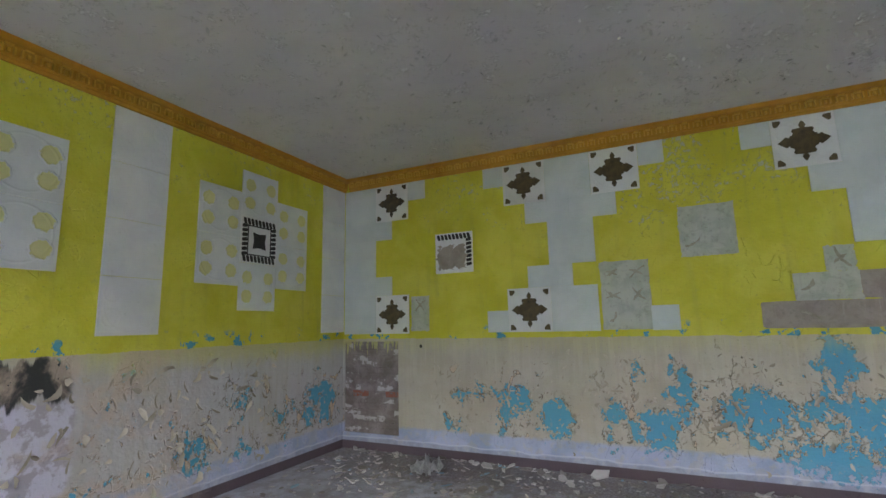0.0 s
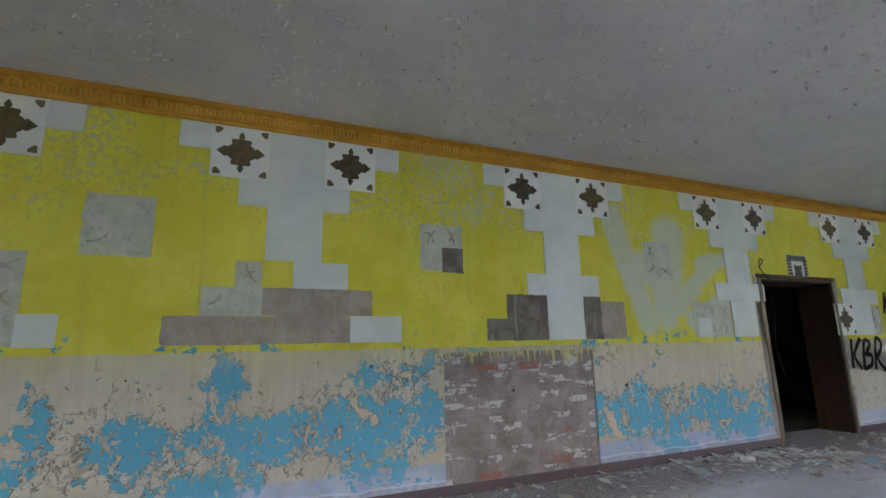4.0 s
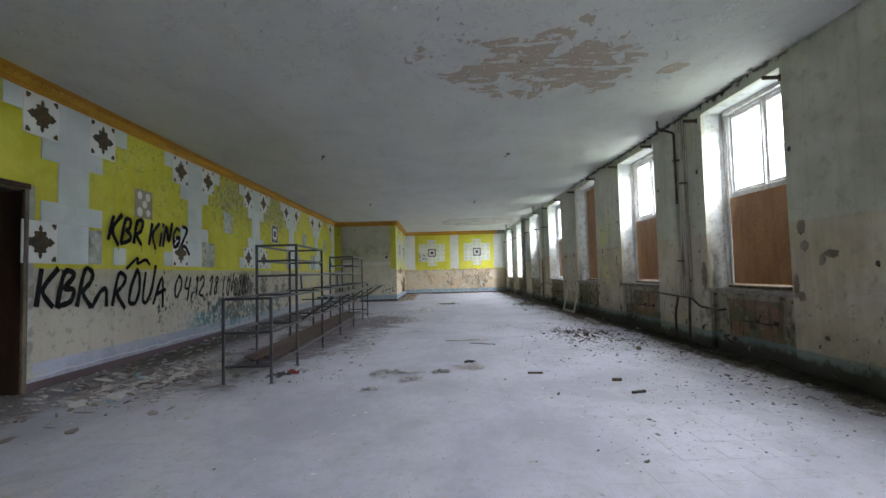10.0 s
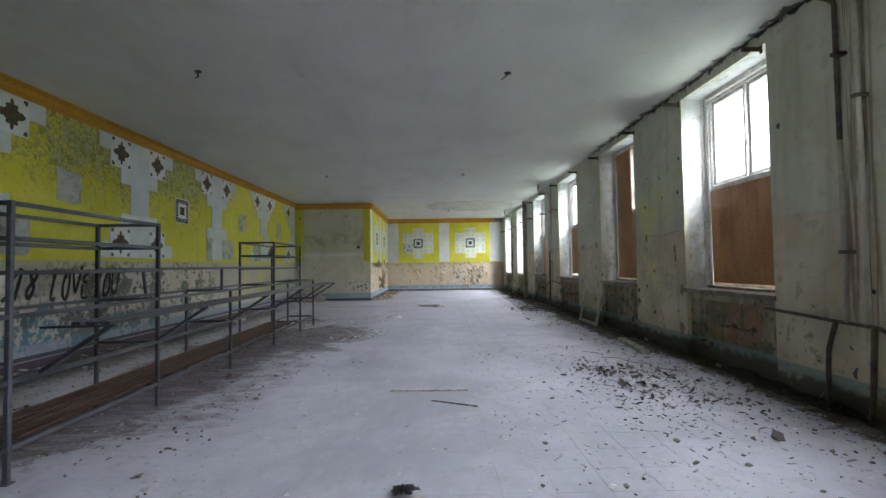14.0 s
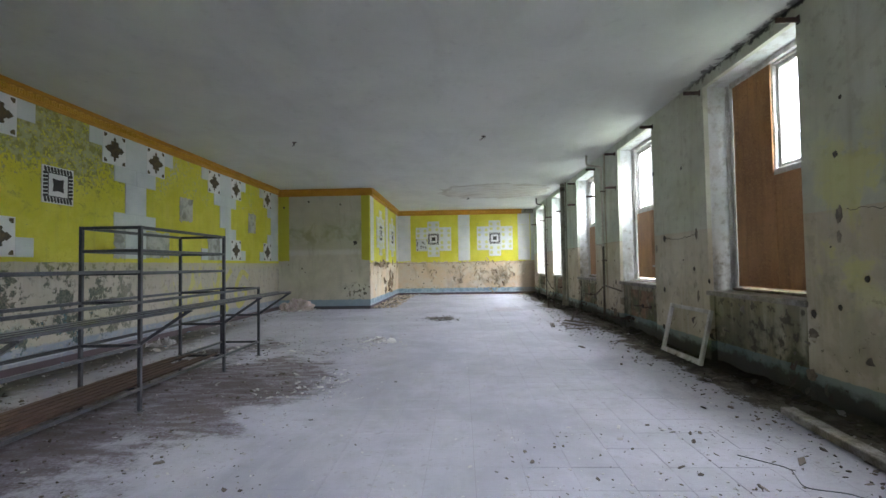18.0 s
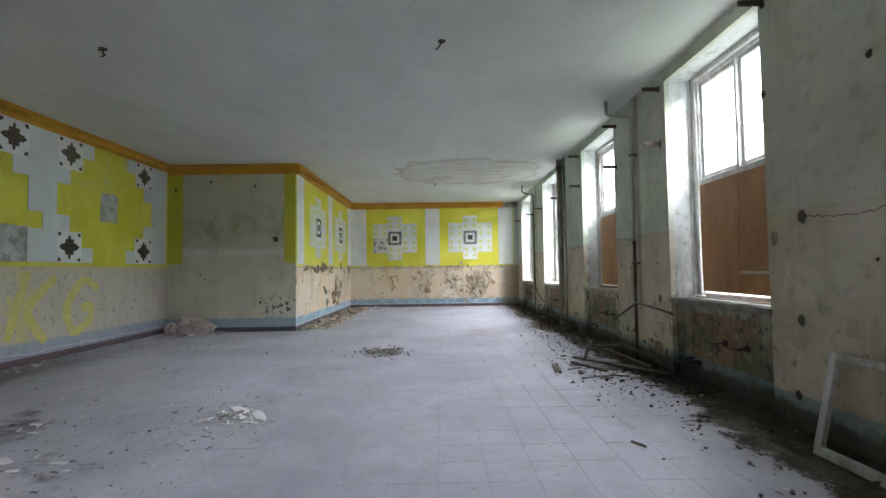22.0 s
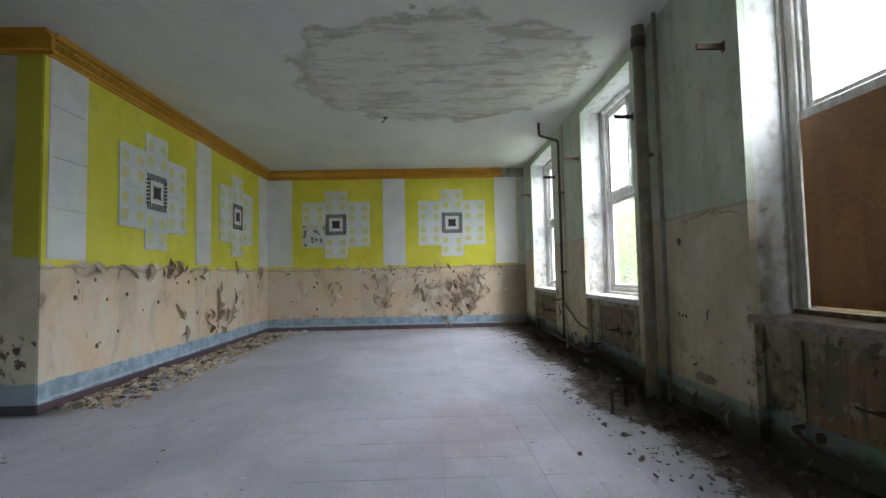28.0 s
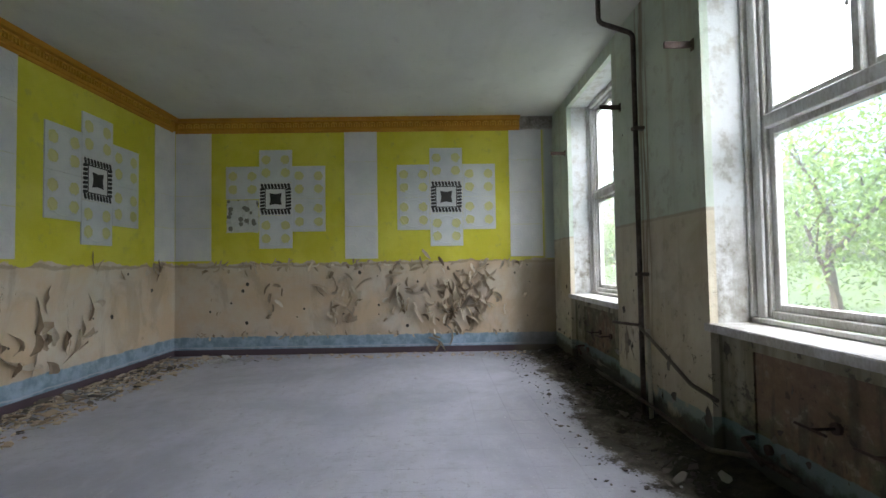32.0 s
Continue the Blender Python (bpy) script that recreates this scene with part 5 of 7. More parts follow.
# stray whole and half tiles that stayed
for x, z, me in ((-0.10, 1.565, ME_QUART), (2.48, 1.565, ME_HALF), (6.9, 1.565, ME_QUART), (11.4, 1.565, ME_QUART)):
    stick("wall_tile", me, wall_north, north_at(x, z))
# framed squares in the yellow fields
for x, me in ((-2.39, ME_MOTIF_WORN), (17.86, ME_MOTIF)):
    t = stick("wall_tile", ME_WIDE, wall_north, north_at(x, 2.41))
    mo = new("motif", me)
    mo.parent = t
glue(wall_north, -2.60, -2.24, 2.22, 2.52, M_GLUE_TAN, north_at(-2.42, 2.36) @ Matrix.Translation((0, -0.014, 0)), 0.035)
t = stick("wall_tile", tile_mesh(0.46, 0.31), wall_north, north_at(9.05, 2.495))
mo = new("motif", ME_MOTIF_HALF)
mo.parent = t
mo.location = (0, 0, -0.085)

def medallion(wall, base, ragged=()):
    """Seven tiles in a stepped cross round a framed square; base puts its middle on a wall."""
    spots = [("l0", -0.5, -0.25), ("l1", -0.5, 0.25), ("r0", 0.5, -0.25), ("r1", 0.5, 0.25), ("t", 0, 0.5), ("b", 0, -0.5)]
    for key, x, z in spots:
        if key not in ragged:
            stick("wall_tile", ME_DISC, wall, base @ Matrix.Translation((x, 0, z)))
    t = stick("wall_tile", ME_WIDE, wall, base @ Matrix.Translation((0, -0.002, 0)))
    mo = new("motif", ME_MOTIF)
    mo.parent = t

def south_break(x, z, w, h):
    """A ragged shallow hole in the plaster of the window wall."""
    rnd = random.Random(int(x * 100 + z * 1000))
    bm = bmesh.new()
    pts = []
    for k in range(22):
        a, r = k * 2 * math.pi / 22, rnd.uniform(0.72, 1.18)
        pts.append((math.cos(a) * w * 0.55 * r, math.sin(a) * h * 0.55 * r))
    prism(bm, pts, -0.004, 0.0)
    stick("bare_patch", mesh_of(bm, "bare_patch", M_BREAK), wall_south, pose(x, YS, z, 0, 0, 180))

def strip(wall, base, z0, z1, w=0.5):
    """An upright band of four white tiles."""
    n = 4
    h = (z1 - z0) / n
    me = tile_mesh(w - 0.004, h - 0.004, material=M_TILE_WHITE)
    for k in range(n):
        stick("wall_tile", me, wall, base @ Matrix.Translation((0, 0, z0 + (k + 0.5) * h)))

def east_at(y, z):
    return pose(X2, y, z, 0, 0, -90)

def west_at(y, z):
    return pose(X0, y, z, 0, 0, 90)

def north2_at(x, z):
    return Matrix.Translation((x, YN2, z))

for y in (1.19, -1.395):
    medallion(wall_east, east_at(y, 2.345), ("l0",) if y > 0 else ())
glue(wall_east, 1.45, 1.93, 1.85, 2.34, M_GLUE_BLOB, east_at(1.69, 2.09))
for y, w in ((-0.10, 0.5), (2.43, 0.54), (-2.61, 0.5)):
    strip(wall_east, east_at(y, 0), 1.42, 3.39, w)
for x in (27.37, 29.98):
    medallion(wall_north_2, north2_at(x, 2.345))
for x in (25.86, 28.67, 31.35):
    strip(wall_north_2, north2_at(x, 0), 1.42, 3.39)
medallion(wall_west, west_at(3.93, 2.48))
medallion(wall_west, west_at(1.32, 2.48))
strip(wall_west, west_at(2.62, 0), 1.51, 3.40)
strip(wall_west, west_at(5.21, 0), 1.47, 3.40, 0.46)

# broken plaster on the window wall
for q in ((14.61, 0.87, 0.10, 0.13), (14.64, 0.35, 0.11, 0.16), (14.78, 1.42, 0.07, 0.12), (14.76, 1.30, 0.05, 0.10), (15.64, 1.62, 0.06, 0.13), (15.65, 1.44, 0.04, 0.09), (16.01, 0.25, 0.12, 0.10), (17.95, 1.61, 0.06, 0.14), (17.95, 0.81, 0.05, 0.14), (21.19, 0.86, 0.08, 0.09), (21.28, 0.27, 0.20, 0.16), (22.51, 0.70, 0.05, 0.09), (25.72, 0.89, 0.09, 0.13), (24.80, 0.35, 0.30, 0.07), (11.42, 1.07, 0.14, 0.36), (9.66, 0.98, 0.07, 0.20), (9.60, 0.86, 0.10, 0.10), (12.92, 0.80, 0.06, 0.10), (15.97, 0.62, 0.12, 0.07), (19.2, 1.46, 0.07, 0.12), (28.95, 0.55, 0.08, 0.26), (25.75, 0.45, 0.10, 0.26), (9.55, 1.60, 0.11, 0.15), (9.52, 1.40, 0.10, 0.11), (9.18, 1.30, 0.16, 0.08), (9.3, 1.24, 0.08, 0.12)):
    south_break(*q)

def crack(pts, w, seed):
    """A thin forking crack in the window wall through points along the wall and in height."""
    rnd = random.Random(seed)
    bm = bmesh.new()
    run = []
    for (ax, az), (bx, bz) in zip(pts, pts[1:]):
        run += [(ax + (bx - ax) * k / 12 + rnd.uniform(-0.012, 0.012), az + (bz - az) * k / 12 + rnd.uniform(-0.014, 0.014)) for k in range(12)]
    edge = [(x, z + w * rnd.uniform(0.3, 1.0)) for x, z in run] + [(x, z - w * rnd.uniform(0.3, 1.0)) for x, z in run[::-1]]
    prism(bm, [(x - pts[0][0], z - pts[0][1]) for x, z in edge], 0.003, 0.0)
    o = new("crack", mesh_of(bm, "crack", M_HOLE))
    o.parent = wall_south
    o.location = (pts[0][0], YS, pts[0][1])

crack([(17.95, 1.61), (18.45, 1.57), (18.91, 1.60)], 0.004, 1)
crack([(21.75, 1.66), (22.1, 1.62), (22.5, 1.68)], 0.003, 3)
crack([(24.3, 1.60), (24.7, 1.64), (25.0, 1.60)], 0.003, 4)
crack([(14.7, 1.66), (15.2, 1.62), (15.6, 1.66)], 0.003, 5)

# ---- windows ----
JW = 0.14
def window(i, x):
    w = thing("window_%d" % (i + 1), "tall white timber window with flaking paint" if i >= 9 else "tall white timber window boarded up in its lower half", "window", (x, YS - 0.36, WIN_B), kind="structure")
    hw, hh = WIN_W / 2, WIN_T - WIN_B
    y0, y1 = -0.055, 0.045            # depth of the fixed frame
    tz = 2.19 - WIN_B
    fr = bmesh.new()
    for b6 in ((-hw + 0.002, y0, 0.05, -hw + JW, y1, hh - 0.002), (hw - JW, y0, 0.05, hw - 0.002, y1, hh - 0.002), (-hw + JW, y0, hh - 0.085, hw - JW, y1, hh - 0.002), (-hw + JW, y0, 0.02 if i == 7 else 0.05, hw - JW, y1, 0.075 if i == 7 else 0.10)):
        box(fr, *b6)
    bmesh.ops.bevel(fr, geom=fr.edges[:], offset=0.006, segments=1, affect="EDGES")
    frame_part = part("window_frame", fr, M_SASH, w)
    # inner stepped moulding beside the reveal
    for s in (-1, 1):
        for e0, e1, dep in ((0.002, 0.028, 0.05), (0.034, 0.112, 0.022)):
            bm = cut_box(min(s * (hw - e1), s * (hw - e0)), y1 + 0.001, 0.05, max(s * (hw - e1), s * (hw - e0)), y1 + dep, hh - 0.002, 0.007)
            part("bead", bm, M_SASH, w)
    bm = cut_box(-hw + 0.10, y1 + 0.001, hh - 0.06, hw - 0.10, y1 + 0.05, hh - 0.003, 0.007)
    part("bead", bm, M_SASH, w)
    bm = cut_box(-hw + JW, y0 - 0.005, tz - 0.05, hw - JW, y1 + 0.012, tz + 0.04, 0.008)
    part("transom", bm, M_SASH, w)
    bm = cut_box(-0.022, y0 - 0.003, tz + 0.04, 0.022, y1 + 0.008, hh - 0.085, 0.006)
    part("mullion", bm, M_SASH, w)
    off = -0.2 if i == 9 else 0.0
    bm = cut_box(off - 0.022, y0 - 0.003, 0.10, off + 0.022, y1 + 0.006, tz - 0.05, 0.006)
    part("mullion", bm, M_SASH, w)
    for s in (-1, 1):
        for low in (True, False):
            za, zb = (0.10, tz - 0.05) if low else (tz + 0.04, hh - 0.085)
            mx = off if low else 0.0
            xa, xb = (mx + 0.022, hw - JW) if s > 0 else (-hw + JW, mx - 0.022)
            boarded = (low and not (i == 10 or (i == 9 and s > 0))) or (i == 6 and s > 0)
            if boarded:
                gap = 0.03 if i == 7 and s > 0 else 0.0
                xl, xr = (0.002, xb + 0.01 - gap) if s > 0 else (xa - 0.01, mx - 0.002)
                zl, zh = za - 0.01, zb + 0.02
                if i == 6 and s > 0:
                    zl, zh = (zl, tz) if low else (tz - 0.012, zh)
                split = zl + {4: 0.0, 5: 0.16, 7: 0.20, 8: 0.0}.get(i, 0.0) if low else zl
                for p, q, dy in ((zl, split, 0.0), (split - 0.015, zh, 0.003)):
                    if q - p > 0.05:
                        bm = cut_box(xl if s > 0 else xl, y1 + 0.012 + dy, p, xr if s > 0 else xr + 0.006, y1 + 0.022 + dy + (0.003 if s > 0 else 0.0), q, 0.002)
                        part("board", bm, M_BOARD, w, "orange-brown hardboard sheet")
                if i == 7 and s < 0:
                    bm = cut_box(xl + 0.02, y1 + 0.024, split + 0.0, xr, y1 + 0.034, split + 0.025, 0.003)
                    part("batten", bm, M_SASH, w)
                bm = cut_box(-0.03, y1 + 0.0245, za, 0.012, y1 + 0.030, zb, 0.002)
                if s > 0 and low and i in (4, 6):
                    part("batten", bm, M_BOARD, w)
                else:
                    bm.free()
                continue
            r = 0.045
            sash = bmesh.new()
            for b6 in ((xa, -0.03, za, xa + r, 0.02, zb), (xb - r, -0.03, za, xb, 0.02, zb), (xa + r, -0.03, za, xb - r, 0.02, za + r), (xa + r, -0.03, zb - r, xb - r, 0.02, zb)):
                box(sash, *b6)
            bmesh.ops.bevel(sash, geom=sash.edges[:], offset=0.005, segments=1, affect="EDGES")
            so = part("sash", sash, M_SASH, w)
            bm = bmesh.new()
            box(bm, xa + r - 0.004, -0.008, za + r - 0.004, xb - r + 0.004, -0.004, zb - r + 0.004)
            p = part("pane", bm, M_GLASS, so)
            p.visible_shadow = False
            hx = xa + 0.02 if s > 0 else xb - 0.02
            bm = bmesh.new()
            tube(bm, [(hx, 0.02, za + 0.42), (hx, 0.05, za + 0.42), (hx, 0.055, za + 0.36)], 0.009, 8, 0.012)
            part("handle", bm, M_SASH, so)
    # sill board
    bm = cut_box(-hw + 0.002, 0.05, -0.03, hw - 0.002, 0.361, 0.014, 0.004)
    part("window_sill", bm, M_SILL if i < 9 else M_SASH, w)
    bm = cut_box(-hw - 0.025, 0.361, -0.04, hw + 0.025, 0.39, 0.014, 0.006, 2)
    part("window_sill", bm, M_SILL if i < 9 else M_SASH, w)
    bm = cut_box(-hw + 0.002, y1 + 0.002, 0.016, hw - 0.002, y1 + 0.04, 0.03 if i == 7 else 0.05, 0.006)
    part("bottom_rail", bm, M_CASING if i < 9 else M_SASH, w)
    return w

for i, x in enumerate(WIN_X):
    window(i, x)

# ---- serving rack of steel tube ----
def serving_rack():
    rack = thing("serving_rack", "long blue-grey welded steel serving rack with bare shelves", "rack", (14.2, 3.14, 0))
    o = Vector((14.2, 3.14, 0))
    P, F, B = [10.02, 11.08, 12.61, 14.20, 15.87, 17.42, 18.45], 2.87, 3.41
    tall = {1, 2, 4, 5}
    T = 0.032
    def rail(a, b, w=T, h=None, name="rail", material=M_STEEL, label=""):
        bm = bmesh.new()
        bar(bm, Vector(a) - o, Vector(b) - o, w, h)
        return part(name, bm, material, rack, label)
    for i, x in enumerate(P):
        top = 1.66 if i in tall else 0.985
        for y in (F, B):
            rail((x, y, 0.0), (x, y, top), name="post")
            bm = bmesh.new()
            box(bm, x - 0.03 - o.x, y - 0.03 - o.y, 0.0, x + 0.03 - o.x, y + 0.03 - o.y, 0.006)
            part("foot_plate", bm, M_STEEL, rack)
        for z in (0.20, 0.585, 0.97) + ((1.23, 1.435, 1.645) if i in tall else ()):
            rail((x, F + T / 2, z), (x, B - T / 2, z), 0.028, name="cross_rail")
    for i, (a, b) in enumerate(zip(P, P[1:])):
        high = i in (1, 4)
        for z in (0.20, 0.97) + ((1.23, 1.435, 1.645) if high else ()):
            for y in (F, B):
                rail((a + T / 2, y, z), (b - T / 2, y, z), 0.028)
        rail((a + T / 2, B, 0.585), (b - T / 2, B, 0.585), 0.028)
        if i in (0, 1, 2, 3):
            rail((a + T / 2, F, 0.585), (b - T / 2, F, 0.585), 0.028)
    # rail that joins the two tall bays
    rail((12.60, F, 1.245), (15.85, F, 1.245), 0.028)
    rail((13.95, F, 0.98), (13.95, F, 1.235), 0.028, name="short_post")
    rail((13.35, B, 0.98), (13.30, B, 1.235), 0.028, name="short_post")
    rail((12.60, B, 1.245), (15.85, B, 1.245), 0.028)
    # tray ledge on slanting arms
    for y in (2.43, 2.52, 2.61):
        rail((11.25, y, 0.905), (18.47, y, 0.905), 0.055, 0.022, name="tray_slat")
    for x in (11.30, 12.58, 14.20, 15.87, 17.42, 18.45):
        rail((x, F - 0.01, 0.60), (x, 2.42, 0.888), 0.028, name="arm")
        rail((x, F - 0.01, 0.88), (x, 2.40, 0.885), 0.026, 0.016, name="arm")
    # loose rusty bars lying on the low cross rails
    for k, y in enumerate((2.94, 3.01, 3.09, 3.17, 3.25, 3.33)):
        rail((10.25 + 0.12 * (k % 3), y, 0.225), (17.35 - 0.17 * (k % 4), y + 0.015, 0.225), 0.058, 0.018, name="loose_bar", material=M_RUST, label="rusty brown flat bar")
    rack.rotation_euler = (0, 0, radians(1.1))
    return rack
serving_rack()

# ---- pipes along the window wall ----
YP = YS + 0.07
def pipe_run(name, label, runs, clamps=()):
    p = thing(name, label, "pipe", (runs[0][1][0][0], YP, 0), group="heating pipes")
    o = p.location
    for part_name, pts, r, mat in runs:
        bm = bmesh.new()
        tube(bm, [Vector(q) - o for q in pts], r, 10, r * 2.2)
        part(part_name, bm, mat, p, smooth=True)
    for x, z in clamps:
        bm = cut_box(x - 0.03 - o.x, YS - o.y, z - 0.015, x + 0.03 - o.x, YP + 0.03 - o.y, z + 0.015, 0.004)
        part("clamp", bm, M_PIPE, p)
    return p

pipe_run("riser_pipe", "rusty twin heating riser with a cross branch", [
    ("riser", [(12.03, YS + 0.30, CEIL), (12.03, YS + 0.30, 3.44), (11.97, YP, 3.34), (11.97, YP, 2.2)], 0.020, M_PIPE),
    ("riser", [(11.97, YP, 2.2), (11.97, YP, 0.74)], 0.020, M_PIPE_PALE),
    ("riser", [(11.80, YP - 0.01, 3.30), (11.80, YP - 0.01, 0.74)], 0.022, M_PIPE_PALE),
    ("lower_pipe", [(12.08, YP, 0.74), (12.14, YP + 0.02, 0.5), (12.15, YP + 0.02, 0.3), (12.15, YP + 0.02, 0.0)], 0.019, M_PIPE),
    ("lower_pipe", [(11.74, YP, 0.74), (11.79, YP, 0.0)], 0.021, M_PIPE),
    ("branch", [(12.92, YP - 0.01, 0.77), (12.1, YP, 0.74), (11.7, YP, 0.73), (11.45, YP, 0.62), (11.05, YP, 0.60), (10.92, YP - 0.05, 0.62)], 0.015, M_PIPE)], [(11.97, 2.9), (11.97, 1.3), (11.8, 2.5)])
pipe_run("riser_pipe", "rust-stained heating riser with two branches", [
    ("riser", [(21.94, YS + 0.32, CEIL), (21.94, YS + 0.32, 3.36), (21.74, YP, 3.26), (21.74, YP, 1.6)], 0.022, M_PIPE_PALE),
    ("riser", [(21.74, YP, 1.6), (21.76, YP, 0.0)], 0.022, M_PIPE),
    ("branch", [(21.75, YP + 0.01, 0.76), (22.3, YP, 0.57), (22.62, YP - 0.02, 0.47), (22.80, YP - 0.1, 0.45)], 0.014, M_PIPE),
    ("branch", [(21.75, YP + 0.01, 0.78), (21.02, YP, 0.74), (20.90, YP - 0.08, 0.70)], 0.014, M_PIPE),
    ("floor_pipe", [(22.6, YS + 0.10, 0.14), (21.3, YS + 0.11, 0.17), (20.6, YS + 0.08, 0.22), (20.45, YS - 0.05, 0.24)], 0.017, M_PIPE)], [(21.74, 2.75), (21.75, 1.3)])
pipe_run("riser_pipe", "thick pale soil pipe from floor to ceiling", [
    ("riser", [(25.50, YS + 0.09, 0.0), (25.50, YS + 0.09, CEIL)], 0.058, M_PIPE_DULL),
    ("riser", [(25.26, YS + 0.05, 0.0), (25.26, YS + 0.05, CEIL)], 0.020, M_PIPE_DULL),
    ("collar", [(25.50, YS + 0.09, 0.02), (25.50, YS + 0.09, 0.16)], 0.072, M_PIPE_DULL),
    ("collar", [(25.50, YS + 0.09, 3.35), (25.50, YS + 0.09, 3.45)], 0.070, M_PIPE)], [(25.50, 2.3)])
pipe_run("riser_pipe", "brown heating riser with a sloping branch", [
    ("riser", [(28.42, YS + 0.38, CEIL), (28.42, YS + 0.38, 3.36), (28.46, YP, 3.28), (28.46, YP, 0.0)], 0.021, M_PIPE),
    ("riser", [(28.34, YP, 0.75), (28.32, YP, 0.0)], 0.018, M_PIPE_PALE),
    ("branch", [(28.45, YP + 0.02, 0.77), (29.1, YP, 0.72), (29.3, YP - 0.1, 0.70)], 0.013, M_PIPE),
    ("branch", [(28.45, YP + 0.02, 0.76), (27.7, YP, 0.46), (27.45, YP - 0.03, 0.42)], 0.014, M_PIPE),
    ("floor_pipe", [(29.6, YS + 0.08, 0.14), (28.2, YS + 0.10, 0.15), (27.5, YS + 0.08, 0.10), (27.2, YS - 0.02, 0.17), (26.9, YS - 0.04, 0.17)], 0.016, M_PIPE)], [(28.46, 2.45), (28.46, 1.2)])
stub = thing("pipe_stub", "rusty pipe stubs with a cross bar standing out of the floor", "pipe", (25.2, -2.5, 0))
for nm, pts, r in (("post", [(-0.10, 0.10, 0), (-0.10, 0.10, 0.21)], 0.016), ("post", [(0.10, -0.10, 0), (0.10, -0.10, 0.24)], 0.016), ("cross_bar", [(-0.13, 0.13, 0.17), (0.13, -0.13, 0.19)], 0.010)):
    bm = bmesh.new()
    tube(bm, pts, r, 8)
    part(nm, bm, M_RUST, stub, smooth=True)

# radiator stubs left in the niches
for k, (x, z) in enumerate([(x + dx, z) for x in WIN_X[4:6] + WIN_X[7:] for dx, z in ((0.42, 0.22), (-0.05, 0.50), (-0.38, 0.50))]):
    s = thing("radiator_bracket", "rusty radiator bracket in the niche under the window", "bracket", (x, YS - BAY - 0.014, z), group="radiator brackets")
    bm = bmesh.new()
    if k % 3 == 0:
        tube(bm, [(0.12, 0.0, 0.03), (0.1, 0.10, 0.03), (-0.05, 0.13, 0.0), (-0.12, 0.13, -0.03)], 0.014, 8, 0.03)
    else:
        tube(bm, [(0.0, 0.0, 0.0), (0.0, 0.14, 0.0)], 0.008, 6)
        tube(bm, [(-0.09, 0.135, 0.0), (0.09, 0.14, 0.004)], 0.007, 6)
    part("arm", bm, M_RUST, s)
    bm = bmesh.new()
    tube(bm, [(0, 0.0, 0), (0, 0.02, 0)], 0.03, 10)
    part("rosette_plate", bm, M_RUST, s)

# curtain brackets
for x, z in ((9.72, 3.30), (12.92, 3.38), (11.42, 3.36), (14.55, 3.38), (16.0, 3.40), (17.75, 3.38), (19.22, 3.38), (21.05, 3.38), (21.05, 2.72), (22.46, 2.75), (22.46, 3.36), (24.34, 3.36), (24.36, 2.80), (25.88, 2.80), (27.66, 2.80), (28.95, 2.80), (30.9, 2.82)):
    s = thing("curtain_bracket", "dark iron curtain bracket sticking out beside the window", "bracket", (x, YS, z), group="curtain brackets")
    bm = bmesh.new()
    bar(bm, (0, 0, 0), (0, 0.20, 0), 0.02, 0.045)
    part("arm", bm, M_RUST, s)
    bm = cut_box(-0.02, 0.0, -0.04, 0.02, 0.008, 0.04, 0.002)
    part("plate", bm, M_RUST, s)

# ---- leaning window sash ----
sash = thing("loose_window_sash", "white-painted empty window sash leaning against the wall", "window sash", (18.1, -2.84, 0.0))
def in_sash(bm):
    bmesh.ops.rotate(bm, verts=bm.verts, cent=(0, 0, 0), matrix=Matrix.Rotation(radians(13), 3, "X"))
    return bm
for nm, b6 in (("stile", (-0.55, -0.022, 0.0, -0.495, 0.022, 0.68)), ("stile", (0.495, -0.022, 0.0, 0.55, 0.022, 0.68)), ("bottom_rail", (-0.495, -0.022, 0.0, 0.495, 0.022, 0.065)), ("top_rail", (-0.495, -0.022, 0.63, 0.495, 0.022, 0.68))):
    part(nm, in_sash(cut_box(*b6, 0.006)), M_SASH, sash)

# ---- loose timber ----
def plank(a, b, w, h, label, group="", mat=None, name="plank"):
    a, b = Vector(a), Vector(b)
    c = (a + b) / 2
    bm = bmesh.new()
    bar(bm, a - c, b - c, w, h)
    return solo(name, bm, mat or M_WOOD, label, "plank", c, group)

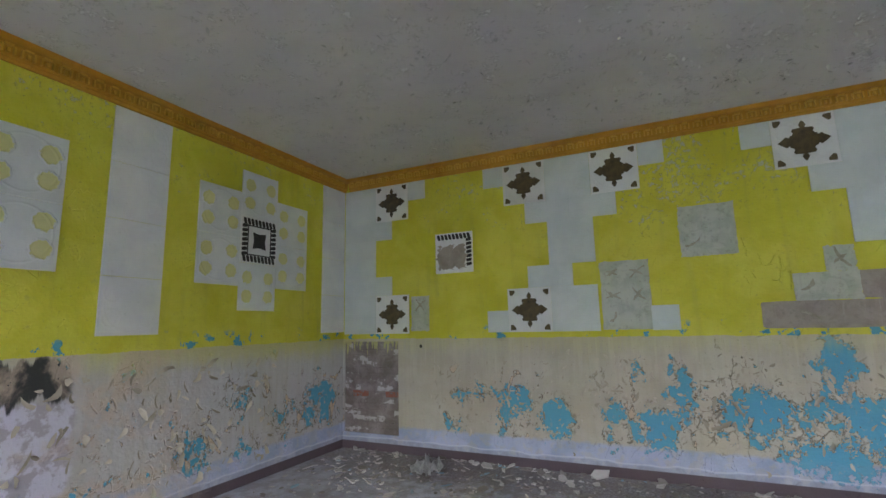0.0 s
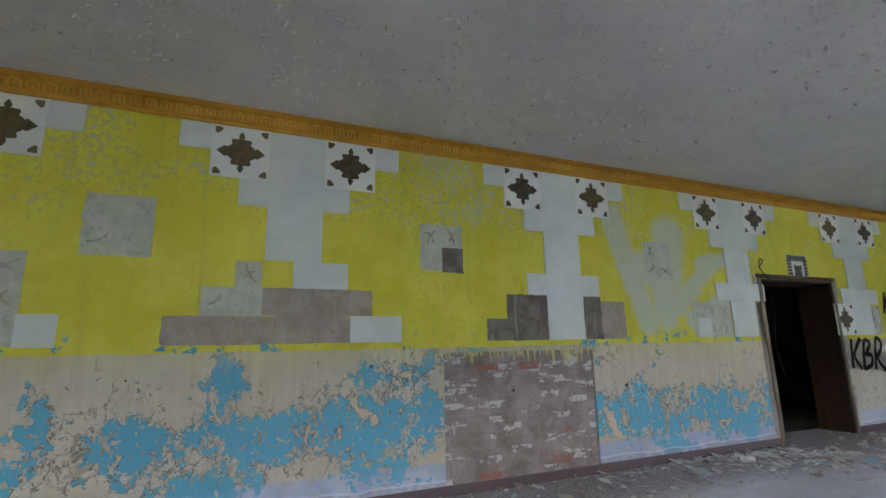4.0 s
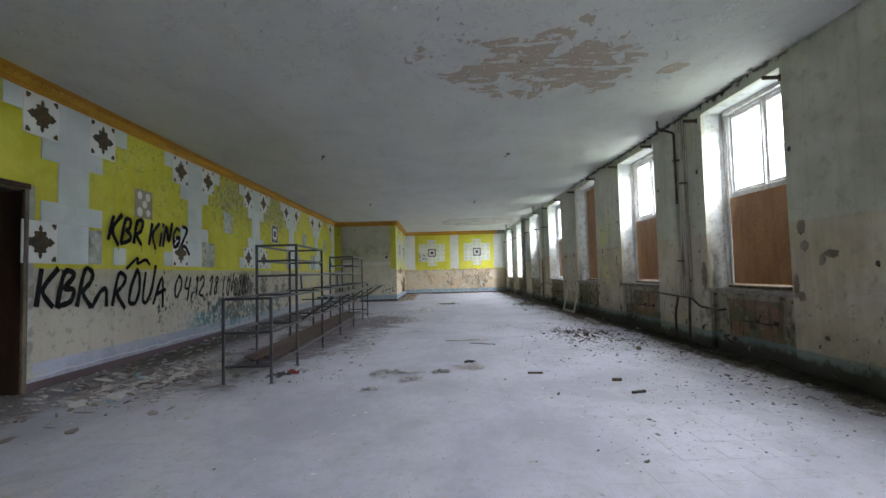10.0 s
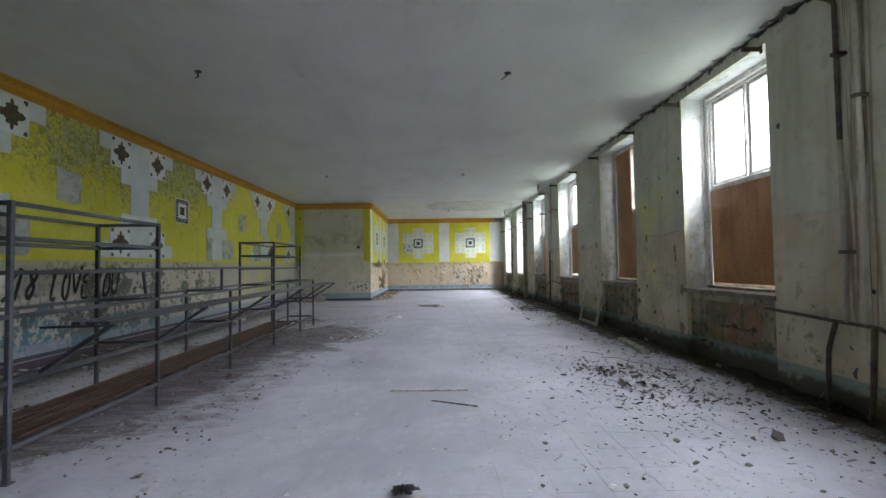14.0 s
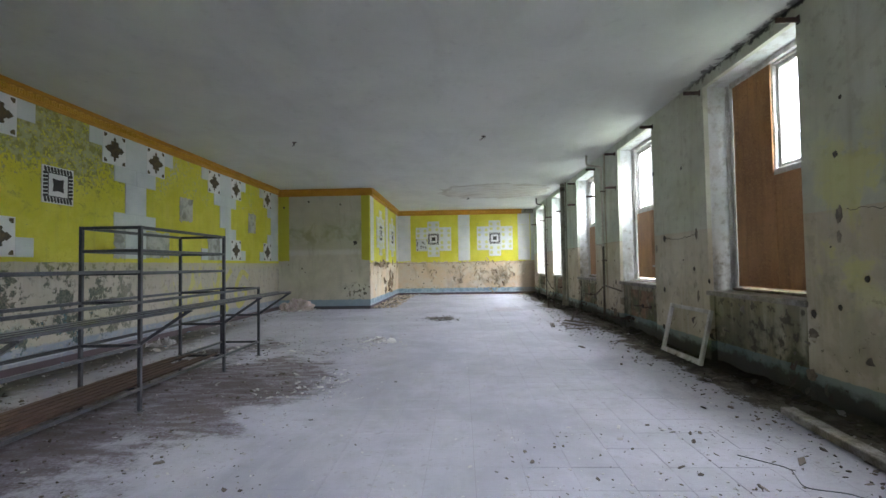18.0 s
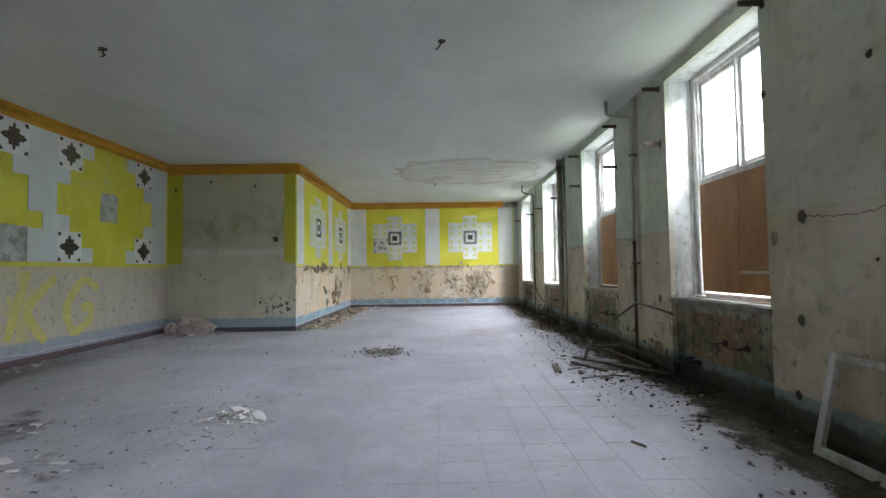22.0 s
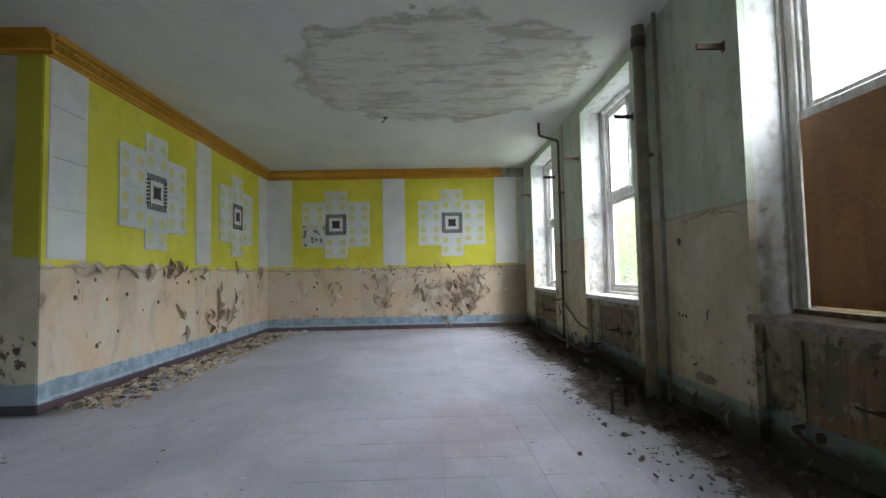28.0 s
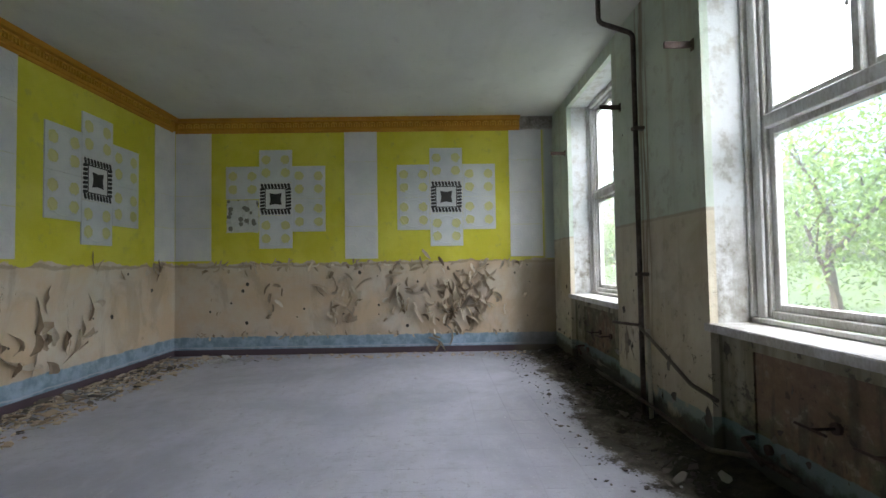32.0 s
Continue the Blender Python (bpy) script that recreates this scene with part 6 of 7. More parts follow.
plank((15.72, -2.62, 0.035), (14.60, -2.50, 0.035), 0.11, 0.06, "pale wooden sill board lying along the wall", mat=M_SILL, name="sill_board")
plank((12.96, 0.76, 0.012), (12.95, 0.0, 0.012), 0.03, 0.018, "thin pale wooden lath on the floor", mat=M_SASH, name="lath")
plank((12.62, 0.35, 0.006), (12.42, -0.05, 0.006), 0.014, 0.01, "thin splinter of wood on the floor", name="splinter")
for a, b, w, h in (((22.50, -2.66, 0.10), (21.10, -2.86, 0.05), 0.075, 0.035), ((21.98, -2.19, 0.03), (21.10, -2.72, 0.05), 0.085, 0.022), ((21.72, -2.08, 0.015), (21.15, -2.34, 0.02), 0.045, 0.025), ((22.05, -2.30, 0.02), (20.90, -2.80, 0.025), 0.06, 0.022),
                   ((21.80, -2.28, 0.05), (22.12, -2.47, 0.23), 0.035, 0.022), ((22.14, -2.56, 0.14), (22.08, -2.98, 0.17), 0.05, 0.03), ((21.62, -1.85, 0.016), (21.12, -1.78, 0.016), 0.04, 0.028), ((21.60, -1.80, 0.014), (21.16, -1.74, 0.014), 0.022, 0.024), ((21.35, -2.50, 0.05), (20.75, -2.88, 0.06), 0.10, 0.02)):
    plank(a, b, w, h, "weathered board in a heap of broken timber", "timber heap")
for a, b, w in (((22.55, 0.62, 0.03), (22.80, 0.78, 0.03), 0.10), ((22.95, 0.30, 0.022), (22.78, 0.52, 0.028), 0.07), ((22.62, 0.40, 0.02), (22.50, 0.28, 0.015), 0.06)):
    plank(a, b, w, 0.016, "grey broken bit of board in a heap of crumbs", "crumb heap boards", name="board_piece")
plank((9.15, -0.98, 0.014), (9.19, -1.12, 0.014), 0.03, 0.024, "short dark piece of wood on the floor", mat=M_BLACK, name="wood_offcut")
plank((10.16, -0.16, 0.012), (10.14, -0.33, 0.012), 0.03, 0.02, "small grey offcut on the floor", mat=M_RUST, name="wood_offcut")
bm = bmesh.new()
tube(bm, [(0, -0.05, 0), (0.01, 0.045, 0)], 0.017, 12)
solo("tin_can", bm, M_CAN, "small rusty tin can lying on the floor", "can", (9.68, -1.03, 0.017))

# ---- rags, paper and cardboard ----
def crumple(sx, sy, h, seed, rings=11, spokes=30):
    """A creased and torn sheet with some thickness."""
    rnd = random.Random(seed)
    ox, oy = rnd.uniform(0, 50), rnd.uniform(0, 50)
    bm = bmesh.new()
    grid = []
    for i in range(1, rings + 1):
        row = []
        for j in range(spokes):
            a = j * 2 * math.pi / spokes
            c, d = math.cos(a), math.sin(a)
            reach = 0.62 + 0.55 * noise.noise(Vector((c * 1.4 + ox, d * 1.4 + oy, 7.0))) + 0.22 * noise.noise(Vector((c * 5 + ox, d * 5 + oy, 2.0)))
            u, v = c * reach * i / rings, d * reach * i / rings
            p = Vector((u * 2.2 + ox, v * 2.2 + oy, 0.0))
            fold = (0.5 - abs(noise.noise(p))) ** 2 * 3.2 + abs(noise.noise(p * 3.1)) * 0.7 + rnd.uniform(0, 0.12)
            slip = noise.noise(p * 2.0 + Vector((9, 9, 0))) * 0.12
            row.append(bm.verts.new(((u * 1.35 + slip) * sx, (v * 1.35 - slip) * sy, 0.005 + h * max(0.0, fold - 0.25) * (1.0 - 0.55 * (i / rings) ** 2))))
        grid.append(row)
    mid = bm.verts.new((0, 0, 0.006 + h * 0.4))
    for j in range(spokes):
        k = (j + 1) % spokes
        bm.faces.new((mid, grid[0][j], grid[0][k]))
        for a, b in zip(grid, grid[1:]):
            bm.faces.new((a[j], b[j], b[k], a[k]))
    bmesh.ops.solidify(bm, geom=bm.faces[:], thickness=0.003)
    return bm

def sheet(name, label, cat, at, sx, sy, h, seed, mat, rz=0):
    o = solo(name, crumple(sx, sy, h, seed), mat, label, cat, at)
    o.rotation_euler = (0, 0, radians(rz))
    return o

sheet("plastic_sheet", "crumpled white plastic sheet on the floor", "sheet", (10.35, 1.50, 0.0), 0.20, 0.36, 0.05, 3, M_PAPER, 10)
sheet("paper_sheet", "torn white paper on the floor", "paper", (10.02, 1.22, 0.0), 0.13, 0.20, 0.04, 4, M_PAPER, 40)
sheet("cardboard_sheet", "flattened brown cardboard on the floor", "cardboard", (10.62, 0.50, 0.0), 0.22, 0.30, 0.025, 5, M_CARD, 20)
sheet("crumpled_bag", "crumpled pale plastic bag beside the cardboard", "bag", (10.36, 0.86, 0.0), 0.11, 0.15, 0.05, 6, M_PAPER, 0)
sheet("dark_rag", "small dark rag on the cardboard", "rag", (10.86, 0.48, 0.012), 0.06, 0.08, 0.05, 7, M_CLOTH, 0)
sheet("dark_rag", "dark rag lying under the rack", "rag", (10.42, 2.82, 0.0), 0.11, 0.16, 0.06, 8, M_CLOTH, 30)
sheet("red_cloth", "scrap of faded red cloth on the floor", "cloth", (10.52, 2.70, 0.0), 0.06, 0.08, 0.09, 9, M_RED, 0)
sheet("paper_sheet", "torn white paper on the floor", "paper", (10.75, 2.66, 0.0), 0.16, 0.14, 0.03, 10, M_PAPER, 15)
sheet("plastic_scrap", "small scrap of pale grey plastic on the floor", "scrap", (9.57, 1.62, 0.0), 0.06, 0.12, 0.05, 11, M_PAPER, 20)
sheet("plaster_sheet", "white broken plaster sheet on the floor", "debris", (19.60, 1.42, 0.0), 0.10, 0.15, 0.05, 12, M_PAPER, 0)
sheet("paper_sheet", "crumpled white paper by the wall", "paper", (19.35, 4.93, 0.0), 0.17, 0.2, 0.18, 14, M_PAPER, 30)
sheet("paper_sheet", "pale scrap of paper by the far wall", "paper", (31.1, 1.75, 0.0), 0.14, 0.26, 0.07, 15, M_PAPER, 30)
sheet("paper_sheet", "white scrap of paper near the corner", "paper", (-2.55, 4.95, 0.0), 0.16, 0.22, 0.20, 16, M_PAPER, 30)

# ---- rubble ----
def lump(r, seed):
    rnd = random.Random(seed)
    bm = bmesh.new()
    bmesh.ops.create_icosphere(bm, subdivisions=3, radius=r)
    o = Vector((rnd.uniform(0, 90), rnd.uniform(0, 90), 0))
    for v in bm.verts:
        k = 0.85 + 0.55 * noise.noise(v.co / r * 1.4 + o) + 0.5 * abs(noise.noise(v.co / r * 3.2 + o))
        v.co *= k
        v.co.z = max(v.co.z * 0.95, -r * 0.35)
    return bm

for k, (x, y, r) in enumerate(((25.22, 5.10, 0.19), (25.32, 4.84, 0.25), (25.24, 4.52, 0.21), (25.02, 4.88, 0.12), (25.36, 4.68, 0.22))):
    solo("plaster_lump", lump(r, 40 + k), M_RUBBLE_PINK, "lump of broken plaster in a heap in the corner", "rubble", (x, y, r * 0.36), "corner rubble")

def shards(name, label, n, region, size, mat, seed, thick=(0.003, 0.012), z=0.0, tilt=0.35, cat="debris", clump=None):
    """Many small broken flat pieces lying about, in one mesh."""
    rnd = random.Random(seed)
    verts, faces = [], []
    for _ in range(n):
        x, y = region(rnd)
        s = rnd.uniform(*size) * (0.5 + rnd.random() ** 3 * 1.5)
        t = rnd.uniform(*thick)
        m = rnd.choice((4, 5, 5, 6))
        e = Euler((rnd.uniform(-tilt, tilt), rnd.uniform(-tilt, tilt), rnd.uniform(0, 6.28))).to_matrix()
        asp = rnd.uniform(0.35, 1.0)
        ring = []
        for k in range(m):
            a = 6.2832 * k / m + rnd.uniform(-0.3, 0.3)
            r = s * rnd.uniform(0.6, 1.0)
            ring.append((math.cos(a) * r, math.sin(a) * r * asp))
        pts = [e @ Vector((p, q, 0.0)) for p, q in ring] + [e @ Vector((p * 0.93, q * 0.93, t)) for p, q in ring]
        low = min(p.z for p in pts)
        b = len(verts)
        verts += [(p.x + x, p.y + y, p.z - low + z) for p in pts]
        faces.append([b + k for k in range(m)][::-1])
        faces.append([b + m + k for k in range(m)])
        faces += [(b + k, b + (k + 1) % m, b + m + (k + 1) % m, b + m + k) for k in range(m)]
    me = bpy.data.meshes.new(name)
    me.from_pydata(verts, [], faces)
    me.materials.append(mat)
    ob = new(name, me)
    return tagged(ob, label, cat, kind="stuff")

def edge_band(x0, x1, y_wall, depth, sign):
    def f(rnd):
        return rnd.uniform(x0, x1), y_wall + sign * (0.03 + depth * rnd.random() ** 1.7)
    return f

def blob(x, y, rx, ry):
    def f(rnd):
        return rnd.gauss(x, rx * 0.5), rnd.gauss(y, ry * 0.5)
    return f

def area(x0, x1, y0, y1):
    def f(rnd):
        return rnd.uniform(x0, x1), rnd.uniform(y0, y1)
    return f

shards("paint_flakes", "heap of fallen paint flakes and plaster along the wall", 900, edge_band(-3.9, 8.0, YN, 1.1, -1), (0.02, 0.065), M_FLAKES, 1)
shards("paint_flakes", "large fallen paint flakes beyond the doorway", 620, blob(10.4, 4.5, 1.5, 1.0), (0.02, 0.085), M_FLAKES, 2, cat="debris")
shards("paint_flakes", "paint flakes before the doorway", 160, blob(7.7, 4.75, 0.9, 0.5), (0.03, 0.08), M_FLAKES, 3)
shards("paint_flakes", "large white curled flakes of paint by the wall", 150, edge_band(4.8, 8.3, YN, 0.75, -1), (0.05, 0.10), M_CHIPS, 33, (0.002, 0.006), tilt=0.3)
shards("paint_flakes", "large white flakes of paint past the doorway", 170, blob(10.3, 4.3, 1.2, 0.9), (0.04, 0.09), M_CHIPS, 34, (0.002, 0.006), tilt=0.3)
bm = bmesh.new()
tube(bm, [(-0.06, 0.045, 0), (0.06, -0.045, 0)], 0.035, 14)
solo("white_cup", bm, M_PAPER, "white paper cup lying by the wall", "cup", (6.83, 5.06, 0.035), smooth=True)
shards("paint_flakes", "paint flakes along the wall behind the rack", 420, edge_band(11.5, 25.0, YN, 0.8, -1), (0.015, 0.05), M_FLAKES, 4)
shards("paint_flakes", "fallen paint flakes in the corner of the end wall", 500, area(-3.9, -0.6, 2.4, 5.2), (0.015, 0.05), M_FLAKES, 5)
shards("leaf_litter", "dark leaf litter and crumbs along the window wall", 2600, edge_band(8.5, 31.5, YS, 0.85, 1), (0.008, 0.028), M_DEADLEAF, 6, (0.002, 0.008))
shards("leaf_litter", "clumps of dark curled dead leaves", 120, blob(13.1, -1.85, 1.3, 0.7), (0.02, 0.045), M_DEADLEAF, 41, (0.001, 0.004), tilt=0.6)
shards("leaf_litter", "dark curled dead leaves on the floor", 18, blob(14.6, -1.45, 1.6, 0.8), (0.015, 0.035), M_DEADLEAF, 42, (0.001, 0.004), tilt=0.6)
shards("leaf_litter", "drift of dead leaves on the floor", 420, blob(13.0, -1.75, 1.5, 0.7), (0.008, 0.024), M_LITTER, 7, (0.001, 0.005))
shards("leaf_litter", "crumbs and splinters round the timber heap", 380, blob(21.3, -2.3, 1.4, 0.6), (0.006, 0.024), M_LITTER, 8, (0.002, 0.008))
rw = random.Random(31)
for k in range(16):
    px, py, pa, pl = rw.uniform(20.4, 22.9), rw.uniform(-2.75, -2.05), rw.uniform(0, 3.14), rw.uniform(0.06, 0.22)
    plank((px, py, 0.008), (px + math.cos(pa) * pl, py + math.sin(pa) * pl, 0.008), rw.uniform(0.01, 0.03), 0.012, "dark splinter of wood by the timber heap", "splinters", name="splinter")
shards("paint_flakes", "curled paint flakes along the side wall", 1300, edge_band(25.7, 31.4, YN2, 0.7, -1), (0.015, 0.06), M_CURL, 9)
shards("paint_flakes", "curled paint flakes along the far wall", 260, lambda r: (31.55 - 0.35 * r.random() ** 1.6, r.uniform(-2.6, 2.5)), (0.015, 0.045), M_CURL, 10)
shards("plaster_crumbs", "low heap of dark plaster crumbs on the floor", 320, blob(22.75, 0.48, 0.45, 0.34), (0.012, 0.04), M_CRUMB, 11, (0.003, 0.014))
shards("plaster_crumbs", "scatter of pale plaster crumbs", 90, blob(19.6, 1.6, 0.8, 0.7), (0.012, 0.035), M_CHIPS, 12)
shards("plaster_crumbs", "scatter of pale plaster crumbs", 70, blob(16.6, 1.6, 0.9, 0.7), (0.012, 0.035), M_CHIPS, 13)
shards("floor_chips", "small chips of paint and dirt over the floor", 3000, area(-3.5, 25.3, -2.4, 4.8), (0.004, 0.016), M_CHIPS, 14, (0.001, 0.004), tilt=0.15)
shards("floor_chips", "paint chips thick on the floor near the doorway", 2200, area(4.5, 14.5, -2.3, 4.4), (0.004, 0.02), M_CHIPS, 17, (0.001, 0.004), tilt=0.2)
shards("leaf_litter", "leaf litter and chips spread from the window wall", 1100, edge_band(7.5, 15.5, -2.8, 2.6, 1), (0.005, 0.018), M_LITTER, 18, (0.001, 0.005))
shards("leaf_litter", "pale chips spread from the window wall", 700, edge_band(7.5, 15.5, -2.8, 2.8, 1), (0.005, 0.02), M_CHIPS, 19, (0.001, 0.005))
shards("floor_chips", "small chips of paint and dirt over the floor", 110, area(25.6, 31.4, -2.4, 2.4), (0.004, 0.012), M_CHIPS, 15, (0.001, 0.004))
shards("paint_flakes", "pale scraps of paint in the corner by the far wall", 60, blob(31.25, 1.75, 0.3, 0.8), (0.03, 0.08), M_CHIPS, 20)
shards("plaster_crumbs", "crumbs of pinkish plaster round the corner rubble", 160, blob(25.1, 4.7, 0.5, 0.7), (0.015, 0.06), M_CHIPS, 51)
shards("floor_crumbs", "dark crumbs over the stained floor by the rack", 900, area(13.5, 19.6, 1.2, 4.6), (0.005, 0.018), M_DEADLEAF, 52, (0.001, 0.004))
shards("plaster_crumbs", "white plaster crumbs over the stained floor", 150, area(14.5, 20.6, 0.9, 4.6), (0.008, 0.03), M_CHIPS, 53, (0.002, 0.008))
shards("plaster_pieces", "white broken plaster pieces on the floor", 34, blob(19.58, 1.36, 0.26, 0.30), (0.03, 0.085), M_WHITE, 61, (0.008, 0.025))
shards("plaster_pieces", "white broken plaster pieces by the rack", 40, blob(19.0, 3.2, 1.2, 1.4), (0.025, 0.06), M_WHITE, 62, (0.004, 0.015))
shards("plaster_pieces", "white broken plaster pieces in front of the rack", 24, blob(16.7, 1.55, 0.7, 0.5), (0.012, 0.035), M_WHITE, 63, (0.004, 0.015))
shards("floor_crumbs", "dark crumbs over the floor by the pier", 420, area(18.5, 25.3, 0.8, 5.2), (0.005, 0.02), M_LITTER, 35, (0.001, 0.005))
shards("floor_crumbs", "dark crumbs of soil under the rack", 900, area(10.0, 18.8, 1.9, 5.2), (0.008, 0.025), M_LITTER, 16)

def soil_ridge(x0, x1, seed, width, height):
    """Soil, moss and rotten matter swept up against the foot of the window wall."""
    rnd = random.Random(seed)
    rows, verts, faces = 7, [], []
    cols = int((x1 - x0) / 0.035)
    for i in range(cols + 1):
        x = x0 + (x1 - x0) * i / cols
        bay = any(abs(x - w) < WIN_W / 2 - 0.02 for w in WIN_X)
        back = YS - (BAY - 0.002 if bay else -0.002)
        w = width * (0.75 + 0.9 * noise.noise(Vector((x * 1.3, seed, 0.0))) + 0.35 * noise.noise(Vector((x * 6.0, seed, 3.0))))
        for j in range(rows + 1):
            f = j / rows
            y = back + (YS - back) * min(1.0, f * 3) + max(w, 0.06) * f
            h = height * (1 - f) ** 1.3 * (0.7 + 0.9 * noise.noise(Vector((x * 3.0, y * 3.0, seed)))) + 0.016 * abs(noise.noise(Vector((x * 17.0, y * 17.0, seed)))) * (1 - f)
            verts.append((x, y, max(h, 0.0) + (0.003 if j < rows else -0.003)))
    for i in range(cols):
        for j in range(rows):
            p = i * (rows + 1) + j
            faces.append((p, p + rows + 1, p + rows + 2, p + 1))
    me = bpy.data.meshes.new("soil_ridge")
    me.from_pydata(verts, [], faces)
    me.materials.append(M_SOIL)
    return tagged(new("soil_ridge", me), "dark soil and moss heaped along the foot of the window wall", "soil", kind="stuff")

soil_ridge(9.0, 14.0, 1, 0.22, 0.05)
soil_ridge(14.0, 20.0, 2, 0.16, 0.045)
soil_ridge(20.0, 24.6, 3, 0.26, 0.07)
soil_ridge(24.6, 31.6, 4, 0.34, 0.08)
shards("leaf_litter", "dead leaves and rotten chips on the heaped soil", 1500, edge_band(20.0, 31.5, YS, 0.42, 1), (0.014, 0.042), M_DEADLEAF, 71, (0.001, 0.006), tilt=0.7, z=0.02)
shards("leaf_litter", "pale leaves and chips on the heaped soil", 420, edge_band(9.0, 31.5, YS, 0.5, 1), (0.012, 0.04), M_LITTER, 72, (0.001, 0.006), tilt=0.6, z=0.015)
shards("dark_chunks", "dark chunks of rotten wood and plaster near the window wall", 55, edge_band(17.0, 24.5, YS, 1.3, 1), (0.014, 0.04), M_DEADLEAF, 73, (0.008, 0.025), tilt=0.4)
shards("leaf_litter", "patches of brown curled leaves before the window", 190, blob(13.15, -1.80, 1.1, 0.6), (0.02, 0.045), M_DEADLEAF, 74, (0.001, 0.004), tilt=0.7)
shards("leaf_litter", "patches of brown curled leaves before the window", 70, blob(13.75, -1.62, 0.35, 0.3), (0.02, 0.04), M_DEADLEAF, 75, (0.001, 0.004), tilt=0.7)
shards("paint_flakes", "brown flakes of paint along the side wall", 700, edge_band(25.7, 31.0, YN2, 0.6, -1), (0.015, 0.055), M_LITTER, 76, (0.002, 0.006), tilt=0.5)

# ---- curls of peeling paint ----
def curls(name, label, n, spot, base, mat, seed, size=(0.03, 0.09)):
    """Long flaps of paint rolling off along upright tears; built in the wall's plane, facing -y."""
    rnd = random.Random(seed)
    verts, faces = [], []
    for _ in range(n):
        x, z = spot(rnd)
        ln, w = rnd.uniform(*size) * rnd.choice((1.2, 1.8, 2.6)), rnd.uniform(*size) * 0.8
        side, turn = rnd.choice((-1, 1)), rnd.gauss(0, 0.75)
        rad = rnd.uniform(0.03, 0.08)
        rows, cols = 5, 4
        peak = rnd.uniform(0.3, 0.7)
        wave = rnd.uniform(-0.2, 0.2) * ln
        b = len(verts)
        for i in range(rows + 1):
            f = i / rows
            reach = w * (max(0.0, 1 - abs(f - peak) / max(peak, 1 - peak)) ** 0.6) * rnd.uniform(0.75, 1.15) + 0.002
            bend = wave * math.sin(3.1 * f)
            px = py = 0.0
            ang = 0.25
            for j in range(cols + 1):
                lx, lz = side * px + bend, (0.5 - f) * ln
                cx, cz = lx * math.cos(turn) - lz * math.sin(turn), lx * math.sin(turn) + lz * math.cos(turn)
                verts.append(base @ Vector((x + cx, -0.002 - py, z + cz)))
                verts.append(base @ Vector((x + cx + side * 0.0015, -0.0045 - py, z + cz)))
                st = reach / cols
                ang = min(ang + st / rad * 0.9, 1.45)
                px += math.cos(ang) * st
                py += math.sin(ang) * st
        step = 2 * (cols + 1)
        for i in range(rows):
            for j in range(cols):
                p = b + i * step + 2 * j
                faces += [(p, p + 2, p + step + 2, p + step), (p + 1, p + step + 1, p + step + 3, p + 3)]
            p = b + i * step + 2 * cols
            faces.append((p, p + 1, p + step + 1, p + step))
    me = bpy.data.meshes.new(name)
    me.from_pydata(verts, [], faces)
    me.materials.append(mat)
    return tagged(new(name, me), label, "peeling paint", kind="stuff")

curls("peeling_paint", "curls of peach paint peeling off the far wall", 110, lambda r: (r.gauss(1.45, 0.33), r.gauss(0.75, 0.22)), pose(X2, 0, 0, 0, 0, -90), M_CURL, 21, (0.06, 0.13))
curls("peeling_paint", "curls of peach paint along the top of the dado", 80, lambda r: (r.uniform(-2.6, 2.6), 1.31 + r.gauss(0, 0.05)), pose(X2, 0, 0, 0, 0, -90), M_CURL, 22, (0.035, 0.085))
curls("peeling_paint", "loose curls of peach paint on the far wall", 80, lambda r: (r.choice((-1.2, -0.3, 0.6, -0.1, 1.9)) + r.gauss(0, 0.12), r.uniform(0.45, 1.2)), pose(X2, 0, 0, 0, 0, -90), M_CURL, 23, (0.06, 0.13))
curls("peeling_paint", "curls of peach paint along the blue foot band", 60, lambda r: (r.uniform(-2.4, 2.5), 0.30 + r.gauss(0, 0.02)), pose(X2, 0, 0, 0, 0, -90), M_CURL, 24, (0.02, 0.05))
curls("peeling_paint", "curls of peach paint peeling off the side wall", 40, lambda r: (r.choice((26.2, 26.7, 27.3, 27.6, 27.9, 28.3, 28.6, 29.9, 30.5, 31.1)) + r.gauss(0, 0.12), 1.32 + r.gauss(0, 0.04)), Matrix.Translation((0, YN2, 0)), M_CURL, 25, (0.06, 0.14))
curls("peeling_paint", "loose curls of peach paint on the side wall", 30, lambda r: (r.choice((28.1, 28.9, 29.2, 29.4, 29.6, 29.9)) + r.gauss(0, 0.1), r.choice((0.45, 0.6, 0.66, 0.95)) + r.gauss(0, 0.06)), Matrix.Translation((0, YN2, 0)), M_CURL, 26, (0.07, 0.15))
curls("peeling_paint", "cream paint curling off the blue dado", 420, lambda r: (r.uniform(-2.8, 3.1), abs(r.gauss(0.62, 0.22)) + 0.15), Matrix.Translation((0, YN, 0)), M_CURLN, 27, (0.012, 0.04))
curls("peeling_paint", "blistered cream paint in long loose strips", 46, lambda r: (r.choice((-0.75, -0.45, 0.32, 0.45, 1.12)) + r.gauss(0, 0.09), r.uniform(0.45, 1.05)), Matrix.Translation((0, YN, 0)), M_CURLN, 28, (0.03, 0.065))
curls("peeling_paint", "cream paint curling off the dado by the doorway", 160, lambda r: (r.uniform(5.1, 8.0), r.uniform(0.2, 0.9)), Matrix.Translation((0, YN, 0)), M_CURLN, 29, (0.015, 0.04))
curls("peeling_paint", "flaking paint on the end wall", 130, lambda r: (r.uniform(1.9, 4.2), r.uniform(0.2, 1.25)), pose(X0, 0, 0, 0, 0, 90), M_CURLN, 30, (0.025, 0.065))
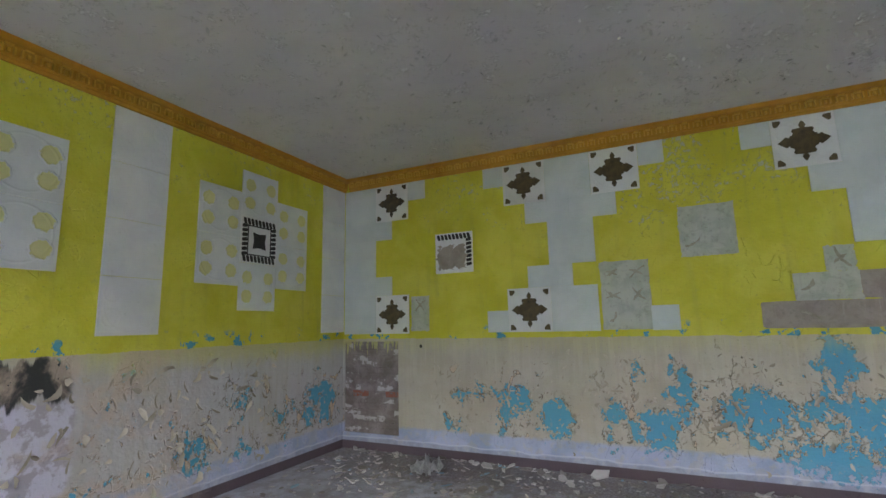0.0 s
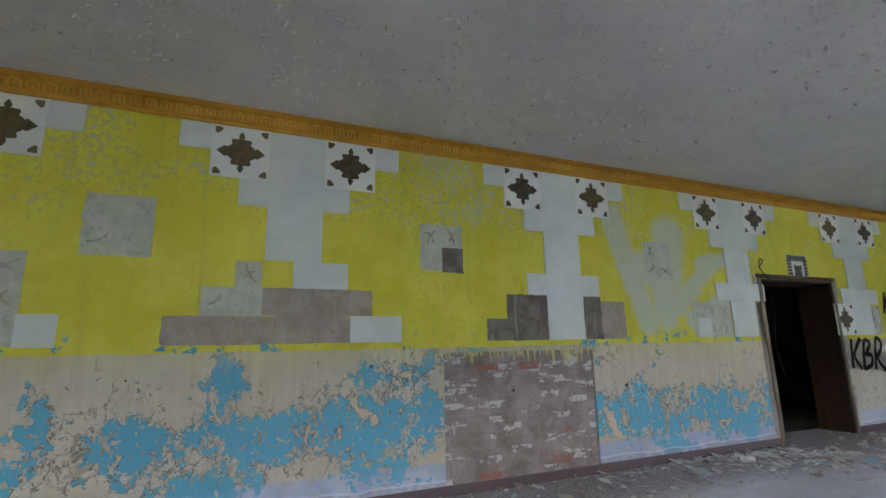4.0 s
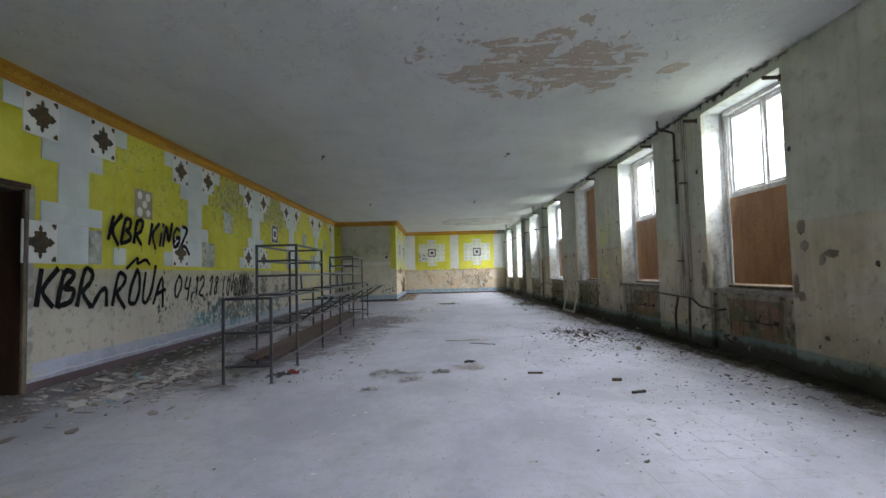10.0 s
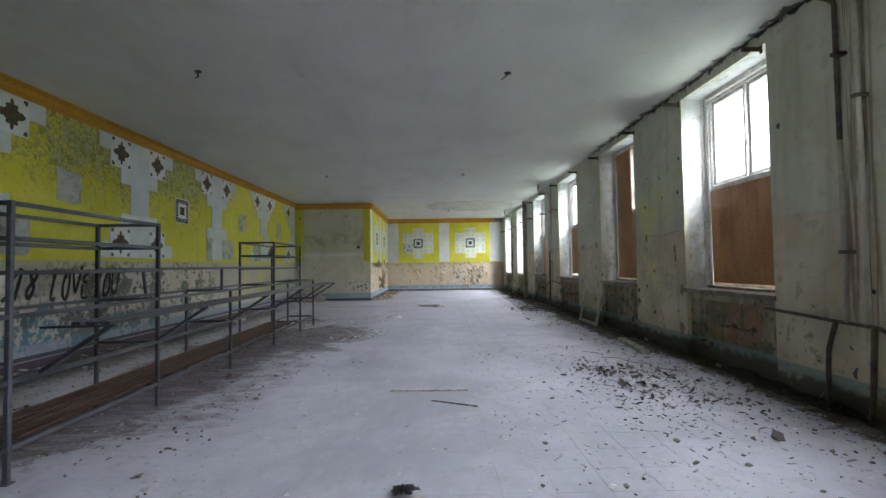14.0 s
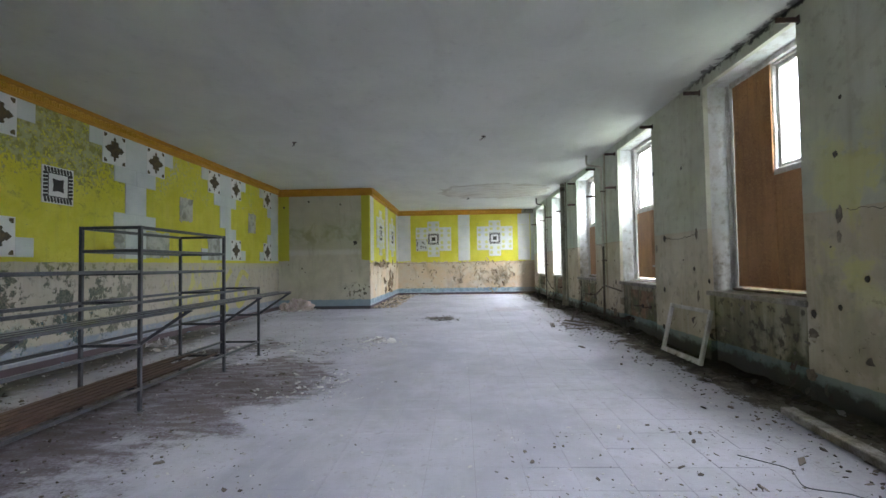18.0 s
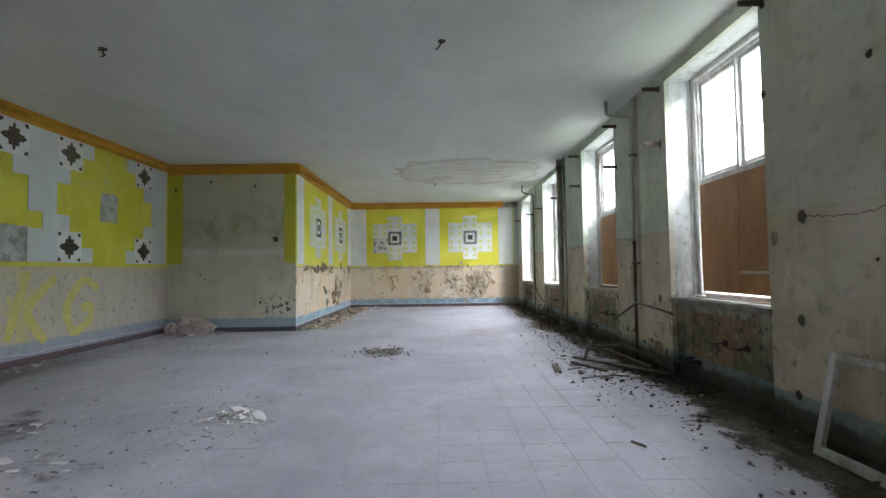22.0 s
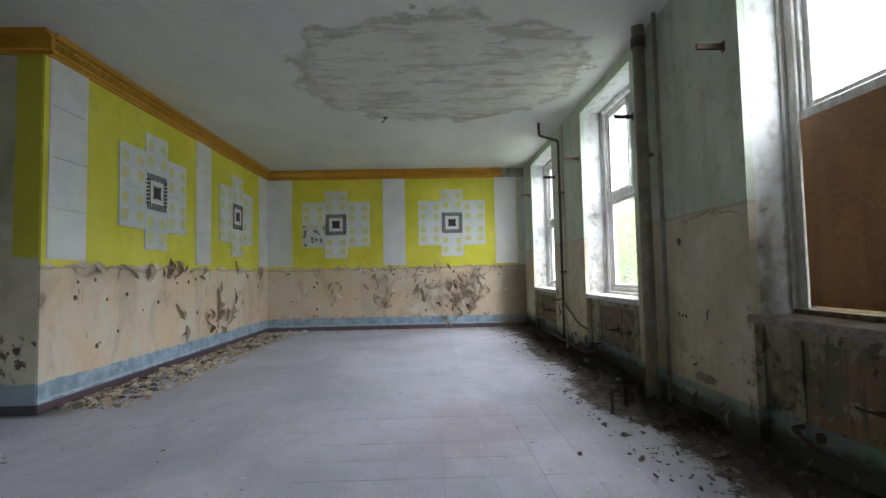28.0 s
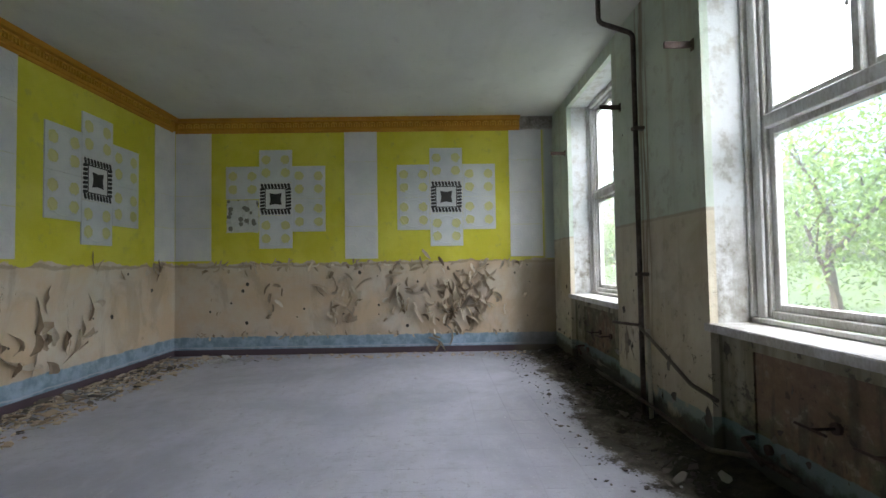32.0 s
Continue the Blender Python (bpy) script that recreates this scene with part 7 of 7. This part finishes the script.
curls("peeling_paint", "scabs of plaster low on the window wall", 160, lambda r: (-r.uniform(9.0, 31.4), abs(r.gauss(0.25, 0.2)) + 0.05), pose(0, YS, 0, 0, 0, 180), M_LITTER, 31, (0.02, 0.06))

def ceiling_flakes():
    rnd = random.Random(77)
    verts, faces = [], []
    spots = [(-1.0, 3.0, 2.2, 1.8, 510), (-2.6, 4.6, 1.4, 0.8, 272), (0.6, 4.5, 1.6, 0.6, 340), (2.2, 3.6, 1.6, 1.2, 476), (4.4, 4.5, 1.6, 0.6, 374), (5.2, 2.6, 1.8, 1.6, 476), (7.4, 0.8, 1.6, 1.4, 510), (9.8, -0.4, 1.2, 1.2, 340)]
    for cx, cy, rx, ry, n in spots:
        for _ in range(n):
            x, y = cx + rx * 0.6 * round(rnd.gauss(0, 1) * 2.5) / 2.5 + rnd.gauss(0, 0.09), cy + ry * 0.6 * rnd.gauss(0, 1)
            if y < YS + 0.2 or y > YN - 0.2 or x < X0 + 0.1:
                continue
            s = rnd.uniform(0.008, 0.034)
            e = Euler((rnd.uniform(-0.9, 0.9), rnd.uniform(-0.9, 0.9), rnd.uniform(0, 6.28))).to_matrix()
            ring = [e @ Vector((math.cos(a) * s * rnd.uniform(0.6, 1), math.sin(a) * s * rnd.uniform(0.15, 0.6), 0)) for a in (0, 1.2, 2.5, 3.7, 5.0)]
            hi = max(p.z for p in ring)
            b = len(verts)
            verts += [(p.x + x, p.y + y, CEIL - 0.001 + p.z - hi) for p in ring] + [(p.x + x, p.y + y, CEIL - 0.004 + p.z - hi) for p in ring]
            faces += [[b + k for k in range(5)], [b + 5 + k for k in range(5)][::-1]] + [(b + k, b + 5 + k, b + 5 + (k + 1) % 5, b + (k + 1) % 5) for k in range(5)]
    me = bpy.data.meshes.new("ceiling_flakes")
    me.from_pydata(verts, [], faces)
    me.materials.append(M_CEILFLAKE)
    tagged(new("ceiling_flakes", me), "flakes of whitewash hanging from the ceiling", "peeling paint", kind="stuff")
ceiling_flakes()

# ---- lamp hooks on the ceiling ----
for k, (x, y) in enumerate(((7.37, 3.1), (13.76, 3.06), (20.23, 3.05), (7.4, -0.55), (13.88, -0.6), (20.15, -0.42), (28.06, -0.26))):
    h = thing("lamp_hook", "dark bent lamp hook with cut wires on the ceiling", "hook", (x, y, CEIL), group="lamp hooks")
    bm = bmesh.new()
    tube(bm, [(0, 0, 0), (0, 0, -0.02), (0.02, 0.015, -0.04), (0.05, 0.02, -0.035), (0.045, 0.045, -0.065)], 0.007, 6, 0.008)
    part("hook", bm, M_RUST, h)
    bm = bmesh.new()
    tube(bm, [(0, 0, 0), (-0.03, 0.01, -0.05), (-0.07, -0.02, -0.06)], 0.005, 6, 0.01)
    part("wire", bm, M_WIRE, h)
    bm = bmesh.new()
    tube(bm, [(0, 0, 0), (0, 0, -0.010)], 0.028, 12)
    part("rose", bm, M_RUST, h)
    h.scale = (1.4, 1.4, 0.9)

# ---- holes knocked into the plaster ----
# raised dark patches stand for holes; their inner shade is put into colour
def hole_mesh(seed, r):
    rnd = random.Random(seed)
    bm = bmesh.new()
    pts = [(math.cos(a * 0.349) * r * rnd.uniform(0.7, 1.1), math.sin(a * 0.349) * r * rnd.uniform(0.8, 1.3)) for a in range(18)]
    rim = [bm.verts.new((p, -0.004, q)) for p, q in pts]
    foot = [bm.verts.new((p * 1.12, 0.0, q * 1.12)) for p, q in pts]
    mid = bm.verts.new((0, -0.002, 0))
    for k in range(18):
        bm.faces.new((rim[k], rim[(k + 1) % 18], mid))
        bm.faces.new((foot[k], foot[(k + 1) % 18], rim[(k + 1) % 18], rim[k]))
    return mesh_of(bm, "plaster_hole", M_HOLE)
HOLES = [hole_mesh(k, 1.0) for k in range(4)]
def hole(wall, m, r):
    o = new("plaster_hole", random.choice(HOLES))
    o.parent = wall
    o.matrix_local = m @ Matrix.Diagonal((r, 1, r, 1))
rs = random.Random(5)
for x in [w + s * d for w in WIN_X[3:] for s in (-1, 1) for d in (1.05, 1.35)]:
    for z in (0.55, 1.05, 1.30, 2.10, 2.6):
        if rs.random() < 0.16 and 8.6 < x < 31.3:
            hole(wall_south, pose(x + rs.uniform(-0.15, 0.15), YS, z + rs.uniform(-0.15, 0.15), 0, 0, 180), rs.choice((0.008, 0.012, 0.016, 0.024)))
for x, z, r in ((9.65, 2.47, 0.026), (12.73, 2.54, 0.024), (11.49, 2.61, 0.03), (14.60, 2.65, 0.022), (15.96, 0.79, 0.03), (15.67, 0.87, 0.02), (18.91, 1.60, 0.04), (18.96, 0.84, 0.035), (19.02, 0.28, 0.03), (17.67, 1.01, 0.025), (19.26, 2.64, 0.028), (21.24, 1.29, 0.018), (22.39, 1.29, 0.018), (22.57, 0.80, 0.03), (25.72, 1.47, 0.035), (25.75, 1.70, 0.035), (25.14, 0.82, 0.013), (25.08, 0.81, 0.013), (25.03, 0.81, 0.013), (25.09, 1.44, 0.028), (25.66, 1.38, 0.02), (29.0, 0.85, 0.03)):
    hole(wall_south, pose(x, YS, z, 0, 0, 180), r)
for k in range(26):
    hole(wall_north, north_at(rs.uniform(-2.9, 25), rs.choice((1.30, 1.33, 0.9, 1.2)) + rs.uniform(-0.04, 0.04)), rs.choice((0.008, 0.012, 0.018)))
for k in range(13):
    hole(wall_pier, pose(X1, rs.uniform(2.8, 5.3), rs.choice((0.55, 1.2, 1.28, 3.1)) + rs.uniform(-0.1, 0.1), 0, 0, -90), rs.choice((0.014, 0.02, 0.028)))
hole(wall_pier, pose(X1, 3.15, 1.95, 0, 0, -90), 0.055)
for k in range(20):
    hole(wall_east, pose(X2, rs.uniform(-2.8, 2.6), rs.uniform(0.35, 1.3), 0, 0, -90), rs.choice((0.010, 0.016, 0.024)))
    hole(wall_north_2, north2_at(rs.uniform(25.8, 31.4), rs.uniform(0.4, 1.3)), rs.choice((0.010, 0.016, 0.024)))

# ---- spray-painted tags ----
GLYPH = {
    "K": [[(0, 0), (0.05, 1)], [(0.75, 1.0), (0.08, 0.45), (0.8, -0.05)]],
    "B": [[(0, 0), (0.06, 1), (0.6, 0.9), (0.55, 0.6), (0.1, 0.5), (0.7, 0.4), (0.65, 0.05), (0, 0)]],
    "R": [[(0, 0), (0.05, 1), (0.65, 0.88), (0.55, 0.5), (0.08, 0.42), (0.8, -0.1)]],
    "i": [[(0.1, 0), (0.15, 0.6)], [(0.17, 0.85), (0.19, 0.92)]],
    "N": [[(0, 0), (0.1, 1), (0.6, 0.05), (0.75, 1.05)]],
    "G": [[(0.8, 0.85), (0.3, 1), (0, 0.5), (0.3, 0), (0.8, 0.15), (0.8, 0.5), (0.4, 0.45)]],
    "Z": [[(0, 0.95), (0.85, 1), (0.05, 0.15), (0.7, 0.1), (1.3, -0.25)]],
    "O": [[(0.4, 1), (0, 0.6), (0.1, 0.1), (0.5, 0), (0.75, 0.4), (0.6, 0.9), (0.4, 1)]],
    "U": [[(0, 1.05), (0.05, 0.15), (0.4, 0.0), (0.7, 0.3), (0.8, 1.1)]],
    "A": [[(0, -0.1), (0.45, 1), (0.9, -0.25)], [(0.1, 0.3), (0.95, 0.4)]],
    "0": [[(0.4, 1), (0.02, 0.6), (0.1, 0.1), (0.45, 0.0), (0.7, 0.45), (0.6, 0.9), (0.4, 1)]],
    "4": [[(0.2, 1), (0.1, 0.45), (0.75, 0.5)], [(0.65, 1.0), (0.55, -0.05)]],
    "1": [[(0.05, 0.7), (0.3, 1), (0.25, 0)]],
    "2": [[(0, 0.8), (0.35, 1), (0.55, 0.7), (0, 0), (0.7, 0.02)]],
    "8": [[(0.5, 0.95), (0.15, 0.85), (0.6, 0.3), (0.35, 0), (0.1, 0.25), (0.6, 0.8), (0.5, 0.95)]],
    ".": [[(0.1, 0.0), (0.14, 0.06)]],
    "L": [[(0.2, 1), (0.0, 0.05), (0.5, 0.1)]],
    "D": [[(0, 0), (0.1, 1), (0.6, 0.7), (0.6, 0.2), (0, 0)]],
    "V": [[(0, 1), (0.35, 0.0), (0.85, 1.1)]],
    "E": [[(0.7, 0.95), (0.15, 0.9), (0.05, 0.5), (0.5, 0.52)], [(0.05, 0.5), (0.1, 0.02), (0.7, 0.08)]],
    "Y": [[(0, 1.0), (0.3, 0.5), (0.75, 1.05)], [(0.45, 0.65), (0.15, -0.2)]],
    "~": [[(-0.1, -0.1), (0.25, 0.4), (0.5, 0.5), (0.75, -0.1)]],
    "^": [[(0, 0.0), (0.5, 1.0), (0.6, 0.25), (1.0, 0.7), (1.5, 0.3)]],
}
def tag(text, x0, x1, z0, z1, seed, w=0.034, rise=0.0, mat=None, label="black spray-painted tag on the yellow and white wall"):
    """A word in hand-drawn strokes on the yellow wall."""
    rnd = random.Random(seed)
    bm = bmesh.new()
    adv = {"i": 0.45, ".": 0.35, " ": 0.5, "1": 0.6, "^": 1.7}
    total = sum(adv.get(c, 1.05) for c in text)
    sx, sz, pen = (x1 - x0) / total, z1 - z0, 0.0
    depth = 0.0
    for c in text:
        for stroke in GLYPH.get(c, []):
            pts = []
            raw = [Vector((p + rnd.uniform(-0.07, 0.07), q + rnd.uniform(-0.09, 0.09))) for p, q in stroke]
            for a, b in zip(raw, raw[1:]):
                pts += [a.lerp(b, k / 4) for k in range(4)]
            pts.append(raw[-1])
            for _ in range(2):
                pts = [pts[0]] + [(a + b * 2 + d) / 4 for a, b, d in zip(pts, pts[1:], pts[2:])] + [pts[-1]]
            pos = [Vector((x0 + (pen + p.x * 1.05 + 0.36 * p.y) * sx, z0 + rise * (pen / total) + p.y * sz)) for p in pts]
            left, right = [], []
            depth = (depth + 0.0004) % 0.004
            for k, p in enumerate(pos):
                d = (pos[min(k + 1, len(pos) - 1)] - pos[max(k - 1, 0)]).normalized()
                n = Vector((-d.y, d.x)) * w * 0.5 * rnd.uniform(0.85, 1.2)
                left.append(bm.verts.new((p.x + n.x, YN - 0.0185 - depth, p.y + n.y)))
                right.append(bm.verts.new((p.x - n.x, YN - 0.0185 - depth, p.y - n.y)))
            for k in range(len(pos) - 1):
                bm.faces.new((left[k], left[k + 1], right[k + 1], right[k]))
            if rnd.random() < 0.35:
                p = pos[-1]
                box(bm, p.x - 0.004, YN - 0.019, p.y - rnd.uniform(0.05, 0.14), p.x + 0.004, YN - 0.0175, p.y)
        pen += adv.get(c, 1.05)
    return solo("graffiti_tag", bm, mat or M_SPRAY, label, "graffiti", group="graffiti")
tag("KBR KiNGZ", 11.15, 13.22, 1.76, 2.16, 1, 0.064)
tag("KBR~", 9.96, 11.22, 0.90, 1.42, 2, 0.068)
tag("ROUA", 11.25, 12.50, 0.86, 1.36, 3, 0.062)
tag("^", 11.55, 12.10, 1.40, 1.60, 4, 0.05)
tag("04.12.18", 12.75, 14.45, 0.88, 1.28, 5, 0.048)
for word, a, b, lo, hi in (("K", 21.85, 22.62, 0.38, 1.24), ("G", 22.72, 23.45, 0.36, 1.16)):
    tag(word, a, b, lo, hi, 9, 0.14, mat=M_YSPRAY, label="faded yellow painted letter on the grey dado")
tag("LOVE YOU", 14.60, 15.95, 0.83, 1.24, 6, 0.044)

bm = bmesh.new()
tube(bm, [(14.9, -1.75, 0.006), (14.7, -1.95, 0.006), (14.45, -1.85, 0.006), (14.35, -2.05, 0.02), (14.15, -2.1, 0.006), (14.0, -2.3, 0.006), (13.8, -2.25, 0.006), (13.6, -2.5, 0.006)], 0.003, 6, 0.06)
solo("loose_wire", bm, M_STEEL, "thin grey wire lying loose on the floor", "wire")

# ---- outside ----
bm = bmesh.new()
box(bm, -400, -500, -1.3, 430, YS - 0.46, -0.9)
solo("ground", bm, M_GRASS, "rough green ground outside the windows", "ground", kind="structure")

def tree(x, y, h, crown, seed, n=1500):
    rnd = random.Random(seed)
    t = thing("tree", "leafy green tree outside the windows", "tree", (x, y, -0.9), group="trees outside")
    bm = bmesh.new()
    tips = []
    def limb(a, d, ln, r, level):
        pts = [a]
        p, dd = a.copy(), d.copy()
        for _ in range(4):
            dd = (dd + Vector((rnd.uniform(-0.2, 0.2), rnd.uniform(-0.2, 0.2), 0.08))).normalized()
            p = p + dd * ln / 4
            pts.append(p.copy())
        for k in range(4):
            tube(bm, [pts[k], pts[k + 1]], r * (1 - 0.17 * k), 7)
        tips.append(pts[-1])
        if level < 2:
            for _ in range(4 if level == 0 else 3):
                a2 = pts[rnd.choice((2, 3, 4))]
                out = Vector((rnd.uniform(-1, 1), rnd.uniform(-1, 1), rnd.uniform(0.1, 0.8))).normalized()
                limb(a2, out, ln * rnd.uniform(0.45, 0.65), r * 0.45, level + 1)
    limb(Vector((0, 0, 0)), Vector((0, 0, 1)), h * 0.55, 0.05 + h * 0.012, 0)
    part("trunk", bm, M_BARK, t)
    verts, faces = [], []
    for _ in range(n):
        c = rnd.choice(tips) + Vector((rnd.gauss(0, crown * 0.3), rnd.gauss(0, crown * 0.3), rnd.gauss(0, crown * 0.26)))
        if c.z < 0.1:
            continue
        s = rnd.uniform(0.035, 0.085)
        e = Euler((rnd.uniform(-1, 1), rnd.uniform(-1, 1), rnd.uniform(0, 6.28))).to_matrix()
        b = len(verts)
        for p in ((-s, 0, 0), (0, -s * 0.45, s * 0.1), (s, 0, 0), (0, s * 0.45, s * 0.1)):
            verts.append(c + e @ Vector(p))
        faces += [(b, b + 1, b + 2), (b, b + 2, b + 3)]
    me = bpy.data.meshes.new("crown")
    me.from_pydata(verts, [], faces)
    me.materials.append(M_LEAF)
    o = new("crown", me)
    o.parent = t
    return t

rt = random.Random(8)
for k, (x, y, h) in enumerate(((24, -13, 4.6), (28, -12, 4.2), (31.5, -14, 5.0), (34.5, -12, 4.4), (37, -15, 5.4), (41, -13, 5.0), (45, -16, 6.0), (50, -14, 5.5), (56, -17, 6.5), (62, -18, 6.5), (20, -15, 5.0), (33.0, -8.6, 5.6), (36.0, -9.2, 6.2), (39.5, -9.0, 6.0), (43.5, -9.8, 6.4), (30.6, -9.0, 5.2), (48, -10.5, 6.5))):
    tree(x, y, h, h * 0.5, 100 + k, 6500)
def bush(x, y, r, seed, n=2200):
    rnd = random.Random(seed)
    verts, faces = [], []
    for _ in range(n):
        d = Vector((rnd.gauss(0, 1), rnd.gauss(0, 1), abs(rnd.gauss(0, 1)))).normalized() * r * rnd.uniform(0.5, 1.0) * rnd.uniform(0.8, 1.15)
        s = rnd.uniform(0.03, 0.08)
        e = Euler((rnd.uniform(-1, 1), rnd.uniform(-1, 1), rnd.uniform(0, 6.28))).to_matrix()
        b = len(verts)
        for p in ((-s, 0, 0), (0, -s * 0.5, s * 0.1), (s, 0, 0), (0, s * 0.5, s * 0.1)):
            verts.append(d + e @ Vector(p))
        faces += [(b, b + 1, b + 2), (b, b + 2, b + 3)]
    me = bpy.data.meshes.new("bush")
    me.from_pydata(verts, [], faces)
    me.materials.append(M_LEAF)
    o = new("bush", me)
    o.location = (x, y, -0.9)
    return tagged(o, "dense green bush outside the windows", "bush", "bushes outside")
for k in range(16):
    bush(24 + k * 2.1 + rt.uniform(-0.6, 0.6), -8.0 - rt.uniform(0, 3.5), rt.uniform(0.9, 1.6), 300 + k)

# ---- bricks of the two stripped patches ----
def brick_mesh(seed):
    rnd = random.Random(seed)
    bm = bmesh.new()
    v = box(bm, -0.120, -0.008, -0.0325, 0.120, 0.0, 0.0325)
    for q in v:
        q.co += Vector((rnd.uniform(-0.014, 0.012), rnd.uniform(-0.005, 0.006) if q.co.y < 0 else 0, rnd.uniform(-0.007, 0.006)))
    return mesh_of(bm, "brick", M_BRICK)
BRICKS = [brick_mesh(k) for k in range(14)]
rb = random.Random(3)
def bricks(x0, x1, z0, z1):
    row, z = 0, z0 + 0.036
    while z < z1 - 0.03:
        x = x0 + (0.125 if row % 2 else 0.0)
        while x < x1 + 0.05:
            a, b = max(x - 0.118, x0 + 0.004), min(x + 0.118, x1 - 0.004)
            if b - a > 0.05:
                o = new("brick", rb.choice(BRICKS))
                o.parent = wall_north
                o.matrix_local = Matrix.Translation(((a + b) / 2, YN + 0.028 + rb.uniform(-0.001, 0.006), z)) @ Matrix.Diagonal(((b - a) / 0.236, 1, 1, 1))
            x += 0.25
        row += 1
        z += 0.075
bricks(*BRICK_A)
bricks(*BRICK_B)

# ---- floor tiles ----
T = 0.298
def tile_box(verts, faces, x, y, rnd):
    b = len(verts)
    g = 0.0013 if 14.0 < x < 25.5 and -1.9 < y < 1.6 else 0.0005
    dz = rnd.uniform(-0.0008, 0.0008) if g > 0.001 else 0.0
    verts += [(x + g, y + g, -0.004), (x + T - g, y + g, -0.004), (x + T - g, y + T - g, -0.004), (x + g, y + T - g, -0.004),
              (x + g, y + g, dz - 0.0004), (x + T - g, y + g, dz), (x + T - g, y + T - g, dz - 0.0004), (x + g, y + T - g, dz)]
    faces += [(b + 4, b + 5, b + 6, b + 7), (b, b + 1, b + 5, b + 4), (b + 1, b + 2, b + 6, b + 5), (b + 2, b + 3, b + 7, b + 6), (b + 3, b, b + 4, b + 7)]
rf = random.Random(12)
ov, of = [], []
tile_box(ov, of, 15.0, 0, rf)
me_floor = bpy.data.meshes.new("floor_tile")
me_floor.from_pydata([(a - 15.0 - T / 2, b - T / 2, c) for a, b, c in ov], [], of)
me_floor.materials.append(M_FLOOR)
verts, faces = [], []
nx, ny = int((X2 - X0) / T) + 1, int((YN - YS) / T) + 1
singles = 0
for i in range(nx):
    for j in range(ny):
        x, y = X0 + i * T, YS + j * T
        if x > X1 - 0.1 and y > YN2 - 0.1:
            continue
        if 14.0 < x < 22.0 and -1.55 < y < 1.25 and singles < 300:
            o = new("floor_tile", me_floor)
            o.parent = floor
            o.location = (x + T / 2, y + T / 2, rf.uniform(-0.0008, 0.0006))
            singles += 1
        else:
            tile_box(verts, faces, x, y, rf)
me = bpy.data.meshes.new("floor_tiles")
me.from_pydata(verts, [], faces)
me.materials.append(M_FLOOR)
o = new("floor_tiles", me)
o.parent = floor
tagged(o, kind="stuff")
